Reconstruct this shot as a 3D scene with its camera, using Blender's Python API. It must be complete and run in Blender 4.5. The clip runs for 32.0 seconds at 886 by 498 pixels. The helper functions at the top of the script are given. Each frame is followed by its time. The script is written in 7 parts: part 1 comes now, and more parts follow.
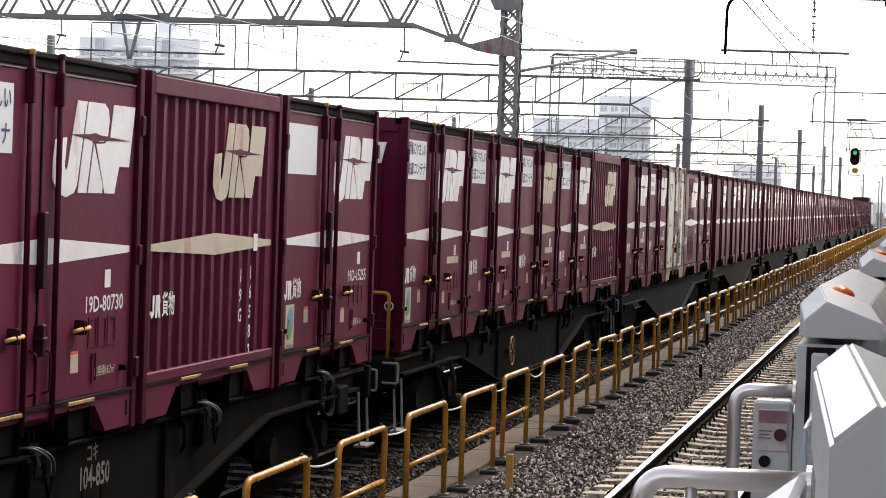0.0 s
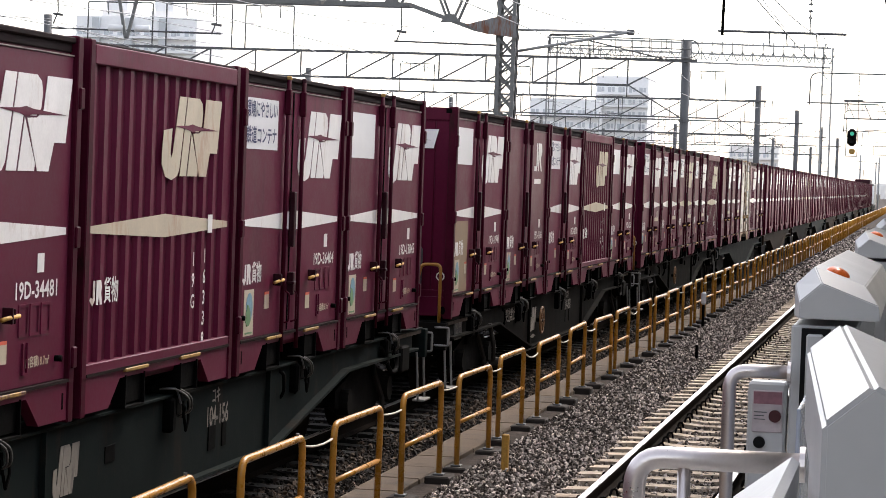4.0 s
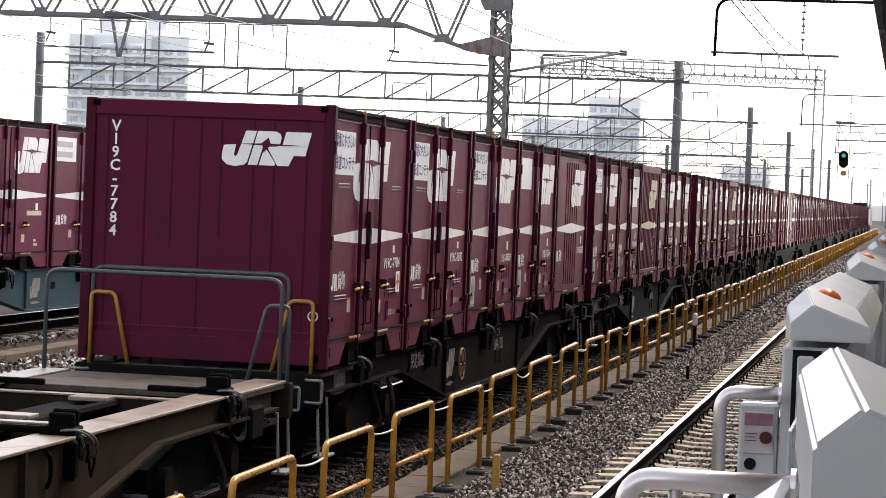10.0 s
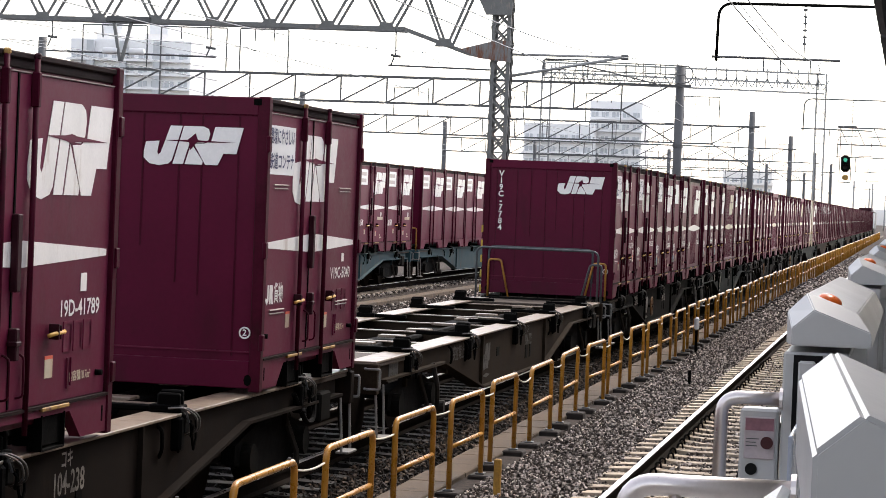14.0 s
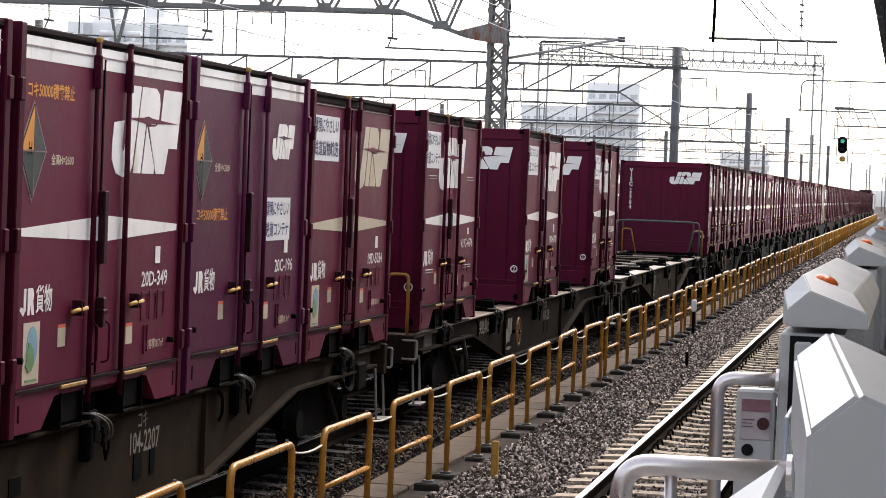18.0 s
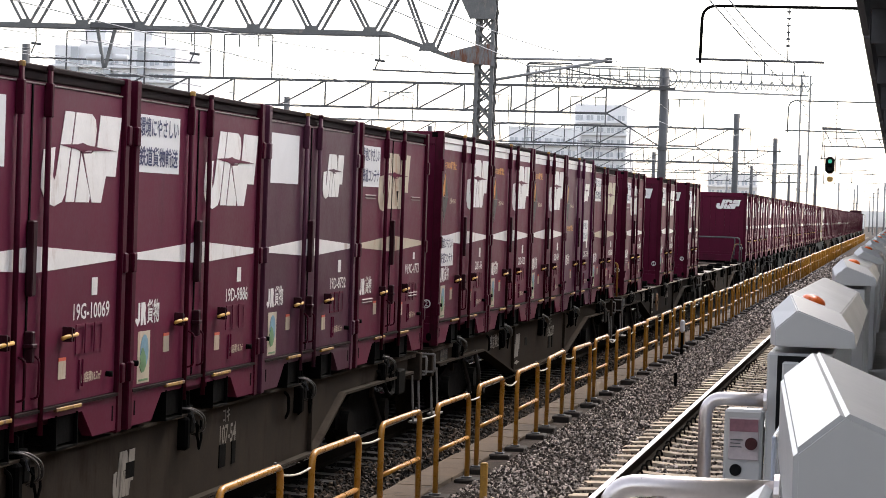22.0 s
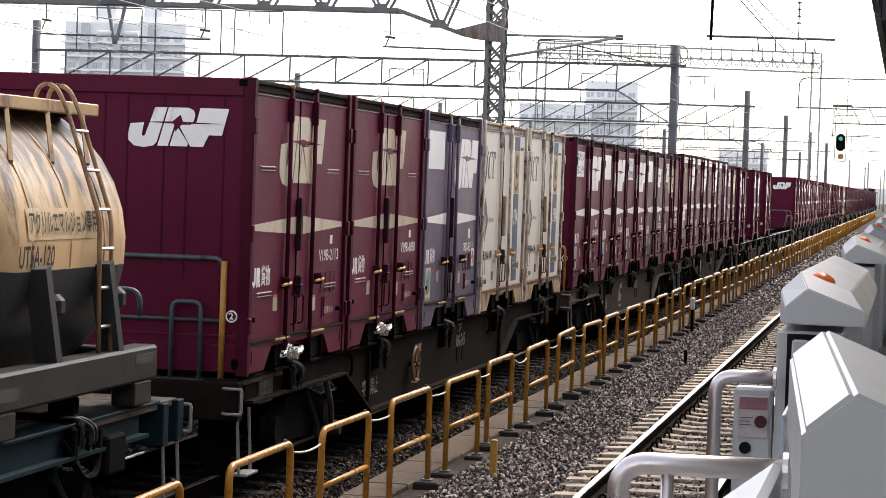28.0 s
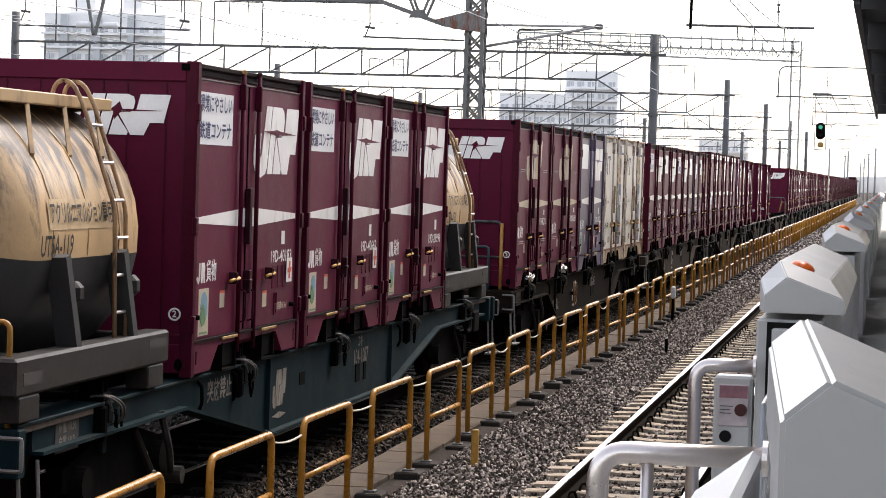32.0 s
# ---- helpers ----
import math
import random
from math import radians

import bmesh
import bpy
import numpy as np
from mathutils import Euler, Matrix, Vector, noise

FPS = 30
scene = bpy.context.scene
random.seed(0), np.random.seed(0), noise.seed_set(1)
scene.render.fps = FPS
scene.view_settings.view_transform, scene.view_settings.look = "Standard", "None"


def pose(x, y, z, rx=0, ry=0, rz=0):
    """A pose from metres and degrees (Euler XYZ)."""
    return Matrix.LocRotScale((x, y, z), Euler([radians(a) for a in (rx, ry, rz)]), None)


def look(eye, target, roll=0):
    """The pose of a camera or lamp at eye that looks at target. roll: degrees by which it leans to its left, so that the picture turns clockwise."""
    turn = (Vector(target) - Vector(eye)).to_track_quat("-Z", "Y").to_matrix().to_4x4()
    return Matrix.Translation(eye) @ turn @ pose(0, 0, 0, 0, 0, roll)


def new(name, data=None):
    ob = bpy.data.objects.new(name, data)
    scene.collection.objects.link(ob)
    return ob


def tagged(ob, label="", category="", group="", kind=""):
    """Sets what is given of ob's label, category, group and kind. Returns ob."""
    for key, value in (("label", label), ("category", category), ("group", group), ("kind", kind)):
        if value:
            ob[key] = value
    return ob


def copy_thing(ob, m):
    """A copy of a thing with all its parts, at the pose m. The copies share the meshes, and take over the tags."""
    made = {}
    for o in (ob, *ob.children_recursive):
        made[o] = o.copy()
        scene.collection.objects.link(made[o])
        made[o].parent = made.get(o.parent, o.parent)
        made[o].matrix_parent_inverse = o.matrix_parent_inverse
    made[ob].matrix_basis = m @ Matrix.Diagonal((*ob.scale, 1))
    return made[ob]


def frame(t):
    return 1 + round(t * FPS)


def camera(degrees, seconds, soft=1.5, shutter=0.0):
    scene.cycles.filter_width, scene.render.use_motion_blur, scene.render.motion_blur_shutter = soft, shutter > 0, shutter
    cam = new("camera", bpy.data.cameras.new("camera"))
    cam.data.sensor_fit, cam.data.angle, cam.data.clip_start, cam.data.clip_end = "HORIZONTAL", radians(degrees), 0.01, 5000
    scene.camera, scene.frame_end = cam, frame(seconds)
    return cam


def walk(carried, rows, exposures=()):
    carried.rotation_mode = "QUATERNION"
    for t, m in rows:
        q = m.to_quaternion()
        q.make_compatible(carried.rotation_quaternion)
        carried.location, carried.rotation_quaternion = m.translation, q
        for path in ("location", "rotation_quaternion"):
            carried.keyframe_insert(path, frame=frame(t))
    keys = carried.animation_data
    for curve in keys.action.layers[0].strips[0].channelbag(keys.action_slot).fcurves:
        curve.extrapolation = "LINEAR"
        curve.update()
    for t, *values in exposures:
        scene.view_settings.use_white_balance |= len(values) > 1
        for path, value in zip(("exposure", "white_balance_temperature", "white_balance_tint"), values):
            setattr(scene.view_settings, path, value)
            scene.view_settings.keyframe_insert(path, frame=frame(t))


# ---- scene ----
EXPO, KELVIN, TINT, SUN_EL, SUN_AZ, SUN_E, SKY_S = 1.74, 7000, 14, 50.0, 20.0, 0.8, 0.145

# Plan: y runs along the tracks away from the camera, x to the right, z = 0 on the rail heads.
cam = camera(19.842, 32.0, soft=0.8)
PATH = [
    (0, -0.006, -0.005, 2.698, 10.689, -1.193, 1.890), (0.5, 0.003, 0.005, 2.698, 10.641, -1.212, 1.938),
    (1, -0.004, -0.001, 2.699, 10.569, -1.250, 2.141), (1.5, -0.002, 0.007, 2.701, 10.595, -1.299, 2.064),
    (2, -0.005, -0.001, 2.697, 10.586, -1.299, 2.044), (2.5, -0.002, 0.003, 2.697, 10.596, -1.339, 2.179),
    (3, 0.001, -0.002, 2.697, 10.606, -1.441, 2.062), (3.5, 0.001, -0.000, 2.697, 10.596, -1.549, 2.002),
    (4, -0.001, 0.001, 2.699, 10.601, -1.641, 2.026), (4.5, -0.004, 0.004, 2.699, 10.622, -1.674, 2.244),
    (6.5, 0.002, 0.003, 2.700, 10.490, -1.678, 2.326), (7, 0.008, -0.001, 2.700, 10.257, -1.526, 2.456),
    (7.5, 0.002, -0.002, 2.704, 10.174, -1.352, 2.374), (8, -0.001, -0.000, 2.701, 10.127, -1.278, 2.149),
    (8.5, 0.002, -0.000, 2.703, 10.305, -1.272, 2.081), (9, 0.000, 0.000, 2.700, 10.511, -1.273, 2.122),
    (9.5, 0.002, 0.005, 2.708, 10.536, -1.278, 2.283), (10, -0.001, -0.002, 2.700, 10.428, -1.187, 2.293),
    (10.5, 0.005, -0.004, 2.703, 10.361, -1.102, 2.401), (11, -0.002, 0.002, 2.706, 10.354, -1.030, 2.276),
    (11.5, 0.001, 0.000, 2.703, 10.380, -0.993, 2.483), (12, 0.003, 0.010, 2.706, 10.406, -0.955, 2.449),
    (12.5, 0.004, -0.002, 2.699, 10.412, -0.969, 2.343), (13, 0.002, 0.002, 2.705, 10.424, -1.015, 2.207),
    (13.5, 0.003, -0.004, 2.701, 10.437, -1.020, 2.254), (14, 0.002, 0.001, 2.703, 10.473, -1.091, 2.287),
    (14.5, 0.000, 0.002, 2.704, 10.530, -1.127, 2.188), (16.5, 0.004, -0.000, 2.701, 10.617, -1.646, 1.964),
    (17, 0.005, 0.000, 2.703, 10.508, -1.593, 2.025), (17.5, 0.005, 0.001, 2.704, 10.451, -1.542, 1.976),
    (18, 0.007, -0.001, 2.701, 10.400, -1.485, 2.144), (18.5, 0.009, -0.003, 2.704, 10.339, -1.447, 1.995),
    (19, 0.010, -0.004, 2.702, 10.240, -1.381, 1.946), (19.5, 0.004, -0.005, 2.705, 10.176, -1.300, 1.880),
    (20, 0.009, 0.002, 2.705, 10.153, -1.164, 1.960), (20.5, 0.006, 0.000, 2.704, 10.167, -1.071, 1.756),
    (21, 0.010, 0.001, 2.704, 10.198, -1.038, 1.868), (21.5, 0.011, -0.003, 2.704, 10.193, -0.998, 1.873),
    (22, 0.011, 0.006, 2.699, 10.154, -0.980, 1.886), (22.5, 0.009, 0.000, 2.701, 10.155, -1.146, 1.604),
    (23, 0.008, 0.007, 2.703, 10.210, -1.377, 1.545), (23.5, 0.006, -0.001, 2.704, 10.284, -1.403, 1.591),
    (24, 0.006, -0.001, 2.703, 10.331, -1.415, 1.729), (24.5, 0.006, -0.001, 2.703, 10.365, -1.413, 1.802),
    (25, 0.009, -0.002, 2.702, 10.323, -1.420, 1.803), (25.5, 0.013, 0.001, 2.701, 10.362, -1.454, 1.803),
    (26, 0.011, 0.003, 2.702, 10.370, -1.500, 1.929), (26.5, 0.009, 0.004, 2.704, 10.417, -1.514, 1.872),
    (28.5, 0.014, -0.002, 2.702, 10.303, -1.507, 2.037), (29, 0.013, -0.002, 2.704, 10.186, -1.483, 2.087),
    (29.5, 0.015, -0.006, 2.700, 10.115, -1.490, 2.059), (30, 0.010, -0.006, 2.701, 10.105, -1.502, 1.799),
    (30.5, 0.010, 0.002, 2.702, 10.134, -1.571, 1.919), (31, 0.013, -0.005, 2.698, 10.105, -1.607, 1.756),
    (31.5, 0.015, -0.001, 2.701, 9.971, -1.683, 1.912), (32, 0.017, 0.000, 2.702, 9.928, -1.725, 1.732)]


def aim(x, y, z, yaw, pitch, roll):
    a, b = radians(yaw), radians(pitch)
    d = Vector((-math.sin(a) * math.cos(b), math.cos(a) * math.cos(b), math.sin(b)))
    return look((x, y, z), Vector((x, y, z)) + d * 10, roll)


walk(cam, [(r[0], aim(*r[1:])) for r in PATH], exposures=[(0.0, EXPO, KELVIN, TINT), (32.0, EXPO, KELVIN, TINT)])

# ---- light: bright overcast day ----
world = bpy.data.worlds.new("overcast_sky")
scene.world = world
world.use_nodes = True
wn = world.node_tree
bg = wn.nodes["Background"]
sky = wn.nodes.new("ShaderNodeTexSky")
sky.sky_type = "NISHITA"
sky.sun_disc = False
sky.sun_elevation = radians(SUN_EL)
sky.sun_rotation = radians(SUN_AZ)
sky.air_density, sky.dust_density, sky.ozone_density = 1.0, 1.5, 1.0
veil = wn.nodes.new("ShaderNodeHueSaturation")     # thin cloud greys the sky
veil.inputs["Saturation"].default_value = 0.5
wn.links.new(sky.outputs[0], veil.inputs["Color"])
wn.links.new(veil.outputs[0], bg.inputs[0])
bg.inputs[1].default_value = SKY_S
sun_data = bpy.data.lights.new("sun", "SUN")
sun_data.energy, sun_data.angle, sun_data.color = SUN_E, radians(14), (1.0, 0.96, 0.9)
sun = new("sun", sun_data)
_a, _e = radians(SUN_AZ), radians(SUN_EL)
sun.matrix_world = look((0, 0, 60), (-math.sin(_a) * math.cos(_e) * 60, -math.cos(_a) * math.cos(_e) * 60, 60 - math.sin(_e) * 60))

# ---- materials ----
def mat(name, col, rough=0.6, metal=0.0, var=0.25, scale=6.0, fine=60.0, bump=0.15, stain=None, stain_amt=0.0, stretch=(1, 1, 1), rnd=0.0, spec=0.5, space="Object"):
    """A painted or raw surface: base colour with coarse and fine variation, optional stains, fine relief."""
    m = bpy.data.materials.new(name)
    m.use_nodes = True
    nt = m.node_tree
    N, L = nt.nodes, nt.links
    b = N["Principled BSDF"]
    tc = N.new("ShaderNodeTexCoord")
    mp = N.new("ShaderNodeMapping")
    mp.inputs["Scale"].default_value = stretch
    L.new(tc.outputs[space], mp.inputs[0])
    info = N.new("ShaderNodeObjectInfo")
    add = N.new("ShaderNodeVectorMath")
    add.operation = "MULTIPLY_ADD"
    comb = N.new("ShaderNodeCombineXYZ")
    for k in range(3):
        L.new(info.outputs["Random"], comb.inputs[k])
    L.new(comb.outputs[0], add.inputs[0])
    add.inputs[1].default_value = (31.0, 17.0, 23.0)
    L.new(mp.outputs[0], add.inputs[2])
    n1 = N.new("ShaderNodeTexNoise")
    n1.inputs["Scale"].default_value = scale
    n1.inputs["Detail"].default_value = 6
    n1.inputs["Roughness"].default_value = 0.65
    n2 = N.new("ShaderNodeTexNoise")
    n2.inputs["Scale"].default_value = fine
    n2.inputs["Detail"].default_value = 4
    for n in (n1, n2):
        L.new(add.outputs[0], n.inputs["Vector"])
    mix = N.new("ShaderNodeMath")
    mix.operation = "MULTIPLY_ADD"
    L.new(n2.outputs[0], mix.inputs[0])
    mix.inputs[1].default_value = 0.45
    L.new(n1.outputs[0], mix.inputs[2])
    if rnd:
        r2 = N.new("ShaderNodeMath")
        r2.operation = "MULTIPLY_ADD"
        L.new(info.outputs["Random"], r2.inputs[0])
        r2.inputs[1].default_value = rnd
        L.new(mix.outputs[0], r2.inputs[2])
        mix = r2
    mr = N.new("ShaderNodeMapRange")
    mr.inputs[1].default_value, mr.inputs[2].default_value = 0.45, 1.0 + rnd
    L.new(mix.outputs[0], mr.inputs[0])
    ramp = N.new("ShaderNodeMix")
    ramp.data_type = "RGBA"
    lo = [max(0.0, c * (1 - var)) for c in col]
    hi = [min(1.0, c * (1 + var)) for c in col]
    ramp.inputs[6].default_value = (*lo, 1)
    ramp.inputs[7].default_value = (*hi, 1)
    L.new(mr.outputs[0], ramp.inputs[0])
    out = ramp.outputs[2]
    if stain:
        n3 = N.new("ShaderNodeTexNoise")
        n3.inputs["Scale"].default_value = scale * 0.8
        n3.inputs["Detail"].default_value = 8
        n3.inputs["Roughness"].default_value = 0.7
        mp2 = N.new("ShaderNodeMapping")
        mp2.inputs["Scale"].default_value = (1, 1, 0.35)
        mp2.inputs["Location"].default_value = (5.2, 1.3, 7.7)
        L.new(add.outputs[0], mp2.inputs[0])
        L.new(mp2.outputs[0], n3.inputs["Vector"])
        sr = N.new("ShaderNodeMapRange")
        sr.inputs[1].default_value, sr.inputs[2].default_value = 0.62 - 0.2 * stain_amt, 0.72 - 0.15 * stain_amt
        L.new(n3.outputs[0], sr.inputs[0])
        sm = N.new("ShaderNodeMix")
        sm.data_type = "RGBA"
        L.new(sr.outputs[0], sm.inputs[0])
        L.new(out, sm.inputs[6])
        sm.inputs[7].default_value = (*stain, 1)
        out = sm.outputs[2]
    L.new(out, b.inputs["Base Color"])
    rr = N.new("ShaderNodeMapRange")
    rr.inputs[1].default_value, rr.inputs[2].default_value = 0.3, 1.1
    rr.inputs[3].default_value, rr.inputs[4].default_value = max(0.05, rough - 0.12), min(1, rough + 0.15)
    L.new(mix.outputs[0], rr.inputs[0])
    L.new(rr.outputs[0], b.inputs["Roughness"])
    b.inputs["Metallic"].default_value = metal
    b.inputs["Specular IOR Level"].default_value = spec
    if bump:
        bp = N.new("ShaderNodeBump")
        bp.inputs["Strength"].default_value = bump
        bp.inputs["Distance"].default_value = 0.01
        L.new(mix.outputs[0], bp.inputs["Height"])
        L.new(bp.outputs[0], b.inputs["Normal"])
    return m


def glow(name, col, strength):
    m = bpy.data.materials.new(name)
    m.use_nodes = True
    b = m.node_tree.nodes["Principled BSDF"]
    b.inputs["Base Color"].default_value = (*col, 1)
    b.inputs["Emission Color"].default_value = (*col, 1)
    b.inputs["Emission Strength"].default_value = strength
    return m


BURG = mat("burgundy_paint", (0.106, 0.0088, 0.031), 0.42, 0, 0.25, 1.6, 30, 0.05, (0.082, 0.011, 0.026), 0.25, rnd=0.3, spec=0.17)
BURG_D = mat("dark_burgundy_paint", (0.024, 0.003, 0.007), 0.5, 0, 0.3, 4, 40, 0.1, spec=0.15)
# the same burgundy made darker: shade on the end walls put into the colour
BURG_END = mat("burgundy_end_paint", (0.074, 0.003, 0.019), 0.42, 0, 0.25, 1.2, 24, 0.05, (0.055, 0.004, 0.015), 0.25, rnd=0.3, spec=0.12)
PURP = mat("faded_purple_paint", (0.088, 0.064, 0.108), 0.42, 0, 0.25, 1.6, 30, 0.06, (0.10, 0.05, 0.085), 0.25)
PLUM = mat("plum_paint", (0.070, 0.018, 0.036), 0.42, 0, 0.25, 1.6, 30, 0.06, (0.058, 0.013, 0.028), 0.3, spec=0.18)
VIOL = mat("violet_red_paint", (0.074, 0.0068, 0.034), 0.42, 0, 0.25, 1.6, 30, 0.06, (0.058, 0.008, 0.028), 0.3, spec=0.16)
CREAM = mat("cream_paint", (0.64, 0.605, 0.53), 0.45, 0, 0.08, 2, 30, 0.05, (0.46, 0.34, 0.22), 0.12)
CREAMR = mat("rusty_cream_paint", (0.52, 0.46, 0.37), 0.6, 0, 0.2, 11, 40, 0.1, (0.11, 0.04, 0.018), 0.72)
TANR = mat("rusty_tan_paint", (0.40, 0.28, 0.16), 0.65, 0, 0.2, 7, 40, 0.1, (0.13, 0.05, 0.02), 0.68)
CREAMBLUE = mat("faded_blue_panel", (0.050, 0.085, 0.135), 0.5, 0, 0.15, 4, 50, 0)
OLIVEP = mat("olive_print", (0.13, 0.15, 0.06), 0.5, 0, 0.3, 9, 50, 0)
STREAK = mat("rust_streaked_plate", (0.15, 0.15, 0.15), 0.7, 0, 0.3, 6, 60, 0.2, (0.14, 0.05, 0.022), 0.75, stretch=(2.5, 1, 1))
RUST = mat("rusty_steel", (0.16, 0.065, 0.03), 0.8, 0, 0.4, 9, 60, 0.3, (0.07, 0.04, 0.03), 0.4)
WHITE = mat("white_marking", (0.76, 0.74, 0.71), 0.5, 0, 0.1, 3, 50, 0.03, (0.5, 0.42, 0.36), 0.25)
FADED = mat("faded_marking", (0.50, 0.43, 0.32), 0.55, 0, 0.15, 3, 50, 0.03, (0.40, 0.24, 0.16), 0.35)
SIGNW = mat("white_signboard", (0.72, 0.72, 0.72), 0.4, 0, 0.06, 4, 50, 0.02)
BLUEINK = mat("blue_lettering", (0.035, 0.042, 0.11), 0.5, 0, 0.1, 4, 50, 0)
REDINK = mat("red_label", (0.62, 0.10, 0.05), 0.5, 0, 0.1, 4, 50, 0)
GREENINK = mat("green_print", (0.12, 0.24, 0.11), 0.5, 0, 0.4, 9, 50, 0)
SKYINK = mat("light_blue_print", (0.16, 0.30, 0.38), 0.5, 0, 0.3, 9, 50, 0)
NAVY = mat("navy_band", (0.033, 0.050, 0.080), 0.5, 0, 0.2, 4, 50, 0)
ORANGEINK = mat("orange_lettering", (0.62, 0.26, 0.04), 0.5, 0, 0.1, 4, 50, 0)
# black parts; on bogies and underframes the deep shade is in this colour too
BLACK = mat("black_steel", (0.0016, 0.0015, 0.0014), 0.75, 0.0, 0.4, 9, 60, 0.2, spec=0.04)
OCHRE = mat("yellow_lock_paint", (0.42, 0.22, 0.03), 0.55, 0, 0.3, 15, 60, 0.15, (0.12, 0.06, 0.03), 0.3)
ROOFM = mat("weathered_roof_edge", (0.020, 0.013, 0.013), 0.65, 0.0, 0.5, 4, 40, 0.1, spec=0.03)
# wagon paints taken darker, with underframe shade put into the colour
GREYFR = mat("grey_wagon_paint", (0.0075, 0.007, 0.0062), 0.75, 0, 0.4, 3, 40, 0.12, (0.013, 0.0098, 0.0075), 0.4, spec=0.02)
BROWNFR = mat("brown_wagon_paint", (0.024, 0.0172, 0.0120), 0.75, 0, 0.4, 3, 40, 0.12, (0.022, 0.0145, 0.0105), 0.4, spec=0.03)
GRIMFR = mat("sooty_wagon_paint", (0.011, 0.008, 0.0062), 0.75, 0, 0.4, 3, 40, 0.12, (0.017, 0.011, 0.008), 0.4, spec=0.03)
WARMFR = mat("warm_wagon_paint", (0.036, 0.028, 0.021), 0.7, 0, 0.4, 3, 40, 0.12, (0.024, 0.016, 0.0115), 0.4, spec=0.05)
TEALFR = mat("teal_wagon_paint", (0.006, 0.019, 0.024), 0.6, 0, 0.3, 3, 40, 0.1, (0.02, 0.024, 0.024), 0.35, spec=0.08)
DECK = mat("worn_deck_steel", (0.20, 0.15, 0.11), 0.38, 0.0, 0.35, 5, 60, 0.15, (0.07, 0.04, 0.025), 0.5)
YEL = mat("yellow_fence_paint", (0.42, 0.185, 0.02), 0.27, 0, 0.15, 8, 60, 0.06, (0.28, 0.14, 0.03), 0.12)
CORD = mat("white_cord", (0.62, 0.58, 0.5), 0.8)
CONC = mat("concrete", (0.10, 0.069, 0.044), 0.9, 0, 0.5, 2.5, 50, 0.5, (0.04, 0.028, 0.019), 0.55, rnd=0.4)
CONC_D = mat("dark_concrete_block", (0.022, 0.016, 0.012), 0.9, 0, 0.3, 8, 50, 0.4)
BALL = mat("ballast_bed", (0.045, 0.035, 0.029), 0.95, 0, 0.8, 9, 26, 1.0, spec=0.1)
SLEEP = mat("sleeper_concrete", (0.46, 0.375, 0.28), 0.85, 0, 0.3, 4, 40, 0.3, (0.13, 0.09, 0.062), 0.55, rnd=0.3)
RAILTOP = mat("polished_rail_head", (0.62, 0.58, 0.55), 0.28, 0.9, 0.1, 20, 90, 0.05, stretch=(1, 0.05, 1))
RAILSIDE = mat("rusty_rail_web", (0.010, 0.006, 0.004), 0.9, 0, 0.4, 9, 60, 0.3, spec=0.05)
GALV = mat("galvanised_steel", (0.12, 0.122, 0.12), 0.55, 0.15, 0.25, 5, 40, 0.1, (0.25, 0.2, 0.17), 0.2)
GALV_D = mat("dark_weathered_steel", (0.07, 0.072, 0.075), 0.6, 0.1, 0.3, 5, 40, 0.1)
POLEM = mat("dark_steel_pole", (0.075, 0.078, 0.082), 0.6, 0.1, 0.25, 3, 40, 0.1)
# haze on the far portal and poles put into paler steel; cantilever pipes share it
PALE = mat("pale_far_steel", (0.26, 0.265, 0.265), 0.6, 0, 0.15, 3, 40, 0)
WIRE = mat("wire", (0.2, 0.21, 0.22), 0.5, 0.3)
GATEW = mat("white_gate_paint", (0.42, 0.42, 0.41), 0.34, 0.0, 0.04, 1.5, 30, 0.0)
GATEG = mat("light_grey_gate_panel", (0.42, 0.42, 0.41), 0.4, 0.0, 0.06, 2, 40, 0.02)
STEEL = mat("brushed_stainless", (0.60, 0.55, 0.53), 0.3, 0.9, 0.1, 6, 120, 0.05, stretch=(1, 0.1, 1))
RUBBER = mat("black_rubber", (0.006, 0.006, 0.006), 0.6, spec=0.1)
ORANGE = mat("orange_lens", (0.70, 0.12, 0.012), 0.3)
REDB = mat("dark_red_button", (0.045, 0.007, 0.009), 0.35, spec=0.25)
PINK = mat("pink_plate", (0.42, 0.36, 0.36), 0.45, 0, 0.15, 12, 60, 0.02)
SLATE = mat("platform_paving", (0.50, 0.49, 0.46), 0.8, 0, 0.2, 2, 40, 0.2)
CANOPY = mat("dark_canopy_soffit", (0.06, 0.06, 0.065), 0.7)
TANKC = mat("tan_tank_paint", (0.44, 0.29, 0.14), 0.45, 0, 0.15, 2.5, 40, 0.05, (0.16, 0.09, 0.05), 0.42)
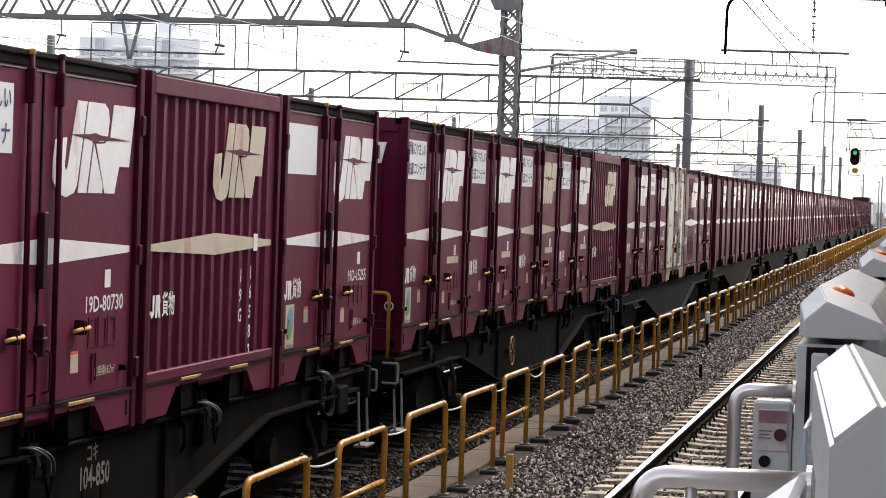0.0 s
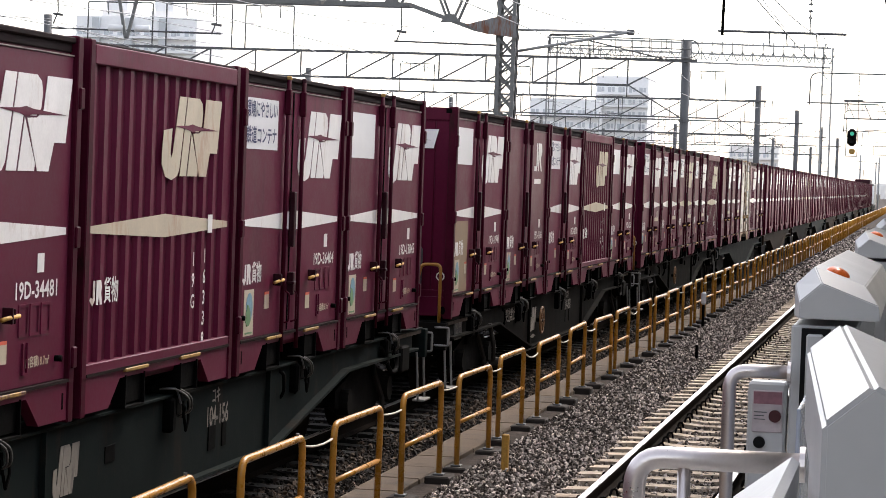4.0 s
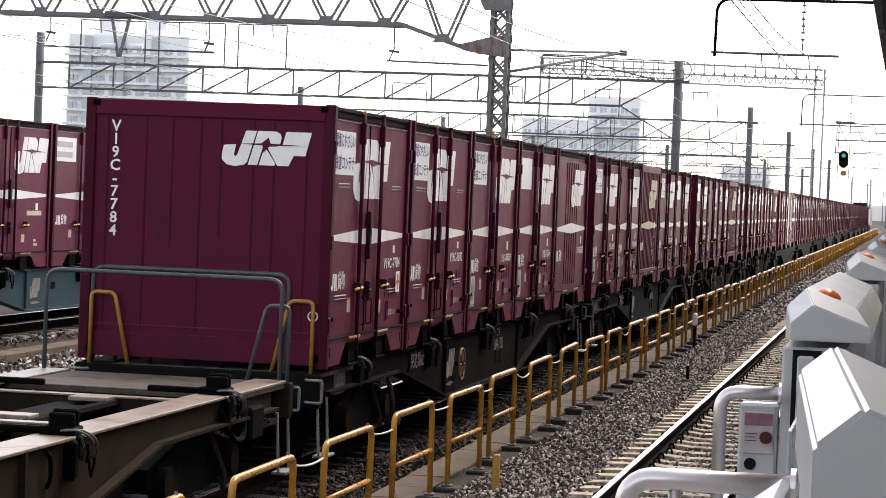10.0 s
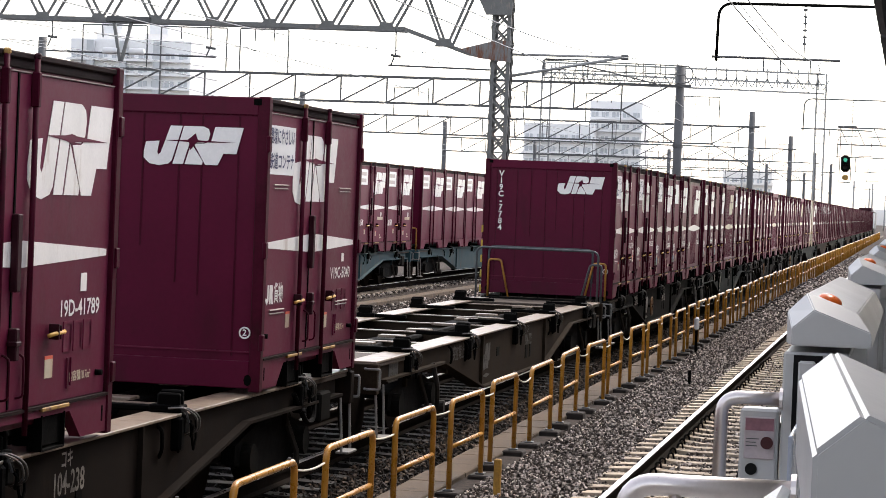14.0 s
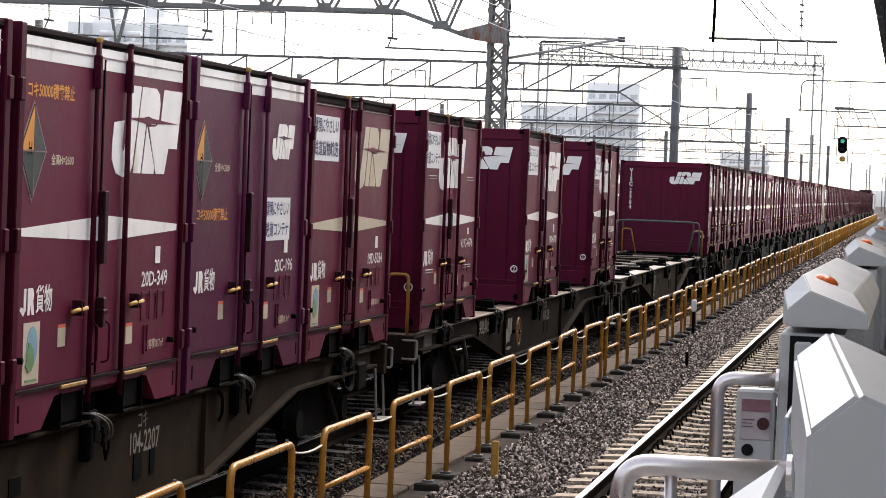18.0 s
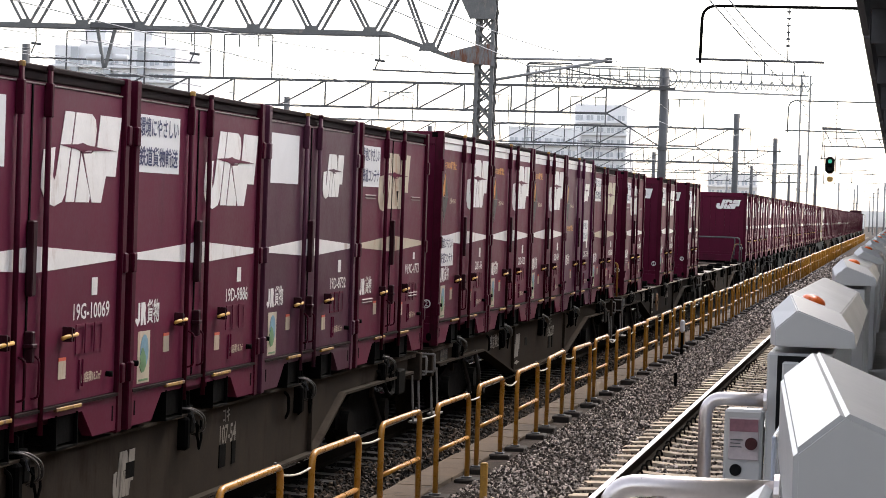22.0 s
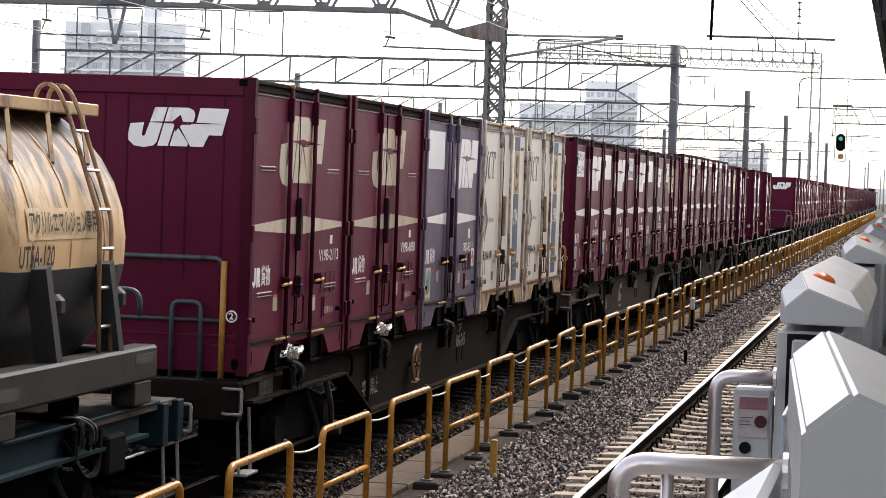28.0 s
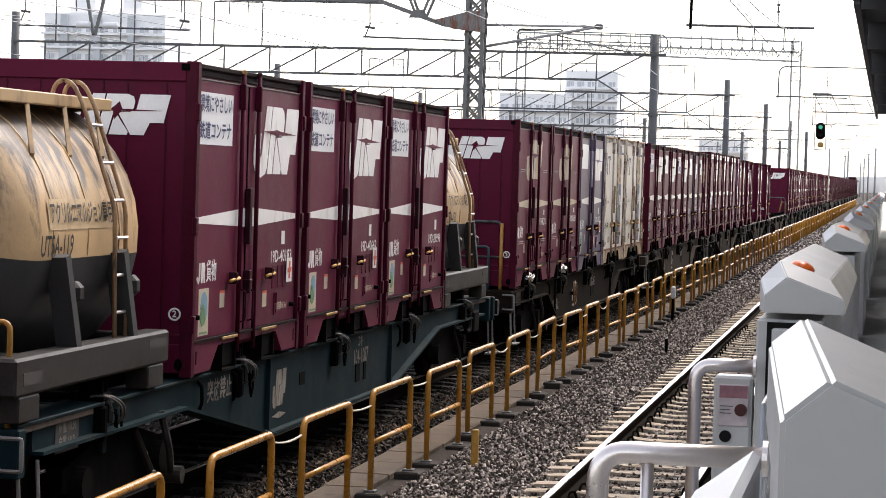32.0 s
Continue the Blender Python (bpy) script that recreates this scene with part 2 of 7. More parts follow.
def streaked(name, col, dirt, rough):
    """Paint with dirt run down from the top walkway in narrow vertical streaks."""
    m = mat(name, col, rough, 0, 0.12, 2.5, 40, 0.05, (0.22, 0.13, 0.07), 0.2)
    N, L = m.node_tree.nodes, m.node_tree.links
    b = N["Principled BSDF"]
    base = b.inputs["Base Color"].links[0].from_socket
    tc, mp = N.new("ShaderNodeTexCoord"), N.new("ShaderNodeMapping")
    mp.inputs["Scale"].default_value = (0.8, 4.2, 1.0)
    L.new(tc.outputs["Object"], mp.inputs[0])
    n = N.new("ShaderNodeTexNoise")
    n.inputs["Scale"].default_value, n.inputs["Detail"].default_value, n.inputs["Roughness"].default_value = 1.6, 9, 0.72
    L.new(mp.outputs[0], n.inputs["Vector"])
    sep, up = N.new("ShaderNodeSeparateXYZ"), N.new("ShaderNodeMapRange")
    L.new(tc.outputs["Object"], sep.inputs[0])
    up.inputs[1].default_value, up.inputs[2].default_value = 1.0, 2.1      # runs thin out below the walkway
    up.inputs[3].default_value, up.inputs[4].default_value = -0.08, 0.22
    L.new(sep.outputs["Z"], up.inputs[0])
    add, mr, mix = N.new("ShaderNodeMath"), N.new("ShaderNodeMapRange"), N.new("ShaderNodeMix")
    L.new(n.outputs[0], add.inputs[0])
    L.new(up.outputs[0], add.inputs[1])
    mr.inputs[1].default_value, mr.inputs[2].default_value, mr.inputs[4].default_value = 0.52, 0.66, 0.95
    L.new(add.outputs[0], mr.inputs[0])
    mix.data_type = "RGBA"
    L.new(mr.outputs[0], mix.inputs[0])
    L.new(base, mix.inputs[6])
    mix.inputs[7].default_value = (*dirt, 1)
    L.new(mix.outputs[2], b.inputs["Base Color"])
    return m


TANKP = mat("faded_tan_panel", (0.50, 0.35, 0.19), 0.5, 0, 0.2, 6, 50, 0.03, (0.25, 0.16, 0.09), 0.4)
LADDER = mat("worn_ladder_paint", (0.30, 0.18, 0.09), 0.6, 0, 0.35, 9, 60, 0.1, (0.03, 0.02, 0.015), 0.5)
BROWNINK = mat("dark_brown_lettering", (0.012, 0.008, 0.006), 0.6, 0, 0.3, 9, 50, 0)
TANKS = streaked("streaked_tan_tank_paint", (0.50, 0.33, 0.165), (0.05, 0.034, 0.024), 0.4)
TANKD = mat("dark_tank_base", (0.028, 0.029, 0.029), 0.5, 0, 0.3, 3, 40, 0.1)
# distance haze is put into these pale facade, window, town and hill colours
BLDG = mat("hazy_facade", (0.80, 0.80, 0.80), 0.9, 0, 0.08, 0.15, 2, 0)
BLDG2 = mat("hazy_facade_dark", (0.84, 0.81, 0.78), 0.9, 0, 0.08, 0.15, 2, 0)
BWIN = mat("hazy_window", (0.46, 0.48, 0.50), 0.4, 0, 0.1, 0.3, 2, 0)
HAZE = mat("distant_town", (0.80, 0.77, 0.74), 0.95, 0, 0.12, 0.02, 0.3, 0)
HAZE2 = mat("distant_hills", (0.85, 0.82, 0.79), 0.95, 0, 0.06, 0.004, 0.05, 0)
HAZARD = mat("yellow_black_tape", (0.5, 0.34, 0.03), 0.5)
SIGG = glow("green_signal_lens", (0.02, 0.34, 0.23), 0.22)
GLASS = bpy.data.materials.new("clear_glass")
GLASS.use_nodes = True
_g = GLASS.node_tree.nodes["Principled BSDF"]
_g.inputs["Base Color"].default_value = (0.80, 0.85, 0.90, 1)
_g.inputs["Roughness"].default_value = 0.08
_g.inputs["Transmission Weight"].default_value = 0.9


# ---- mesh helpers ----
class MB:
    """Collects vertices and faces of one part."""

    def __init__(self):
        self.v, self.f = [], []

    def poly(self, pts, quads):
        o = len(self.v)
        self.v += [tuple(p) for p in pts]
        self.f += [tuple(i + o for i in q) for q in quads]
        return self

    def box(self, x0, x1, y0, y1, z0, z1):
        return self.poly([(x0, y0, z0), (x1, y0, z0), (x1, y1, z0), (x0, y1, z0), (x0, y0, z1), (x1, y0, z1), (x1, y1, z1), (x0, y1, z1)],
                         [(0, 3, 2, 1), (4, 5, 6, 7), (0, 1, 5, 4), (1, 2, 6, 5), (2, 3, 7, 6), (3, 0, 4, 7)])

    def cbox(self, x0, x1, y0, y1, z0, z1, c=0.01):
        """A box with chamfered edges."""
        lo, hi = (x0, y0, z0), (x1, y1, z1)
        o = len(self.v)
        idx = {}
        for a in range(3):
            for s in range(8):
                p = []
                for k in range(3):
                    side = (s >> k) & 1
                    val = hi[k] if side else lo[k]
                    if k != a:
                        val += -c if side else c
                    p.append(val)
                idx[a, s] = len(self.v)
                self.v.append(tuple(p))
        def face(ids):
            pts = [Vector(self.v[i]) for i in ids]
            cen = sum(pts, Vector()) / len(pts)
            n = (pts[1] - pts[0]).cross(pts[2] - pts[1])
            mid = Vector([(lo[k] + hi[k]) / 2 for k in range(3)])
            self.f.append(tuple(ids if n.dot(cen - mid) > 0 else ids[::-1]))
        for a in range(3):
            b, d = (a + 1) % 3, (a + 2) % 3
            for side in (0, 1):
                q = [(side << a) | (i << b) | (j << d) for i, j in ((0, 0), (1, 0), (1, 1), (0, 1))]
                face([idx[a, s] for s in q])
        for a in range(3):
            b, d = (a + 1) % 3, (a + 2) % 3
            for i in (0, 1):
                for j in (0, 1):
                    s0 = (i << b) | (j << d)
                    s1 = s0 | (1 << a)
                    face([idx[b, s0], idx[b, s1], idx[d, s1], idx[d, s0]])
        for s in range(8):
            face([idx[0, s], idx[1, s], idx[2, s]])
        return self

    def prism(self, pts, axis, a0, a1):
        """Extrudes a 2D outline along an axis: 0: (y, z), 1: (x, z), 2: (x, y)."""
        def P(p, a):
            return {0: (a, p[0], p[1]), 1: (p[0], a, p[1]), 2: (p[0], p[1], a)}[axis]
        n = len(pts)
        o = len(self.v)
        self.v += [P(p, a0) for p in pts] + [P(p, a1) for p in pts]
        area = sum(pts[i][0] * pts[(i + 1) % n][1] - pts[(i + 1) % n][0] * pts[i][1] for i in range(n))
        flip = (area > 0) != (axis == 1)
        c0, c1 = tuple(range(n)), tuple(range(n, 2 * n))
        self.f.append(tuple(i + o for i in (c0[::-1] if flip else c0)))
        self.f.append(tuple(i + o for i in (c1 if flip else c1[::-1])))
        for i in range(n):
            j = (i + 1) % n
            q = (i, j, n + j, n + i) if flip else (j, i, n + i, n + j)
            self.f.append(tuple(k + o for k in q))
        return self

    def tube(self, path, r, n=8, caps=True):
        """A pipe along points."""
        path = [Vector(p) for p in path]
        o = len(self.v)
        ref = None
        for i, p in enumerate(path):
            d = (path[min(i + 1, len(path) - 1)] - path[max(i - 1, 0)]).normalized()
            if ref is None:
                ref = Vector((0, 0, 1)) if abs(d.z) < 0.9 else Vector((1, 0, 0))
            u = d.cross(ref).normalized()
            w = u.cross(d).normalized()
            ref = w
            for k in range(n):
                t = 2 * math.pi * k / n
                self.v.append(tuple(p + r * (math.cos(t) * u + math.sin(t) * w)))
        for i in range(len(path) - 1):
            for k in range(n):
                a, b = o + i * n + k, o + i * n + (k + 1) % n
                self.f.append((b, a, a + n, b + n))
        if caps:
            self.f.append(tuple(o + k for k in range(n)))
            self.f.append(tuple(o + (len(path) - 1) * n + k for k in reversed(range(n))))
        return self

    def disc(self, c, r, axis, depth, n=20):
        d = Vector((0, 0, 0))
        d[axis] = depth / 2
        return self.tube([Vector(c) - d, Vector(c) + d], r, n)

    def bar(self, a, b, w=0.05, h=None):
        """A straight bar of square section between two points."""
        a, b = Vector(a), Vector(b)
        h = h or w
        d = (b - a).normalized()
        ref = Vector((0, 0, 1)) if abs(d.z) < 0.95 else Vector((1, 0, 0))
        u = d.cross(ref).normalized() * w / 2
        t = u.cross(d).normalized() * h / 2
        return self.poly([a - u - t, a + u - t, a + u + t, a - u + t, b - u - t, b + u - t, b + u + t, b - u + t],
                         [(0, 1, 2, 3), (7, 6, 5, 4), (4, 5, 1, 0), (5, 6, 2, 1), (6, 7, 3, 2), (7, 4, 0, 3)])

    def bevel(self, w, seg=2):
        """Rounds every edge of the part."""
        bm = bmesh.new()
        vs = [bm.verts.new(p) for p in self.v]
        for f in self.f:
            bm.faces.new([vs[i] for i in f])
        bmesh.ops.bevel(bm, geom=list(bm.edges), offset=w, segments=seg, affect="EDGES", clamp_overlap=True)
        bm.verts.index_update()
        self.v = [tuple(v.co) for v in bm.verts]
        self.f = [tuple(v.index for v in f.verts) for f in bm.faces]
        bm.free()
        return self

    def mesh(self, name, material, smooth=False):
        me = bpy.data.meshes.new(name)
        me.from_pydata(self.v, [], self.f)
        me.materials.append(material)
        if smooth:
            me.polygons.foreach_set("use_smooth", [True] * len(me.polygons))
        me.update()
        return me


def bend(pts, r, n=5):
    """Rounds the corners of a path."""
    pts = [Vector(p) for p in pts]
    out = [pts[0]]
    for a, b, c in zip(pts, pts[1:], pts[2:]):
        p, q = b + (a - b).normalized() * r, b + (c - b).normalized() * r
        for i in range(n + 1):
            t = i / n
            out.append(p * (1 - t) ** 2 + b * 2 * t * (1 - t) + q * t * t)
    out.append(pts[-1])
    return out


def part(name, mb, material, parent, label="", smooth=False):
    ob = new(name, mb.mesh(name, material, smooth) if isinstance(mb, MB) else mb)
    ob.parent = parent
    if label:
        ob["label"] = label
    return ob


def thing(name, label, category, group="", kind="", at=None):
    ob = new(name)
    ob.empty_display_size = 0.2
    if at is not None:
        ob.matrix_basis = at
    return tagged(ob, label, category, group, kind)


_text = {}
def text_mesh(s, size, material, sx=1.0, depth=0.0):
    """Lettering as a mesh: x along the line, y up, centred."""
    key = (s, size, material.name, sx)
    if key not in _text:
        cu = bpy.data.curves.new("lettering", "FONT")
        cu.body, cu.size, cu.align_x, cu.align_y = s, size, "CENTER", "CENTER"
        cu.resolution_u, cu.offset = 2, size * 0.018
        tmp = new("lettering_source", cu)
        me = bpy.data.meshes.new_from_object(tmp)
        bpy.data.objects.remove(tmp)
        bpy.data.curves.remove(cu)
        me.transform(Matrix.Diagonal((sx, 1, 1, 1)))
        me.materials.clear()
        me.materials.append(material)
        _text[key] = me
    return _text[key]


SIDE = Matrix(((0, 0, 1, 0), (1, 0, 0, 0), (0, 1, 0, 0), (0, 0, 0, 1)))   # lettering onto the side that faces +x
END = Matrix(((1, 0, 0, 0), (0, 0, -1, 0), (0, 1, 0, 0), (0, 0, 0, 1)))   # onto the end that faces -y


def letter(name, s, size, material, parent, m, sx=1.0):
    ob = new(name, text_mesh(s, size, material, sx))
    ob.parent = parent
    ob.matrix_basis = m
    return ob

# ---- ground and tracks ----
GZ = -0.2
# freight track: the shade under the train is put into these near-black colours
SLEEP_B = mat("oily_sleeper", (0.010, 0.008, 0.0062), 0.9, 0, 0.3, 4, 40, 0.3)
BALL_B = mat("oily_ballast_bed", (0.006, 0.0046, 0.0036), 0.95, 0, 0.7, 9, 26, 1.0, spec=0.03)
TRACK_A, TRACK_B, TRACK_C = -2.17, -6.585, -15.85     # platform track, freight track, siding
ground = new("ground", MB().poly([(-1500, -200, -0.34), (1500, -200, -0.34), (1500, 3500, -0.34), (-1500, 3500, -0.34)], [(0, 1, 2, 3)]).mesh("ground", BALL))
tagged(ground, "brown-grey railway ground reaching the horizon", "ground", kind="structure")


def ballast_bed(name, x0, x1, z, y1=420, mt=None):
    mb = MB()
    mb.prism([(x0 - 0.25, z - 0.25), (x1 + 0.25, z - 0.25), (x1, z), (x0, z)], 1, -20, y1)
    return tagged(new(name, mb.mesh(name, mt or BALL)), "bed of brown-grey crushed stone under the track", "ballast", kind="structure")


ballast_bed("ballast_bed", -4.85, -0.9, GZ)
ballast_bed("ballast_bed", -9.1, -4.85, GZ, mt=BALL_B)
ballast_bed("ballast_bed", -14.1, -9.1, GZ - 0.006)
ballast_bed("ballast_bed", -18.5, -14.75, GZ + 0.18)


def track(cx, z, y0, y1, sleepers_to, spacing, label, tie=None):
    t = thing("railway_track", label, "track", kind="structure")
    for s in (-1, 1):
        x = cx + s * 0.566
        web = MB().prism([(x - 0.063, z - 0.15), (x + 0.063, z - 0.15), (x + 0.063, z - 0.138), (x + 0.012, z - 0.118), (x + 0.012, z - 0.045),
                          (x + 0.032, z - 0.035), (x + 0.032, z - 0.008), (x - 0.032, z - 0.008), (x - 0.032, z - 0.035), (x - 0.012, z - 0.045),
                          (x - 0.012, z - 0.118), (x - 0.063, z - 0.138)], 1, y0, y1)
        part("rail", web, RAILSIDE, t, "rusty rail web and foot")
        part("rail_head", MB().prism([(x - 0.032, z - 0.007), (x + 0.032, z - 0.007), (x + 0.030, z - 0.001), (x + 0.022, z), (x - 0.022, z), (x - 0.030, z - 0.001)], 1, y0, y1),
             RAILTOP, t, "bright polished running surface")
    sl = MB().prism([(cx - 1.0, z - 0.25), (cx + 1.0, z - 0.25), (cx + 1.0, z - 0.165), (cx + 0.55, z - 0.15), (cx + 0.3, z - 0.175), (cx - 0.3, z - 0.175), (cx - 0.55, z - 0.15), (cx - 1.0, z - 0.165)], 1, -0.12, 0.12).mesh("sleeper", tie or SLEEP)
    clip = MB()
    for s in (-1, 1):
        for e in (-1, 1):
            xx = cx + s * 0.566 + e * 0.105
            clip.tube(bend([(xx - 0.03 * e, -0.05, z - 0.14), (xx - 0.02 * e, 0.0, z - 0.085), (xx + 0.02 * e, 0.03, z - 0.085), (xx + 0.03 * e, 0.05, z - 0.15)], 0.02, 2), 0.012, 5)
    clip = clip.mesh("rail_clip", BLACK)
    y = y0
    rest = MB()
    while y < sleepers_to:
        if y < (62 if cx > -5 else 0 if cx > -10 else 60):
            ob = part("sleeper", sl, tie or SLEEP, t)
            ob.location = (random.uniform(-0.02, 0.02), y, random.uniform(-0.008, 0.004))
            if 8 < y < 50 and cx > -5:
                part("rail_clip", clip, BLACK, ob)
        else:
            rest.prism([(cx - 1.0, z - 0.25), (cx + 1.0, z - 0.25), (cx + 1.0, z - 0.165), (cx + 0.55, z - 0.15), (cx - 0.55, z - 0.15), (cx - 1.0, z - 0.165)], 1, y - 0.12, y + 0.12)
        y += spacing
    tagged(part("far_sleepers", rest, tie or SLEEP, t), kind="stuff")
    return t


track(TRACK_A, 0, -10, 420, 120, 0.62, "platform track with concrete sleepers and bright rail heads")
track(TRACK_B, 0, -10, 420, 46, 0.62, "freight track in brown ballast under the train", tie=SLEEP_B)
track(TRACK_C, 0.18, 34, 420, 80, 0.62, "siding track with weathered concrete sleepers")


def scatter(name, x0, x1, y0, y1, z, n, smin, smax, label, seed, power=1.6, mt=None):
    rng = np.random.default_rng(seed)
    base = np.array([(1, 0, -.35), (-.3, .95, -.3), (-.8, -.6, -.4), (.15, -.1, .75), (.55, .6, .35), (-.5, .2, .5)], float)
    faces = [(0, 4, 3), (4, 1, 5), (4, 5, 3), (5, 2, 3), (1, 2, 5), (2, 0, 3), (0, 1, 4), (0, 2, 1)]
    u = rng.random(n)
    ys = y0 + (y1 - y0) * u ** power
    xs = rng.uniform(x0, x1, n)
    V = np.empty((n, 6, 3))
    for i in range(n):
        a = rng.normal(size=(3, 3))
        q, _ = np.linalg.qr(a)
        V[i] = (base * rng.uniform(0.7, 1.25, (6, 3))) @ q * rng.uniform(smin, smax) + (xs[i], ys[i], z + rng.uniform(-0.01, 0.035))
    F = (np.array(faces)[None] + (np.arange(n) * 6)[:, None, None]).reshape(-1, 3)
    me = bpy.data.meshes.new(name)
    me.from_pydata(V.reshape(-1, 3).tolist(), [], F.tolist())
    me.materials.append(mt or STONE_I)
    return tagged(new(name, me), label, "ballast", kind="stuff")


def stone_mix(name, dark, mid, light):
    """Crushed stone: every stone its own shade."""
    m = mat(name, mid, 0.8, 0, 0.55, 3, 40, 0.4, spec=0.25)
    n = m.node_tree
    geo = n.nodes.new("ShaderNodeNewGeometry")
    ramp = n.nodes.new("ShaderNodeValToRGB")
    ramp.color_ramp.elements[0].color = (*dark, 1)
    ramp.color_ramp.elements[1].color = (*light, 1)
    ramp.color_ramp.elements.new(0.55).color = (*mid, 1)
    n.links.new(geo.outputs["Random Per Island"], ramp.inputs[0])
    n.links.new(ramp.outputs[0], n.nodes["Principled BSDF"].inputs["Base Color"])
    return m


STONE_I = stone_mix("crushed_stone", (0.010, 0.0075, 0.006), (0.095, 0.074, 0.061), (0.80, 0.70, 0.62))
# STONE_B carries the under-train shade in its colour
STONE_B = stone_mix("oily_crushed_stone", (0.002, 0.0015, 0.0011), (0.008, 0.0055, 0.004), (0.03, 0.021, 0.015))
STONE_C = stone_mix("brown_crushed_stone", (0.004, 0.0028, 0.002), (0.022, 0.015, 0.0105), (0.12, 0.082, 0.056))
scatter("crushed_stone_ballast", -4.25, -3.12, 17, 75, GZ, 46000, 0.013, 0.029, "loose crushed stone beside the platform track", 1)
scatter("crushed_stone_ballast", -4.25, -1.0, -10, 17, GZ - 0.01, 7000, 0.022, 0.042, "loose crushed stone near the platform end", 15, power=1.0)
scatter("crushed_stone_ballast", -3.14, -2.75, 17, 75, GZ - 0.02, 9000, 0.014, 0.028, "loose crushed stone round the sleeper ends", 9)
scatter("crushed_stone_ballast", -2.66, -1.0, 17, 75, GZ - 0.01, 20000, 0.014, 0.03, "loose crushed stone between the rails", 2)
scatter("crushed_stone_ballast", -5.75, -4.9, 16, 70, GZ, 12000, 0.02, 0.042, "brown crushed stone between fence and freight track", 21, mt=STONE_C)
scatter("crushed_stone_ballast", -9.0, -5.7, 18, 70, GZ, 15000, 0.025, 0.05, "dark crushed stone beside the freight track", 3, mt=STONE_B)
scatter("crushed_stone_ballast", -13.98, -9.0, 28, 90, GZ, 15000, 0.03, 0.06, "crushed stone beside the siding", 4)
scatter("crushed_stone_ballast", -15.3, -14.65, 34, 90, GZ + 0.16, 4000, 0.03, 0.055, "crushed stone on the siding bank", 6)

scatter("crushed_stone_ballast", -4.3, -1.0, 68, 200, GZ, 9000, 0.04, 0.075, "loose crushed stone along the far track", 12, power=1.2)

# ---- cable trough walkway and yellow fence ----
trough = thing("cable_trough", "row of sandy concrete cable trough lids beside the fence", "trough", kind="structure")
lid = MB().cbox(-0.21, 0.21, -0.485, 0.485, -0.12, 0.0, 0.012).mesh("trough_lid", CONC)
far = MB()
for i in range(184):
    y = -9.52 + i * 0.98
    if y < 72:
        o = part("trough_lid", lid, CONC, trough)
        o.location = (-4.72 + random.uniform(-0.008, 0.008), y, GZ + 0.05 + random.uniform(-0.006, 0.006))
    else:
        far.cbox(-4.93, -4.51, y - 0.485, y + 0.485, GZ - 0.07, GZ + 0.05 + random.uniform(-0.006, 0.006), 0.012)
far.box(-4.93, -4.51, 14 + 160 * 0.98, 420, GZ - 0.07, GZ + 0.05)
tagged(part("far_lids", far, CONC, trough), kind="stuff")
trough2 = thing("cable_trough", "pale concrete cable trough beside the siding", "trough", kind="structure")
for i in range(60):
    o = part("trough_lid", lid, CONC, trough2)
    o.location = (-14.3 + random.uniform(-0.01, 0.01), 34 + i * 0.98, GZ + 0.10)

FX, FT = -4.40, 0.765


def fence_frame(full=True):
    f = thing("hoop_barrier", "yellow tubular steel hoop fence frame on dark footings", "fence", "hoop fence along the track")
    part("hoop", MB().tube(bend([(0, 0, GZ - 0.05), (0, 0, FT - 0.024), (0, 1.72, FT - 0.024), (0, 1.72, GZ - 0.05)], 0.12, 5), 0.027, 10), YEL, f, smooth=True)
    part("crossbar", MB().tube([(0, 0.02, 0.29), (0, 1.70, 0.29)], 0.022, 10), YEL, f, smooth=True)
    if not full:
        return f
    for y in (0, 1.72):
        foot = part("footing", MB().cbox(-0.11, 0.13, y - 0.16, y + 0.16, GZ - 0.1, GZ + 0.06, 0.015), CONC_D, f, "dark concrete footing")
        part("foot_plate", MB().cbox(-0.05, 0.05, y - 0.055, y + 0.055, GZ + 0.06, GZ + 0.078, 0.004), GALV, foot, "pale steel foot plate")
    part("cap_bolt", MB().disc((0, 1.55, FT + 0.008), 0.012, 2, 0.02, 8), GALV, f)
    return f


fence0 = fence_frame()
fence1 = fence_frame(False)
fence1.matrix_basis = pose(FX, 19.13 + 2.7 * 124, 0)
fence0.matrix_basis = pose(FX, 19.13 - 2.7, 0)
frames_y = [19.13 + 2.7 * (i - 1) for i in range(124)]
for i, y in enumerate(frames_y[1:] + [19.13 - 2.7 * j for j in range(2, 10)]):
    copy_thing(fence0 if y < 115 else fence1, pose(FX + random.uniform(-0.02, 0.02), y + random.uniform(-0.05, 0.05), random.uniform(-0.015, 0.02), random.uniform(-0.4, 0.4), random.uniform(-0.7, 0.7), random.uniform(-1, 1)))
for i, y in enumerate(frames_y[:40]):
    sag = random.uniform(0.015, 0.05)
    a, b = Vector((FX, y + 1.74, FT - 0.09)), Vector((FX, y + 2.69, FT - 0.13))
    pts = [a.lerp(b, t / 8) - Vector((0, 0, sag * 4 * (t / 8) * (1 - t / 8))) for t in range(9)]
    c = new("white_cord", MB().tube(pts, 0.009, 6).mesh("white_cord", CORD, True))
    tagged(c, "thin white cord sagging between yellow hoop barriers", "cord", "cords between barriers")
marker = thing("marker_post", "short dark post with a white sensor box beside the fence", "post")
part("pole", MB().tube([(-4.26, 52.0, GZ - 0.02), (-4.26, 52.0, 0.32)], 0.03, 10), BLACK, marker)
part("box", MB().cbox(-4.31, -4.21, 51.94, 52.06, 0.26, 0.52, 0.03), SIGNW, marker, "white box")
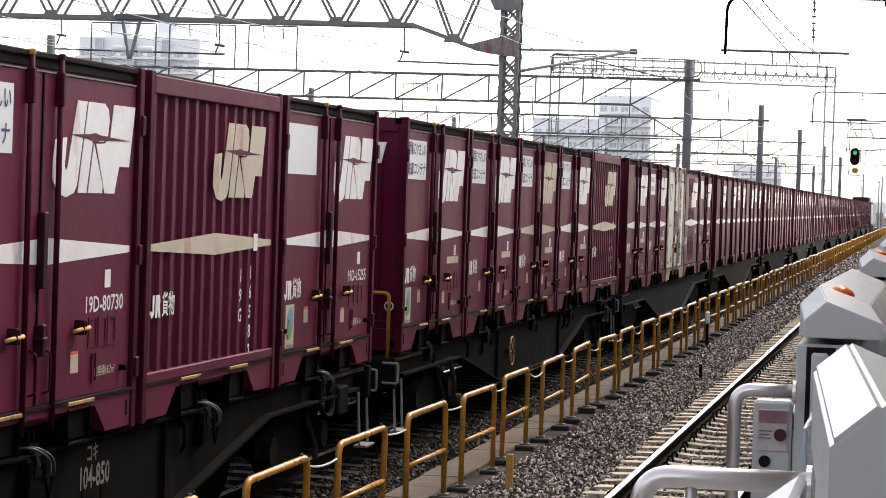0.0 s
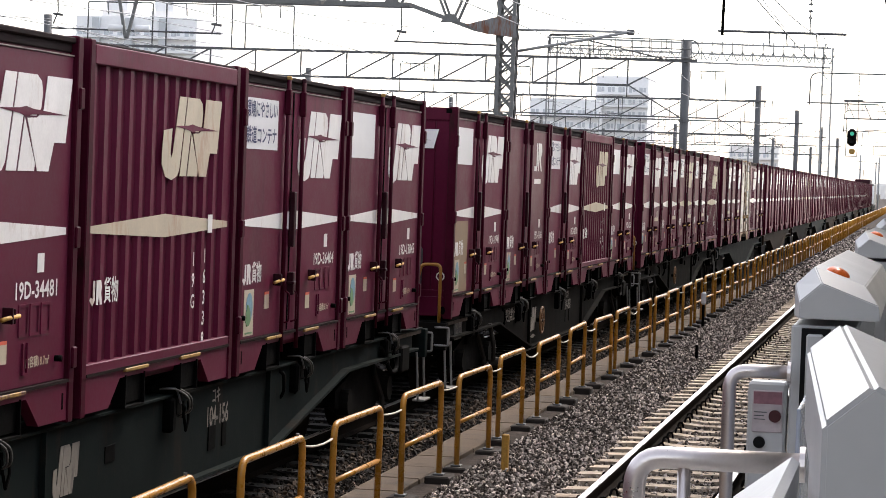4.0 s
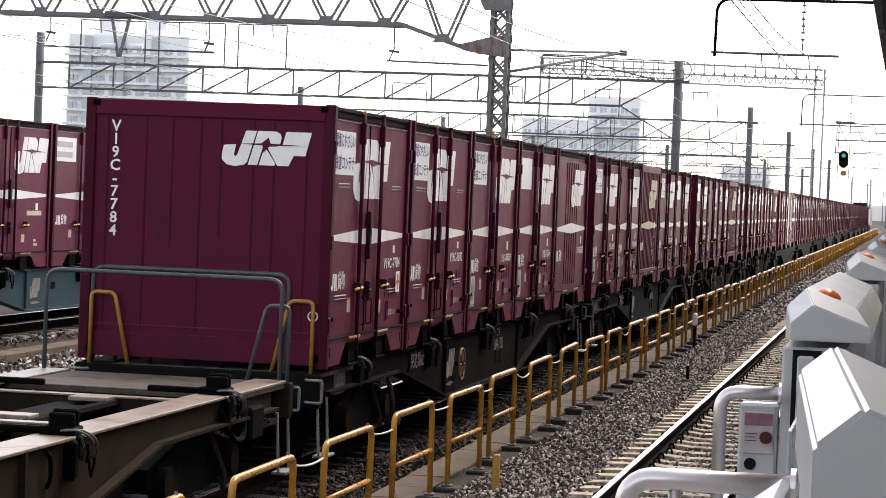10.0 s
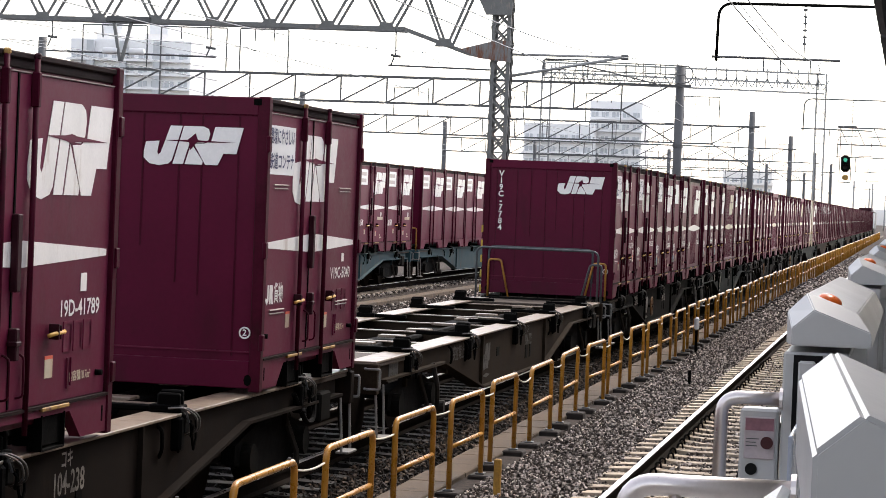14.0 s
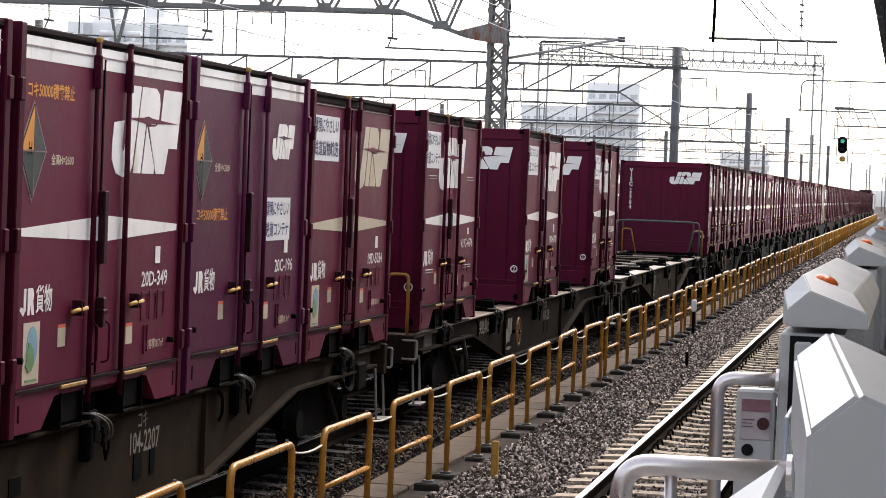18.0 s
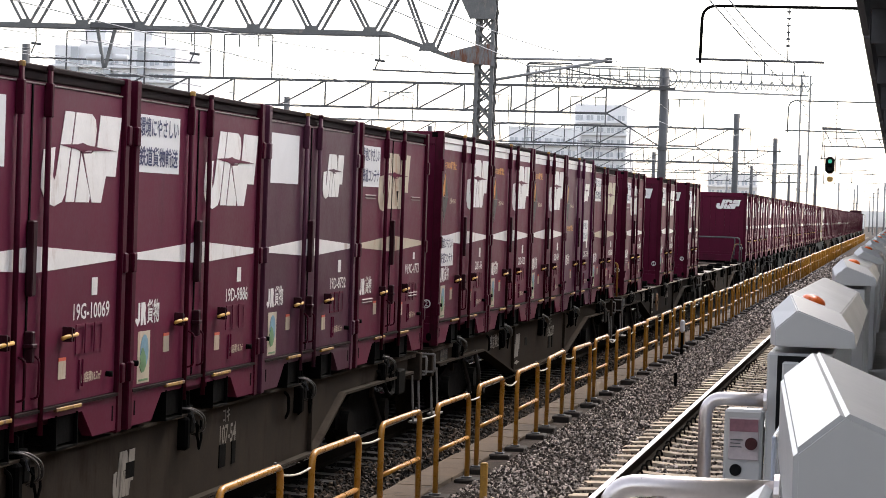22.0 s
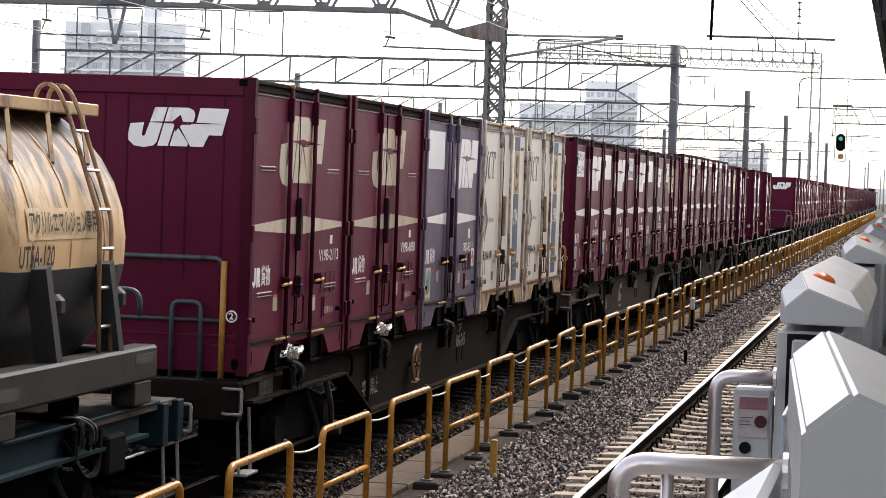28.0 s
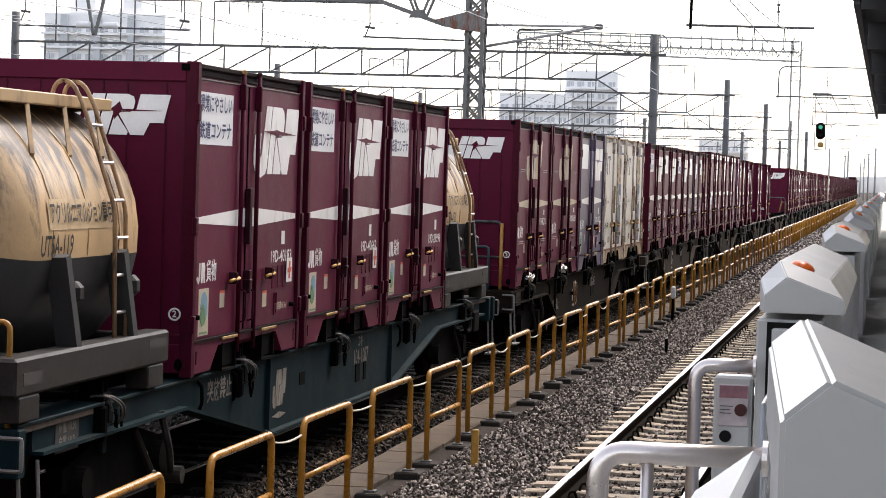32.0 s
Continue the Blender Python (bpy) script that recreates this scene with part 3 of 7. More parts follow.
marker2 = new("marker_stake", MB().cbox(-3.95, -3.88, 24.6, 24.67, GZ - 0.05, 0.18, 0.01).mesh("marker_stake", OCHRE))
tagged(marker2, "short rusty yellow stake in the ballast", "stake")
marker3 = new("marker_stake", MB().cbox(-3.55, -3.5, 42, 42.06, GZ - 0.05, 0.06, 0.01).mesh("marker_stake", BLACK))
tagged(marker3, "short black stake in the ballast", "stake")

# ---- overhead line structures ----
def lattice_mast(x, y, w, h, z0=-0.3):
    m = thing("lattice_mast", "grey riveted lattice steel mast carrying the overhead truss", "mast")
    r = w / 2
    for sx in (-1, 1):
        for sy in (-1, 1):
            part("leg", MB().prism([(sx * r, sy * r), (sx * (r - 0.09), sy * r), (sx * (r - 0.09), sy * (r - 0.015)), (sx * (r - 0.015), sy * (r - 0.015)), (sx * (r - 0.015), sy * (r - 0.09)), (sx * r, sy * (r - 0.09))], 2, z0, h), GALV, m)
    n = int((h - z0) / 0.42)
    for face in range(4):
        lac = MB()
        for i in range(n):
            a, b = z0 + i * 0.42, z0 + (i + 1) * 0.42
            for p, q in ((-1, 1), (1, -1)):
                o = r + 0.004 * p
                if face == 0:
                    part("lacing_bar", MB().bar((p * (r - 0.03), -o, a), (q * (r - 0.03), -o, b), 0.012, 0.045), GALV, m)
                elif face < 2:
                    s = (-1, 1)[face]
                    lac.bar((p * (r - 0.03), s * o, a), (q * (r - 0.03), s * o, b), 0.012, 0.045)
                else:
                    s = (-1, 1)[face - 2]
                    lac.bar((s * o, p * (r - 0.03), a), (s * o, q * (r - 0.03), b), 0.045, 0.012)
        if face:
            tagged(part("lacing", lac, GALV, m), kind="stuff")
    for z in (0.6, 0.95, 1.3, 1.65, 2.0):
        for sx in (-1, 1):
            part("warning_tape", MB().box(sx * r - 0.055, sx * r + 0.055, -r - 0.012, -r + 0.04, z, z + 0.17), HAZARD, m, "yellow and black hazard tape")
    m.matrix_basis = pose(x, y, 0)
    return m


MX, MY = -9.68, 59.0
lattice_mast(MX, MY, 0.45, 8.2)
truss = thing("overhead_truss", "large grey V-braced steel truss beam over the tracks", "truss")
xl = -46.0
for yy in (-0.3, 0.3):
    ch = MB()
    for (a, b) in (((MX - 0.22, 6.12), (MX - 0.85, 6.22)), ((MX - 0.85, 6.22), (-12.0, 6.72)), ((-12.0, 6.72), (xl, 6.86))):
        ch.bar((a[0], MY + yy, a[1]), (b[0], MY + yy, b[1]), 0.08, 0.10)
    part("lower_chord", ch, GALV, truss)
    part("upper_chord", MB().bar((MX, MY + yy, 7.75), (xl, MY + yy, 7.75), 0.09, 0.11), GALV, truss)
    xs = [MX - 0.9, -12.0]
    x = -12.0
    def low(x):
        return 6.72 + (x + 12.0) / (xl + 12.0) * 0.14 if x < -12.0 else 6.22 + (MX - 0.85 - x) / (MX - 0.85 + 12.0) * 0.5
    x = -11.0
    while x > xl + 1:
        lo = low(x)
        for e in (-1, 1):
            part("brace", MB().bar((x + e * 0.07, MY + yy, lo), (x + e * 0.62, MY + yy, 7.72), 0.05, 0.06), GALV, truss)
        if yy > 0:
            part("gusset", MB().prism([(x - 0.24, lo - 0.06), (x + 0.24, lo - 0.06), (x + 0.12, lo + 0.14), (x - 0.12, lo + 0.14)], 1, MY - 0.36, MY - 0.348), GALV, truss)
        x -= 1.42
gus = MB().prism([(MX + 0.26, 6.0), (MX + 0.26, 6.5), (MX - 0.05, 6.52), (MX - 0.95, 6.28), (MX - 0.5, 6.08)], 1, MY - 0.37, MY - 0.355)
part("end_gusset", gus, STREAK, truss, "rust-streaked riveted gusset plate")
part("top_gusset", MB().prism([(MX + 0.26, 7.1), (MX + 0.26, 7.8), (MX - 0.7, 7.8), (MX - 0.35, 7.1)], 1, MY - 0.37, MY - 0.355), GALV, truss)


def gantry(y, px, x_left, top, low, pole_h, steel=GALV_D, r=0.19):
    g = thing("overhead_gantry", "slender dark steel gantry with one round pole", "gantry", "gantries along the line")
    part("pole", MB().tube([(px, y, -0.35), (px, y, pole_h)], r, 14), POLEM, g, "dark grey round pole", True)
    part("clamp", MB().tube([(px, y, low - 1.5), (px, y, low - 1.35)], r + 0.04, 14), POLEM, g)
    part("top_chord", MB().bar((px + 0.5, y - 0.22, top), (x_left, y - 0.22, top), 0.10, 0.11), steel, g)
    part("bottom_chord", MB().bar((px - 2.4, y - 0.22, low), (x_left, y - 0.22, low), 0.09, 0.10), steel, g)
    part("knee_brace", MB().bar((px - 2.4, y - 0.22, low), (px, y - 0.22, low - 1.4), 0.06), steel, g)
    x = px - 0.4
    while x > x_left + 2.0:
        nx = x - 2.05
        part("diagonal", MB().bar((x, y - 0.22, top), (nx, y - 0.22, low), 0.065), steel, g)
        part("upright", MB().bar((nx, y - 0.22, top), (nx, y - 0.22, low), 0.065), steel, g)
        x = nx
    return g


def drop_frame(y, x0, x1, z0, z1, steel=GALV_D):
    d = thing("feeder_bracket", "thin inverted-U feeder bracket standing on a gantry", "bracket", "feeder brackets")
    part("frame", MB().tube(bend([(x0, y, z0), (x0, y, z1), (x1, y, z1), (x1, y, z0)], 0.05, 2), 0.035, 6), steel, d)
    for f in (0.3, 0.7):
        xx = x0 + (x1 - x0) * f
        part("insulator", MB().tube([(xx, y, z1), (xx + 0.04, y, z1 - 0.55)], 0.03, 6), steel, d)
    return d


for gy, ph in ((108, 8.85), (157, 8.95), (207, 9.05), (258, 9.0), (310, 9.0)):
    g = gantry(gy, -9.98, -38.5, 7.98, 6.86, ph)
    part("far_pole", MB().tube([(-38.5, gy, -0.35), (-38.5, gy, 9.3)], 0.19, 14), POLEM, g, "dark grey round pole", True)
    gx = -12.0
    while gx > -36:
        drop_frame(gy - 0.22, gx, gx - 2.2, 8.02, 9.75) if gy > 110 else None
        gx -= 6.1
for xa, xb in ((-36.55, -33.57), (-32.94, -29.94), (-29.33, -27.15)):
    drop_frame(107.78, xa, xb, 8.02, 9.9)
for gy, gx in ((230, -22), (280, -16), (330, -14), (360, -24), (390, -9), (410, -6.5), (375, -2), (440, -3.5), (470, -8), (480, 1.5), (520, -5), (600, 3), (640, -7)):
    p = thing("line_pole", "plain dark grey overhead line pole", "pole", "far line poles")
    # shafts from y = 340 on take the steel with haze in its colour
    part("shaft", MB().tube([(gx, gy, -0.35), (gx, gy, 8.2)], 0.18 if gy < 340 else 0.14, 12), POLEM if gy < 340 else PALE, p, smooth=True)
    part("arm", MB().bar((gx - 1.6, gy, 7.2), (gx + 1.6, gy, 7.2), 0.07), GALV_D, p)

upper = thing("lattice_beam", "grey lattice beam with a round end hoop on the gantry pole", "beam")
for zz in (8.90, 8.52, 8.16):
    part("chord", MB().tube([(-15.85, 107.6, zz), (-9.75, 107.6, zz - 0.08)], 0.03, 6), GALV, upper)
for i in range(9):
    x = -15.85 + i * 0.72
    part("upright", MB().bar((x, 107.6, 8.90), (x, 107.6, 8.14), 0.035), GALV, upper)
    i < 8 and part("web", MB().bar((x, 107.6, 8.52), (x + 0.36, 107.6, 8.16), 0.03).bar((x + 0.36, 107.6, 8.16), (x + 0.72, 107.6, 8.52), 0.03), GALV, upper)
part("end_hoop", MB().tube([(-9.75 + 0.34 * math.sin(a * math.pi / 8), 107.6, 8.47 + 0.36 * math.cos(a * math.pi / 8)) for a in range(9)], 0.03, 8), GALV, upper, "round end hoop", True)
part("loop_frame", MB().tube(bend([(-15.8, 107.55, 8.2), (-15.8, 107.55, 8.95), (-13.9, 107.55, 8.95), (-13.9, 107.55, 8.2)], 0.1, 3), 0.035, 6), GALV_D, upper)

# fittings hung from the big truss
fit = thing("feeder_strut", "V-shaped grey strut with two white insulators under the truss", "strut")
part("strut_leg", MB().bar((-19.15, MY - 0.3, 6.78), (-18.95, MY - 0.3, 5.75), 0.07), GALV, fit)
part("strut_leg", MB().bar((-18.68, MY - 0.3, 6.76), (-18.92, MY - 0.3, 5.75), 0.07), GALV, fit)
for xa, xb in ((-19.38, -19.02), (-18.72, -18.36)):
    part("insulator", MB().tube([(xa, MY - 0.3, 6.0), (xb, MY - 0.3, 6.0)], 0.08, 14), SIGNW, fit, "white ribbed insulator", True)
part("rack", MB().cbox(-19.3, -18.2, MY - 0.4, MY - 0.3, 6.70, 6.84, 0.01), GALV_D, fit, "toothed clamp plate")
for xh, zb2, xa, xb in ((-20.8, 6.08, -20.95, -16.65), (-16.8, 5.92, -20.95, -16.65), (-12.25, 5.86, -12.4, -9.95)):
    h = thing("contact_hanger", "thin dark hanger rod with an insulator below the truss", "hanger", "contact wire hangers")
    part("rod", MB().tube([(xh, MY, 6.80), (xh + 0.02, MY, zb2 + 0.3), (xh - 0.1, MY, zb2)], 0.018, 6), GALV_D, h)
    part("insulator", MB().tube([(xh - 0.1, MY, zb2 + 0.25), (xh + 0.14, MY, zb2 + 0.22)], 0.03, 8), GALV_D, h)
for xa, xb, za in ((-20.95, -16.65, 5.98), (-12.4, -9.95, 5.87)):
    h = new("pull_off_arm", MB().tube([(xa, MY, za), (xb, MY, za - 0.04)], 0.022, 8).mesh("pull_off_arm", GALV_D))
    tagged(h, "long thin horizontal registration arm", "arm", "registration arms")

cant = thing("cantilever_arm", "pale galvanised pipe cantilever on the lattice mast over the track", "cantilever")
part("tie_pipe", MB().tube([(MX + 0.22, MY, 6.21), (-6.70, MY, 6.22)], 0.03, 8), PALE, cant, smooth=True)
part("strut_pipe", MB().tube([(MX + 0.22, MY, 5.70), (-6.77, MY, 6.22)], 0.035, 8), PALE, cant, "pale sloping strut pipe", True)
part("clamp", MB().cbox(-6.86, -6.68, MY - 0.06, MY + 0.06, 6.15, 6.28, 0.02), GALV_D, cant)
part("steady_pipe", MB().tube([(-7.75, MY, 6.0), (-6.0, MY, 5.62)], 0.018, 6), GALV_D, cant, smooth=True)
part("drop_pipe", MB().tube([(-7.75, MY, 6.05), (-7.72, MY, 5.55)], 0.018, 6), GALV_D, cant, smooth=True)
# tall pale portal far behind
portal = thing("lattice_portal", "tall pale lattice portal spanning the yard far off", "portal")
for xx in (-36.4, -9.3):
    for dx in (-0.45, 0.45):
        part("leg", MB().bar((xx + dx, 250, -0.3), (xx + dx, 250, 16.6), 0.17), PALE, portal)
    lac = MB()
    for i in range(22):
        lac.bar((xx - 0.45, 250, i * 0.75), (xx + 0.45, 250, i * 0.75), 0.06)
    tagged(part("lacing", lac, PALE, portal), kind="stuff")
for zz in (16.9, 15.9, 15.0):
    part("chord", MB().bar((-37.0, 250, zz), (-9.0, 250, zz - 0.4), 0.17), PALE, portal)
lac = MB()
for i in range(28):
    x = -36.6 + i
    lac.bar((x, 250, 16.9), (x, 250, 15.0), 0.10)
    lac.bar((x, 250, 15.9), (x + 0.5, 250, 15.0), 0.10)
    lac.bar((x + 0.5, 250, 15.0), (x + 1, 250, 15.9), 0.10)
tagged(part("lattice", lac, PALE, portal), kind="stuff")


def drop_arm(y, xh, z_arm, ztop, xr):
    d = thing("drop_arm", "dark bent pipe arm holding the contact wire over the platform track", "pipe arm", "contact wire arms")
    part("pipe", MB().tube(bend([(xh, y, z_arm - 0.1), (xh + 0.02, y, ztop), (xr, y, ztop)], 0.35, 6), 0.036 if y < 70 else 0.03, 8), BLACK if y < 70 else GALV_D, d, smooth=True)
    part("arm", MB().tube([(xh - 0.1, y, z_arm), (xh + 2.9, y, z_arm - 0.02)], 0.03, 8), GALV_D, d)
    for f in (1.1, 1.5, 2.2):
        part("steady", MB().tube([(xh + f, y, z_arm), (xh + f + 0.03, y, z_arm - 0.32)], 0.018, 6), GALV_D, d)
    ins = part("insulator_rod", MB().tube([(xh + 2.05, y, z_arm), (xh + 2.05, y, z_arm + 1.3)], 0.015, 6), GALV_D, d)
    for i in range(6):
        part("insulator_disc", MB().disc((xh + 2.05, y, z_arm + 0.35 + i * 0.16), 0.05, 2, 0.04, 10), GALV_D, ins)
    part("stay", MB().tube([(xh + 0.5, y, ztop), (xh + 1.45, y, z_arm + 0.1)], 0.01, 5), WIRE, d)
    return d


for k, yy in enumerate((60, 108, 157, 207, 258)):
    drop_arm(yy, -4.72, 6.36, 7.62, -0.9)

# catenary wires, each its own
def wire(x0, y0, z0, x1, y1, z1, sag, r, label):
    pts = [Vector((x0, y0, z0)).lerp(Vector((x1, y1, z1)), t / 12) - Vector((0, 0, sag * 4 * t / 12 * (1 - t / 12))) for t in range(13)]
    return tagged(new("overhead_wire", MB().tube(pts, r, 5).mesh("overhead_wire", WIRE)), label, "wire", "overhead wires")


for cx, wx in ((-2.17, -2.3), (-6.58, -6.6), (-11.5, -11.6), (-15.85, -15.9), (-21, -21), (-26, -26)):
    for a, b in ((10, 59), (59, 108), (108, 157), (157, 207), (207, 258)):
        wire(wx, a, 5.25, wx + 0.1, b, 5.25, 0.03, 0.009, "thin contact wire over the track")
        wire(wx, a, 6.2, wx + 0.1, b, 6.2, 0.7, 0.009, "thin sagging catenary wire")
for x, z, a, b in ((-12, 7.75, 20, 59), (-30, 7.9, 30, 108), (-24, 7.7, 30, 108)):
    wire(x, a, z, x - 1, b, z + 0.3, 0.5, 0.012, "pale feeder wire between brackets")

# ---- signal ----
RUSTYEL = mat("dull_yellow_paint", (0.26, 0.15, 0.03), 0.6, 0, 0.3, 9, 60, 0.1)
sg = thing("railway_signal", "black colour-light signal showing green in a hanging cage", "signal")
SX, SY = -2.87, 108.0
part("backplate", MB().cbox(SX - 0.22, SX + 0.18, SY - 0.1, SY + 0.15, 4.58, 5.30, 0.12), BLACK, sg)
lens = MB().disc((SX - 0.02, SY - 0.12, 5.10), 0.085, 1, 0.03, 20)
part("green_lens", lens, SIGG, sg, "lit green lens")
for z in (4.78,):
    part("dark_lens", MB().disc((SX - 0.02, SY - 0.12, z), 0.09, 1, 0.03, 20), RUBBER, sg)
for z in (5.11, 4.80):
    part("hood", MB().prism([(SX - 0.15, z + 0.02), (SX - 0.1, z + 0.12), (SX + 0.06, z + 0.12), (SX + 0.11, z + 0.02), (SX + 0.09, z + 0.02), (SX + 0.05, z + 0.1), (SX - 0.09, z + 0.1), (SX - 0.13, z + 0.02)], 1, SY - 0.3, SY - 0.1), BLACK, sg)
part("marker_lamp", MB().cbox(SX - 0.13, SX + 0.13, SY - 0.12, SY + 0.1, 4.24, 4.47, 0.06), RUSTYEL, sg, "dull yellow marker lamp")
for dx in (-0.26, 0.21):
    part("hanger", MB().bar((SX + dx, SY, 4.15), (SX + dx, SY, 6.5), 0.035), GALV_D, sg)
part("cage_bottom", MB().bar((SX - 0.26, SY, 4.15), (SX + 0.21, SY, 4.15), 0.035), GALV_D, sg)
part("cage_top", MB().bar((SX - 0.4, SY, 6.5), (SX + 0.4, SY, 6.5), 0.07), GALV_D, sg)
tr2 = thing("signal_beam", "grey lattice beam carrying the hanging signal", "beam")
for z in (6.45, 5.74):
    part("chord", MB().bar((SX - 0.4, SY + 0.1, z), (0.6, SY + 0.1, z), 0.06), GALV_D, tr2)
for i in range(5):
    part("web", MB().bar((SX - 0.3 + i * 0.7, SY + 0.1, 6.45), (SX + 0.05 + i * 0.7, SY + 0.1, 5.74), 0.04), GALV_D, tr2)

# ---- platform ----
plat = thing("platform", "grey platform with a straight concrete edge beside the track", "platform", kind="structure")
part("platform_slab", MB().box(-0.68, 9, -30, 260, 0.85, 1.1), SLATE, plat)
part("platform_wall", MB().box(-0.55, -0.3, -30, 260, -0.4, 0.85), CONC, plat)


ROSE = mat("faded_rose_print", (0.22, 0.09, 0.11), 0.5, 0, 0.3, 20, 60, 0)


def gate_cap(x0, x1, y0, y1, zl, zp, zr, zb, parent, label="", ridge=0.30):
    xp = x0 + ridge * (x1 - x0)
    mb = MB().prism([(x0, zb), (x1, zb), (x1, zr), (xp, zp), (x0, zl)], 1, y0, y1).bevel(0.008, 2)
    return part("cap", mb, GATEW, parent, label)


def nosed_cap(y0, y1, parent):
    """A sloped cap whose front end is a bevelled nose; rings of (x, z) joined along y."""
    rings = [(y0, [(-0.416, 2.225), (-0.416, 2.288), (-0.337, 2.358), (-0.128, 2.282), (-0.122, 2.225)]),
             (y0 + 0.15, [(-0.441, 2.225), (-0.441, 2.344), (-0.371, 2.414), (-0.183, 2.347), (-0.122, 2.225)]),
             (y1, [(-0.441, 2.225), (-0.441, 2.335), (-0.350, 2.396), (-0.174, 2.327), (-0.122, 2.225)])]
    mb = MB()
    for y, ring in rings:
        mb.v += [(x, y, z) for x, z in ring]
    for r in (0, 5):
        for i in range(5):
            j = (i + 1) % 5
            mb.f.append((r + j, r + i, r + 5 + i, r + 5 + j))
    mb.f += [(0, 1, 2, 3, 4), (14, 13, 12, 11, 10)]
    return part("cap", mb.bevel(0.004), GATEW, parent)


def gate_unit(y0, y1, light=True, panel=True, x0=-0.455, zl=2.345, ridge=0.30):
    g = thing("platform_gate", "white half-height platform screen gate unit with a sloped cap", "gate", "platform screen gates")
    if light:
        nosed_cap(y0, y1, g)
    else:
        gate_cap(x0, -0.13, y0, y1, zl, 2.425, 2.335, 2.20, g, ridge=ridge)
    part("body", MB().cbox(x0 + 0.012, -0.20, y0 + 0.02, y1 - 0.02, 1.1, 2.20, 0.008), GATEW, g)
    part("window_frame", MB().box(-0.405, -0.30, y0 + 0.004, y0 + 0.03, 1.15, 2.19), RUBBER, g, "black rubber slot of the sliding door")
    part("door_edge", MB().cbox(-0.385, -0.325, y0 - 0.05, y0 + 0.02, 1.12, 2.17, 0.006), GATEG, g, "pale edge of the sliding door")
    panel and part("side_panel", MB().cbox(x0 + 0.006, x0 + 0.014, y0 + 0.15, y1 - 0.15, 1.2, 2.1, 0.003), GATEG, g)
    if light:
        bl = MB()
        n, k = 12, 5
        for j in range(k + 1):
            e = math.pi / 2 * j / k
            for i in range(n):
                a = 2 * math.pi * i / n
                u, v, w = 0.046 * math.cos(e) * math.cos(a), 0.05 * math.cos(e) * math.sin(a), 0.024 * math.sin(e)
                bl.v.append((-0.290 + u * 0.945 + w * 0.327, y0 + 0.30 + v, 2.385 - u * 0.327 + w * 0.945))
        for j in range(k):
            for i in range(n):
                p, q = j * n + i, j * n + (i + 1) % n
                bl.f.append((p, q, q + n, p + n))
        part("lamp_lens", bl, ORANGE, g, "orange warning lamp dome", True)
    if panel:
        bx = part("button_box", MB().cbox(-0.592, -0.45, y0 + 0.02, y0 + 0.14, 1.35, 1.985, 0.01), GATEW, g, "white emergency button box")
        part("button_plate", MB().cbox(-0.574, -0.463, y0 + 0.010, y0 + 0.02, 1.80, 1.955, 0.003), PINK, bx, "grey-pink instruction plate")
        part("plate_heading", MB().box(-0.57, -0.467, y0 + 0.006, y0 + 0.010, 1.905, 1.95), ROSE, bx, "faded dark pink heading")
        part("plate_text", MB().box(-0.567, -0.525, y0 + 0.006, y0 + 0.010, 1.847, 1.850).box(-0.567, -0.53, y0 + 0.006, y0 + 0.010, 1.86, 1.863).box(-0.567, -0.52, y0 + 0.006, y0 + 0.010, 1.873, 1.876), GALV_D, bx)
        part("button", MB().disc((-0.490, y0 + 0.004, 1.862), 0.023, 1, 0.02, 20), REDB, bx, "dark red push button")
        part("key_hole", MB().disc((-0.545, y0 + 0.016, 1.762), 0.022, 1, 0.012, 20), RUBBER, bx)
    return g


def grab_rail(y, xa, xb, z, zlow, r=0.025, inner=False):
    b = thing("grab_rail", "bent stainless steel tube rail beside a platform gate", "rail", "stainless rails")
    part("tube", MB().tube(bend([(xa, y, z), (xb, y, z), (xb, y, zlow)], 0.07, 7), r, 14), STEEL, b, smooth=True)
    if inner:
        part("post", MB().tube([(xb + 0.11, y, z), (xb + 0.11, y, zlow)], r * 0.6, 10), STEEL, b, smooth=True)
    part("flange", MB().disc((xa, y, z), r * 1.6, 0, 0.012, 16), STEEL, b)
    return b


gate_unit(9.35, 13.2)
near_gate = gate_unit(-1.06, 0.61, light=False, panel=False, x0=-0.4235, zl=2.366, ridge=0.24)
near_gate.matrix_basis = pose(0.24, 4.72, 0) @ pose(0, 0, 0, 0, 0, 3.2)
GATES = (18.3, 27.4, 36.5, 45.6, 54.7, 63.8, 72.9, 82, 91, 100, 109, 118)
for yy in GATES:
    gate_unit(yy, yy + 3.85)
grab_rail(9.28, -0.44, -0.655, 2.03, 1.15)
grab_rail(5.62, -0.23, -0.60, 2.092, 1.15, inner=True)


def gate_door(y0, y1):
    d = thing("gate_door", "half-height sliding gate door of dark glass", "door", "sliding gate doors")
    part("door_frame", MB().cbox(-0.345, -0.305, y0, y1, 1.15, 1.28, 0.004), GATEG, d)
    part("top_bar", MB().cbox(-0.345, -0.305, y0, y1, 2.12, 2.18, 0.004), CANOPY, d)
    n = 3
    for i in range(n):
        a, b = y0 + (y1 - y0) * i / n, y0 + (y1 - y0) * (i + 1) / n
        part("glass_pane", MB().box(-0.33, -0.32, a + 0.03, b - 0.03, 1.28, 2.12), DARKGLASS, d)
        part("mullion", MB().cbox(-0.345, -0.305, a - 0.03, a + 0.03, 1.28, 2.12, 0.004), GALV_D, d)
    return d


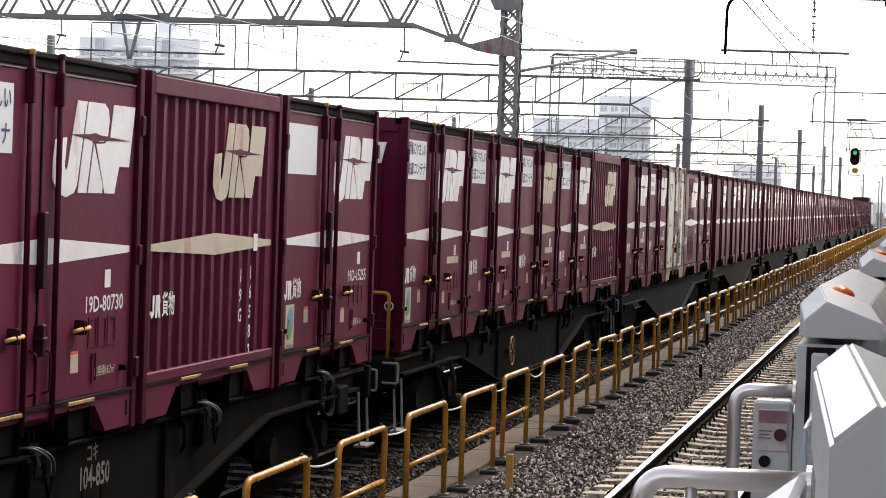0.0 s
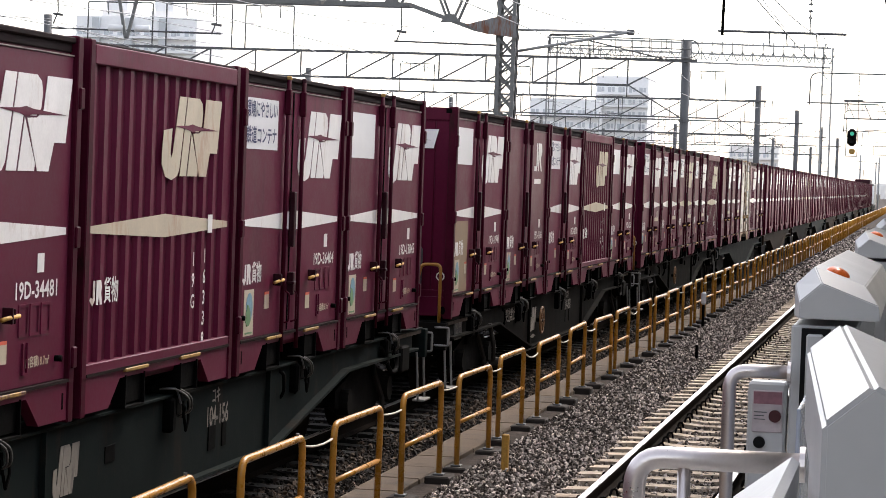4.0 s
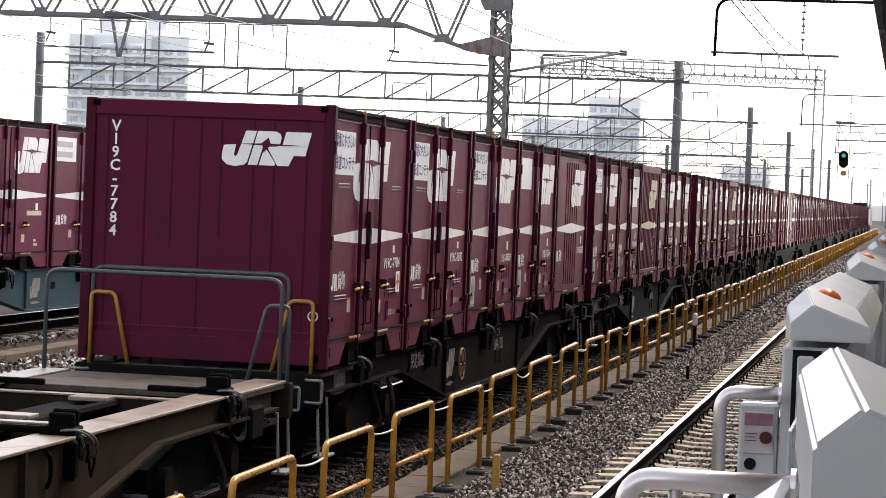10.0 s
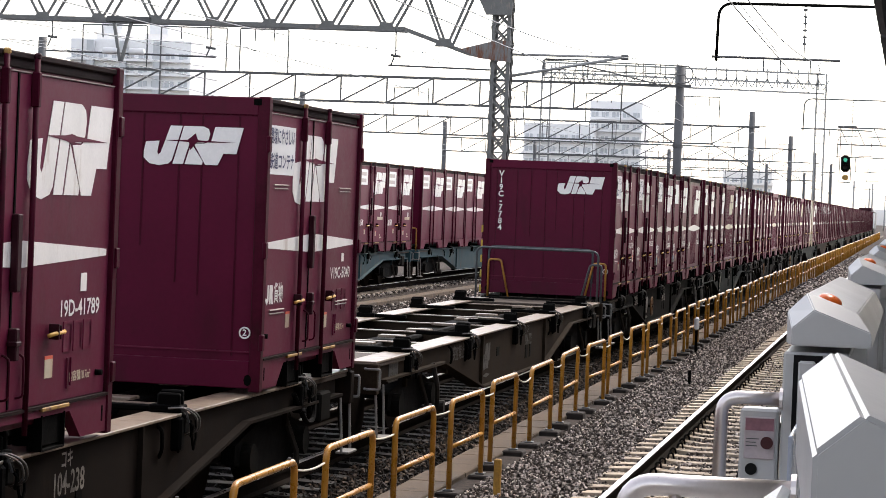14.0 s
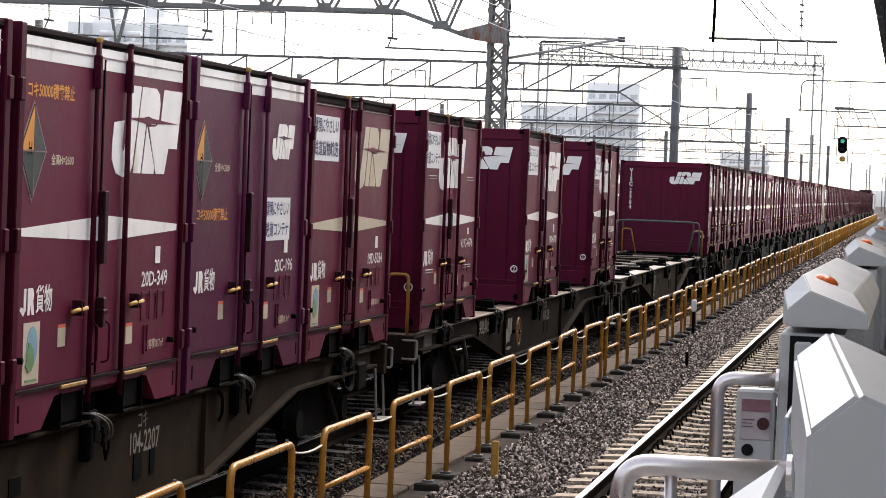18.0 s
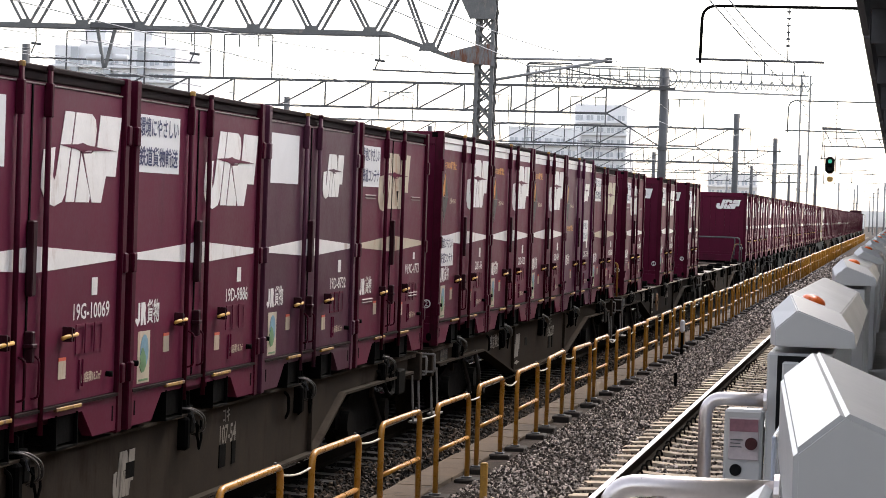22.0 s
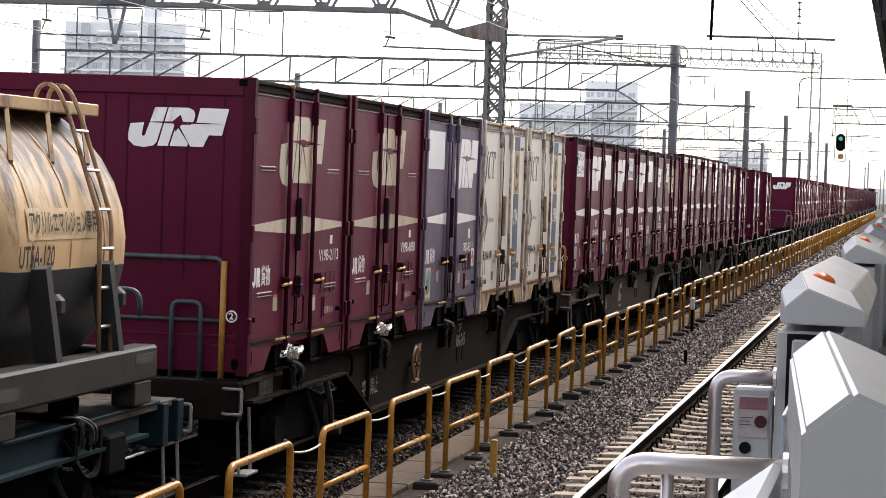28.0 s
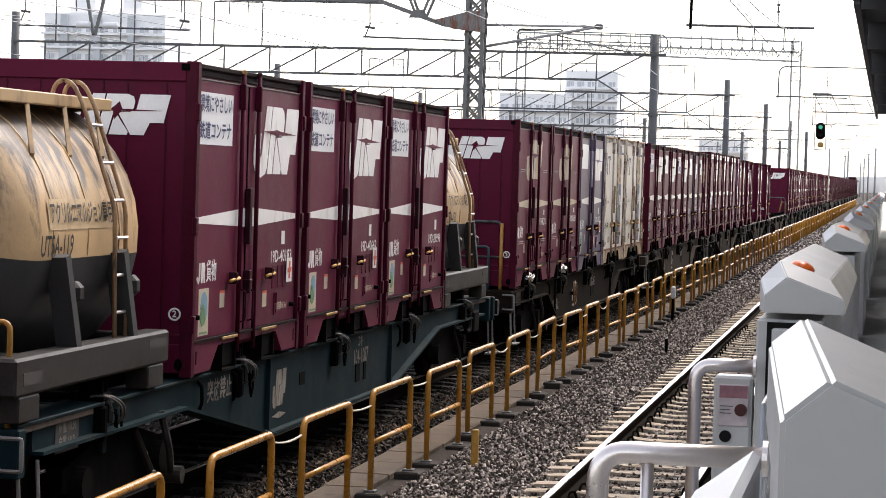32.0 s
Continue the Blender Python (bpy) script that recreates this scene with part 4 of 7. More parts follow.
ACRYL = mat("blue_grey_tinted_panel", (0.34, 0.37, 0.43), 0.15, 0, 0.1, 3, 30, 0)
DARKGLASS = mat("dark_tinted_glass", (0.02, 0.02, 0.02), 0.1, 0, 0.05, 2, 30, 0)
for a in (13.25,) + tuple(g + 3.9 for g in GATES[:-1]):
    gate_door(a, a + 4.95)
screen = thing("glass_screen", "blue-grey tinted screen panel between two gate units", "screen")
part("pane", MB().cbox(-0.306, -0.294, 6.95, 9.28, 1.16, 2.10, 0.003), ACRYL, screen)
for zz in (1.42, 1.93):
    part("stud", MB().tube([(-0.335, 8.6, zz), (-0.306, 8.6, zz)], 0.018, 12), STEEL, screen, "steel fixing stud", True)
leaf = thing("gate_door", "low white sliding gate door panel", "door")
part("leaf", MB().prism([(-0.32, 1.15), (-0.20, 1.15), (-0.20, 2.19), (-0.215, 2.2), (-0.32, 2.12)], 1, 3.6, 4.75), GATEW, leaf)

# canopy over the platform; its part before y = 23 is unseen, added to shape light
WALLP = mat("grey_wall_panel", (0.50, 0.50, 0.48), 0.7, 0, 0.15, 1, 20, 0.05)
SOFFIT = mat("pale_soffit_paint", (0.75, 0.75, 0.73), 0.7)
can = thing("platform_canopy", "dark steel platform canopy with stepped fascia", "canopy", kind="structure")
part("canopy_roof", MB().box(-0.45, 8, 23, 95, 5.35, 5.5), CANOPY, can)
part("canopy_roof", MB().box(0.5, 8, -45, 22.9, 5.35, 5.5), SOFFIT, can, "pale soffit over the waiting area")
for i in range(7):
    y = 23 + i * 9.4
    part("fascia", MB().box(-0.5, -0.42, y, y + 8.9, 4.98, 5.52), CANOPY, can)
    part("beam", MB().box(-0.4, 7.5, y - 0.12, y + 0.12, 4.92, 5.35), CANOPY, can)
    if y > 12:
        part("column", MB().box(3.0, 3.25, y - 0.12, y + 0.12, 1.1, 5.0), CANOPY, can)

# unseen walls added right of and behind the camera to block and bounce light
station = thing("wall_station", "grey panelled station wall behind the platform", "wall", kind="structure")
part("wall_panel", MB().box(8.0, 8.3, -45, 78, 1.1, 7.2), WALLP, station)
part("wall_end", MB().box(-0.4, 8.3, -45.3, -45, 1.1, 7.2), WALLP, station)

# ---- distant buildings ----
def block(x0, x1, y0, y1, h, nx, nz, body, label, z0=-0.3):
    b = thing("apartment_building", label, "building", "far buildings")
    part("wall", MB().box(x0, x1, y0, y1, z0, h), body, b)
    fw, fh = (x1 - x0) / nx, (h - 2) / nz
    win = MB().box(-fw * 0.34, -fw * 0.04, -0.25, 0.1, 0, fh * 0.42).box(fw * 0.06, fw * 0.3, -0.25, 0.1, 0.1, fh * 0.42).mesh("window", BWIN)
    slab = MB().box(x0 - 0.3, x1 + 0.3, -1.2, 0.0, 0, 0.35).mesh("balcony", body)
    for j in range(nz):
        z = 1.2 + j * fh
        if z < h * 0.25:
            continue
        o = part("balcony", slab, body, b)
        o.location = (0, y0, z - 0.5)
        for i in range(nx):
            o = part("window", win, BWIN, b)
            o.location = (x0 + (i + 0.5) * fw, y0 - 0.02, z)
    return b


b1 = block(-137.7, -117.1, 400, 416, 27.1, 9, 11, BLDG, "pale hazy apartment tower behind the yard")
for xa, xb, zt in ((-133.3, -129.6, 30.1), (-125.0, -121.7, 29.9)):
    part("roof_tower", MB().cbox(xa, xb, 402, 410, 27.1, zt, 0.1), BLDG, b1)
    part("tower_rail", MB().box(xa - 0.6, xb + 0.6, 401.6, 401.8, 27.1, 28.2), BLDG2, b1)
# stair bays: the shade of a recess put into flat grey strips
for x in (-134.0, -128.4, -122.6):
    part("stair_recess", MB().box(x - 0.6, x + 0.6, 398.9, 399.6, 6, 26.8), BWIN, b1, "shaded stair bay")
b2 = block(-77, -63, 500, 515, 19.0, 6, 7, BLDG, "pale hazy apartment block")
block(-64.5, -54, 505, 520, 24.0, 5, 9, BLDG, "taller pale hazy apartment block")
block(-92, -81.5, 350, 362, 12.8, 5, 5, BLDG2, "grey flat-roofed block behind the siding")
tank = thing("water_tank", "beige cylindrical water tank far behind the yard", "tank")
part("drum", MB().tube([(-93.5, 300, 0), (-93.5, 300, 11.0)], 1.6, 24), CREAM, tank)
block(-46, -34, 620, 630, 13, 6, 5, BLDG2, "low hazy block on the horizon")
rng = random.Random(5)
town = thing("distant_town", "hazy strip of low buildings on the horizon", "town", kind="structure")
tm = MB()
for i in range(150):
    x = rng.uniform(-420, 260)
    w = rng.uniform(6, 20)
    y = rng.uniform(900, 1300)
    tm.box(x, x + w, y, y + 12, -0.4, rng.uniform(3, 8))
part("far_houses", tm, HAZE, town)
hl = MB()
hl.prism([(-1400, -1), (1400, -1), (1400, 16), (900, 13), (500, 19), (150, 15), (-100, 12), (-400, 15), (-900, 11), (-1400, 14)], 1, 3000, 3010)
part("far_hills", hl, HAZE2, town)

# ---- freight containers ----
CL, CW, CH = 3.715, 2.45, 2.5
HX, HY = CW / 2, CL / 2
_mesh = {}


def cached(key, build, material, smooth=False):
    if key not in _mesh:
        _mesh[key] = build().mesh(key.split("/")[0], material, smooth)
    return _mesh[key]


def put(name, key, build, material, parent, label="", loc=None, smooth=False):
    ob = part(name, cached(key, build, material, smooth), material, parent, label)
    if loc:
        ob.location = loc
    return ob


def flat(pts, x, t=0.003):
    """A thin plate on the +x side from (u, v) outlines; u from the near end, v from the floor."""
    return MB().prism([(u - HY, v) for u, v in pts], 0, x, x + t)


def rect(u0, u1, v0, v1):
    return [(u0, v0), (u1, v0), (u1, v1), (u0, v1)]


def emblem(u, v, w, h):
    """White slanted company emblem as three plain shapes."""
    J = [(0.0, 0.16), (0.0, 0.32), (0.02, 0.57), (0.155, 0.60), (0.135, 0.30), (0.15, 0.24), (0.172, 0.30), (0.265, 1.0), (0.385, 1.0), (0.285, 0.10), (0.25, 0.02), (0.16, -0.03), (0.06, 0.01)]
    R = [(0.40, 1.0), (0.60, 1.0), (0.65, 0.94), (0.665, 0.82), (0.65, 0.66), (0.60, 0.58), (0.462, 0.58), (0.40, 0.02), (0.295, 0.02)]
    L = [(0.478, 0.56), (0.60, 0.10), (0.592, 0.02), (0.418, 0.02)]
    F = [(0.715, 1.0), (1.0, 1.0), (0.935, 0.32), (0.805, 0.32), (0.75, 0.02), (0.625, 0.02), (0.505, 0.555), (0.61, 0.565), (0.68, 0.645)]
    return [[(u + a * w, v + b * h) for a, b in s] for s in (J, R, L, F)]


STAR = [(0.19, 0.633), (0.42, 0.652), (0.488, 0.672), (0.55, 0.652), (0.935, 0.612), (0.55, 0.592), (0.488, 0.568), (0.42, 0.595)]

STAR4 = [(0.17, 0.62), (0.44, 0.645), (0.52, 0.82), (0.545, 0.645), (0.94, 0.61), (0.535, 0.59), (0.47, 0.38), (0.455, 0.59)]


def emblem_side(u, v, w, h, x):
    mb = MB()
    for s in emblem(u, v, w, h):
        mb.prism([(a - HY, b) for a, b in s], 0, x, x + 0.003)
    return mb


def emblem_star(u, v, w, h, x):
    return MB().prism([(u + a * w - HY, v + b * h) for a, b in STAR], 0, x + 0.0035, x + 0.006)


def holder(u, mx):
    """An outlined card holder frame."""
    a, b, p, q = u - HY, u + 0.17 - HY, 0.60, 0.80
    mb = MB()
    mb.poly([(mx + 0.006, a, p), (mx + 0.006, b, p), (mx + 0.006, b, q), (mx + 0.006, a, q), (mx + 0.006, a + 0.018, p + 0.018), (mx + 0.006, b - 0.018, p + 0.018), (mx + 0.006, b - 0.018, q - 0.018), (mx + 0.006, a + 0.018, q - 0.018),
             (mx, a, p), (mx, b, p), (mx, b, q), (mx, a, q)],
            [(0, 1, 5, 4), (1, 2, 6, 5), (2, 3, 7, 6), (3, 0, 4, 7), (8, 9, 1, 0), (9, 10, 2, 1), (10, 11, 3, 2), (11, 8, 0, 3)])
    return mb


def corrugated():
    """A ribbed side wall."""
    mb = MB()
    u, pts = 0.22, [(0.10, 0.0), (0.22, 0.0)]
    while u < CL - 0.35:
        pts += [(u, 0), (u + 0.05, -0.045), (u + 0.14, -0.045), (u + 0.19, 0), (u + 0.27, 0)]
        u += 0.27
    pts += [(CL - 0.1, 0)]
    n = len(pts)
    v = [(HX - 0.03 + d, p - HY, z) for z in (0.34, 2.34) for p, d in pts]
    mb.poly(v, [(i, i + 1, n + i + 1, n + i) for i in range(n - 1)])
    return mb


def ribs5():
    mb = MB()
    for i in range(6):
        u = 1.2 + i * 0.26
        mb.box(HX - 0.036, HX - 0.024, u - HY, u + 0.09 - HY, 0.36, 2.3)
    return mb


def end_panels():
    """Welded seams of the end wall, some only part of the way down."""
    mb = MB()
    for x, z in ((-1.0, 0.3), (-0.62, 0.3), (-0.36, 1.1), (-0.08, 0.3), (0.12, 1.2), (0.44, 0.9), (0.64, 0.8), (0.96, 0.3)):
        mb.box(x - 0.007, x + 0.007, -HY + 0.024, -HY + 0.03, z, 2.33)
    return mb


def casting_hole(x, top):
    """A dark lifting hole at the foot or the head of the end wall."""
    if top:
        return MB().box(x - 0.035, x + 0.035, -HY - 0.002, -HY + 0.01, CH - 0.075, CH - 0.02)
    return MB().prism([(x + 0.035 * math.cos(a * math.pi / 4), 0.10 + 0.05 * math.sin(a * math.pi / 4)) for a in range(8)], 1, -HY - 0.002, -HY + 0.01)


def container(kind, number="", sign="", mark="big", near=True, far=False, paint=None, label="", faded=False, ends=True, extras=()):
    body = paint or BURG
    pk = body.name
    c = thing("freight_container", label, "container", "containers on the train")
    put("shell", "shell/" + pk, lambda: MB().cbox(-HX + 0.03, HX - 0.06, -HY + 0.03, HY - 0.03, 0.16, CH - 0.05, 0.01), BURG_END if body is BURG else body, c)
    put("roof", "roof/" + pk, lambda: MB().cbox(-HX + 0.02, HX - 0.02, -HY + 0.02, HY - 0.02, CH - 0.05, CH - 0.01, 0.008), TANR if kind == "K" else ROOFM, c, "weathered roof panel")
    for sx in (-1, 1) if not far else (1,):
        for sy in (-1, 1) if sx > 0 else (-1,) if ends else ():
            put("corner_post", "corner_post/%s%d%d" % (pk, sx, sy), lambda: MB().cbox(min(sx * HX, sx * (HX - 0.10)), max(sx * HX, sx * (HX - 0.10)), min(sy * HY, sy * (HY - 0.10)), max(sy * HY, sy * (HY - 0.10)), 0.0, CH, 0.008), CREAMR if kind == "K" else POST if body is BURG else body, c)
    put("top_rail", "top_rail/" + pk, lambda: MB().cbox(HX - 0.09, HX - 0.045, -HY + 0.1, HY - 0.1, CH - 0.11, CH - 0.03, 0.008), CREAMR if kind == "K" else ROOFM, c, "weathered grey-brown top rail")
    (far or kind in ("G", "C5")) or put("door_lip", "door_lip", lambda: MB().box(HX - 0.06, HX - 0.022, -HY + 0.12, HY - 0.12, 2.366, 2.375), VENTP, c, "worn pale upper edge of the doors")
    put("bottom_rail", "bottom_rail/" + pk, lambda: MB().prism([(-HY + 0.1, 0.02), (-HY + 0.62, 0.02), (-HY + 0.86, 0.21), (HY - 0.86, 0.21), (HY - 0.62, 0.02), (HY - 0.1, 0.02), (HY - 0.1, 0.27), (-HY + 0.1, 0.27)], 0, HX - 0.09, HX - 0.012), TANR if kind == "K" else body, c)
    far or put("rail_lip", "rail_lip/" + pk, lambda: MB().box(HX - 0.05, HX + 0.003, -HY + 0.1, HY - 0.1, 0.265, 0.285), WHITE if kind == "G" else RUST if kind == "K" else ROOFM, c)
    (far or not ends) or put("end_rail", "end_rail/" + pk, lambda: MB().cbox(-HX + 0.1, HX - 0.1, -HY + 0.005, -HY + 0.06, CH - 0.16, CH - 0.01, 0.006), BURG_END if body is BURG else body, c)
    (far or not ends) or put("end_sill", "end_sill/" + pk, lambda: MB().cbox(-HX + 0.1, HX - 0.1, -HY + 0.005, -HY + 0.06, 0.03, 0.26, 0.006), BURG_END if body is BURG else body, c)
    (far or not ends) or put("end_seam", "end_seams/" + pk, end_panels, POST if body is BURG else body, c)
    for x in (-1.12, 1.12) if ends and not far else ():
        for top in (0, 1):
            put("casting_hole", "casting_hole%d%d" % (x, top), lambda: casting_hole(x, top), BLACK, c, "dark lifting hole of a corner casting")
    (far or not ends) or put("foot_seam", "foot_seam/" + pk, lambda: MB().box(-HX + 0.1, HX - 0.1, -HY + 0.018, -HY + 0.03, 0.33, 0.342), body, c)
    for u in (0.98, CL - 1.40) if not far else ():
        pk2 = put("forklift_pocket", "forklift_pocket%.1f" % u, lambda: MB().box(HX - 0.2, HX - 0.03, u - HY, u + 0.42 - HY, 0.02, 0.21), BLACK, c, "dark forklift pocket")
        put("pocket_frame", "pocket_frame%.1f/" % u + pk, lambda: MB().box(HX - 0.1, HX - 0.002, u - 0.012 - HY, u - HY, 0.0, 0.22).box(HX - 0.1, HX - 0.002, u + 0.42 - HY, u + 0.432 - HY, 0.0, 0.22).box(HX - 0.1, HX - 0.002, u - 0.012 - HY, u + 0.432 - HY, -0.012, 0.002), BLACK, pk2)
        kind == "K" or put("pocket_rim", "pocket_rim%.1f" % u, lambda: MB().cbox(HX - 0.05, HX + 0.012, u - 0.05 - HY, u + 0.47 - HY, 0.245, 0.272, 0.005), WORNYEL, pk2, "worn yellow pocket lip")
    ink = FADED if faded else WHITE
    ik = ink.name
    face = HX - 0.03
    if kind == "G":
        put("ribbed_wall", "ribbed_wall/" + pk, corrugated, body, c, "vertically ribbed side wall")
        put("top_beam", "top_beam/" + pk, lambda: MB().cbox(HX - 0.08, HX, -HY + 0.1, HY - 0.1, 2.34, 2.47, 0.006), body, c)
        put("lower_beam", "lower_beam/" + pk, lambda: MB().cbox(HX - 0.08, HX - 0.004, -HY + 0.1, HY - 0.1, 0.27, 0.35, 0.006), body, c)
        mx = HX - 0.027
    else:
        if kind == "C5":
            put("side_wall", "side_wall5/" + pk, lambda: MB().cbox(HX - 0.07, face - 0.004, -HY + 0.1, HY - 0.1, 0.28, 2.32, 0.004), body, c)
            put("side_ribs", "side_ribs/" + pk, ribs5, body, c)
        else:
            for k, (a, b) in enumerate(((0.11, 1.715), (1.73, CL - 0.11))):
                put("door", "door%d/" % k + pk, lambda: MB().cbox(HX - 0.07, face, a - HY, b - HY, 0.285, 2.365, 0.006), body, c)
            far or put("door_seam", "door_seam", lambda: MB().box(HX - 0.07, face + 0.008, -0.15, -0.125, 0.3, 2.36), BLACK, c)
            for u in (1.29, 2.22) if "vent" in extras else (1.43, 1.97) if kind == "D" else (1.5, 2.2) if kind != "K" else (1.38, 2.2):
                rod = put("lock_rod", "lock_rod%.2f/" % u + pk, lambda: MB().tube([(HX + 0.0, u - HY, 0.12), (HX + 0.0, u - HY, CH - 0.02)], 0.02, 8), CREAMR if kind == "K" else POST if body is BURG else body, c, "upright door locking rod", smooth=True)
                if far:
                    continue
                put("rod_keeper", "rod_keeper%.2f/" % u + pk, lambda: MB().cbox(HX - 0.03, HX + 0.025, u - 0.024 - HY, u + 0.024 - HY, CH - 0.34, CH - 0.12, 0.008), CREAMR if kind == "K" else POST if body is BURG else body, rod)
                put("rod_cam", "rod_cam%.2f" % u, lambda: MB().cbox(HX - 0.02, HX + 0.022, u - 0.02 - HY, u + 0.02 - HY, CH - 0.045, CH - 0.005, 0.008), WORNYEL if u < 1.6 else BURG_D, rod, "worn brass cam" if u < 1.6 else "")
            put("centre_latch", "centre_latch", lambda: MB().cbox(HX - 0.03, HX + 0.02, -0.175, -0.095, 1.02, 1.50, 0.008), BURG_D, c) if kind != "K" and not far else None
            for u, s in ((1.18, -1), (2.42, 1)) if not far else ():
                h = put("door_handle", "door_handle%.1f" % u, lambda: MB().tube([(HX + 0.03, u - 0.14 - HY, 0.73), (HX + 0.035, u - 0.05 - HY, 0.738), (HX + 0.035, u + 0.14 - HY, 0.745)], 0.0145, 8), HANDLEY, c, "yellow door handle", smooth=True)
                put("handle_catch", "handle_catch%.1f" % u + ("k" if kind == "K" else ""), lambda: MB().cbox(HX - 0.02, HX + 0.05, u - 0.01 - HY, u + 0.012 - HY, 0.70, 0.80, 0.004).cbox(HX - 0.02, HX + 0.045, u + 0.05 - HY, u + 0.066 - HY, 0.70, 0.79, 0.004), TANR if kind == "K" else BURG_D, h)
            far or put("seam_latch", "seam_latch" + ("k" if kind == "K" else ""), lambda: MB().cbox(HX - 0.03, HX + 0.03, -0.17, -0.11, 0.60, 0.80, 0.008).cbox(HX - 0.03, HX + 0.038, -0.185, -0.095, 0.69, 0.72, 0.006), UNDERST if kind == "K" else BURG_D, c)
            for u in (1.60, 1.86) if near and not far else ():
                put("grip", "grip%.1f/" % u + pk, lambda: MB().tube(bend([(HX - 0.03, u - HY, 0.36), (HX + 0.02, u - HY, 0.37), (HX + 0.02, u - HY, 0.62), (HX - 0.03, u - HY, 0.64)], 0.025, 2), 0.008, 6), POST if kind != "K" else RUST, c)
            for u in (0.03, CL - 0.03) if near and not far else ():
                for v in (0.42, 1.2, 2.1):
                    put("hinge", "hinge%.1f%.1f/" % (u, v) + pk, lambda: MB().cbox(HX - 0.02, HX + 0.016, u - (0.10 if kind == "K" and u > 1 else 0.04) - HY, u + (0.10 if kind == "K" and u < 1 else 0.04) - HY, v - 0.07, v + 0.07, 0.008), CREAMR if kind == "K" else POST if body is BURG else body, c)
        mx = face + (0.008 if kind == "C5" else 0)
    # markings
    if kind == "K":
        jot = lambda pts: [(0.11 + (u - 0.1) * 0.79, 1.65 + (v - 1.6) * 0.82) for u, v in pts]
        put("emblem_shape", "cream_emblem1", lambda: flat(jot([(0.10, 1.60), (0.24, 1.60), (0.36, 1.68), (0.43, 1.80), (0.50, 2.10), (0.56, 2.12), (0.56, 2.15), (0.34, 2.15), (0.34, 2.12), (0.41, 2.10), (0.34, 1.78), (0.28, 1.68), (0.20, 1.64), (0.10, 1.64)]), mx), NAVY, c, "dark company marking")
        put("emblem_shape", "cream_emblem2", lambda: flat(jot([(0.74 + 0.16 * math.cos(i * math.pi / 10) + 0.05 * math.sin(i * math.pi / 10), 1.93 + 0.225 * math.sin(i * math.pi / 10)) for i in range(20)]), mx), NAVY, c)
        put("emblem_hole", "cream_emblem3", lambda: flat(jot([(0.74 + 0.105 * math.cos(i * math.pi / 10) + 0.045 * math.sin(i * math.pi / 10), 1.93 + 0.195 * math.sin(i * math.pi / 10)) for i in range(20)]), mx + 0.004), CREAM, c)
        put("emblem_shape", "cream_emblem4", lambda: flat(jot([(0.98, 1.72), (1.12, 1.72), (1.12, 1.745), (1.08, 1.75), (1.15, 2.12), (1.25, 2.12), (1.26, 2.04), (1.28, 2.04), (1.30, 2.155), (0.93, 2.155), (0.90, 2.04), (0.92, 2.04), (0.96, 2.12), (1.08, 2.12), (1.01, 1.75), (0.98, 1.745)]), mx), NAVY, c)
        put("diamond", "cream_diamond", lambda: flat([(0.12, 1.20), (0.35, 0.92), (0.58, 1.20), (0.35, 1.50)], mx), DIAMG, c, "dark grey diamond")
        put("diamond_core", "cream_core", lambda: flat([(0.14, 1.19), (0.35, 0.94), (0.35, 1.19)], mx + 0.004), TANP, c, "brown quarter of the diamond")
        put("blue_panel", "cream_blue1", lambda: flat(rect(2.70, 3.14, 2.15, 2.345), mx), CREAMBLUE, c)
        put("gold_panel", "cream_gold", lambda: flat(rect(2.70, 3.14, 1.56, 2.146), mx), TANP, c)
        put("picture_ring", "cream_ring", lambda: flat([(2.94 + 0.15 * math.cos(a * math.pi / 8), 1.93 + 0.17 * math.sin(a * math.pi / 8)) for a in range(16)], mx + 0.004), DIAMG, c, "grey ring round the tree picture")
        put("tree_print", "cream_tree", lambda: flat([(2.93 + 0.125 * math.cos(a * math.pi / 8) * (1 + 0.12 * math.sin(3 * a)), 1.94 + 0.14 * math.sin(a * math.pi / 8) * (1 + 0.1 * math.cos(5 * a))) for a in range(16)], mx + 0.008), OLIVEP, c, "olive tree picture")
        put("tree_trunk", "cream_trunk", lambda: flat([(2.84, 1.84), (2.98, 1.84), (2.94, 1.95), (2.90, 2.0), (2.87, 1.93)], mx + 0.012), TANP, c)
        put("picture_caption", "cream_caption", lambda: (lambda m: [m.box(mx + 0.004, mx + 0.007, 2.75 + k * 0.065 - HY, 2.79 + k * 0.065 - HY, 1.65 - 0.06 * math.sin(k * math.pi / 4), 1.70 - 0.06 * math.sin(k * math.pi / 4)) for k in range(5)] and m)(MB()), DIAMG, c)
        letter("capacity_line", "全幅W=2485", 0.075, DIAMG, c, Matrix.Translation((mx + 0.004, 0.82 - HY, 1.20)) @ SIDE, 0.95)
        put("small_number", "cream_small", lambda: (lambda m: [m.box(mx, mx + 0.003, 3.20 + k * 0.042 - HY, 3.228 + k * 0.042 - HY, 2.16, 2.20) for k in range(7)] and m)(MB()), DIAMG, c)
        put("owner_plate", "cream_owner", lambda: flat(rect(2.70, 3.30, 0.50, 0.60), mx + 0.004), TANR, c, "tan owner plate")
        put("owner_bars", "cream_owner_bars", lambda: (lambda m: [m.box(mx + 0.008, mx + 0.011, 2.74 + k * 0.09 - HY, 2.80 + k * 0.09 - HY, 0.52, 0.58) for k in range(6)] and m)(MB()), DIAMG, c)
        put("blue_panel", "cream_blue2", lambda: flat(rect(2.70, 3.14, 0.34, 1.555), mx), CREAMBLUE, c, "faded blue panel")
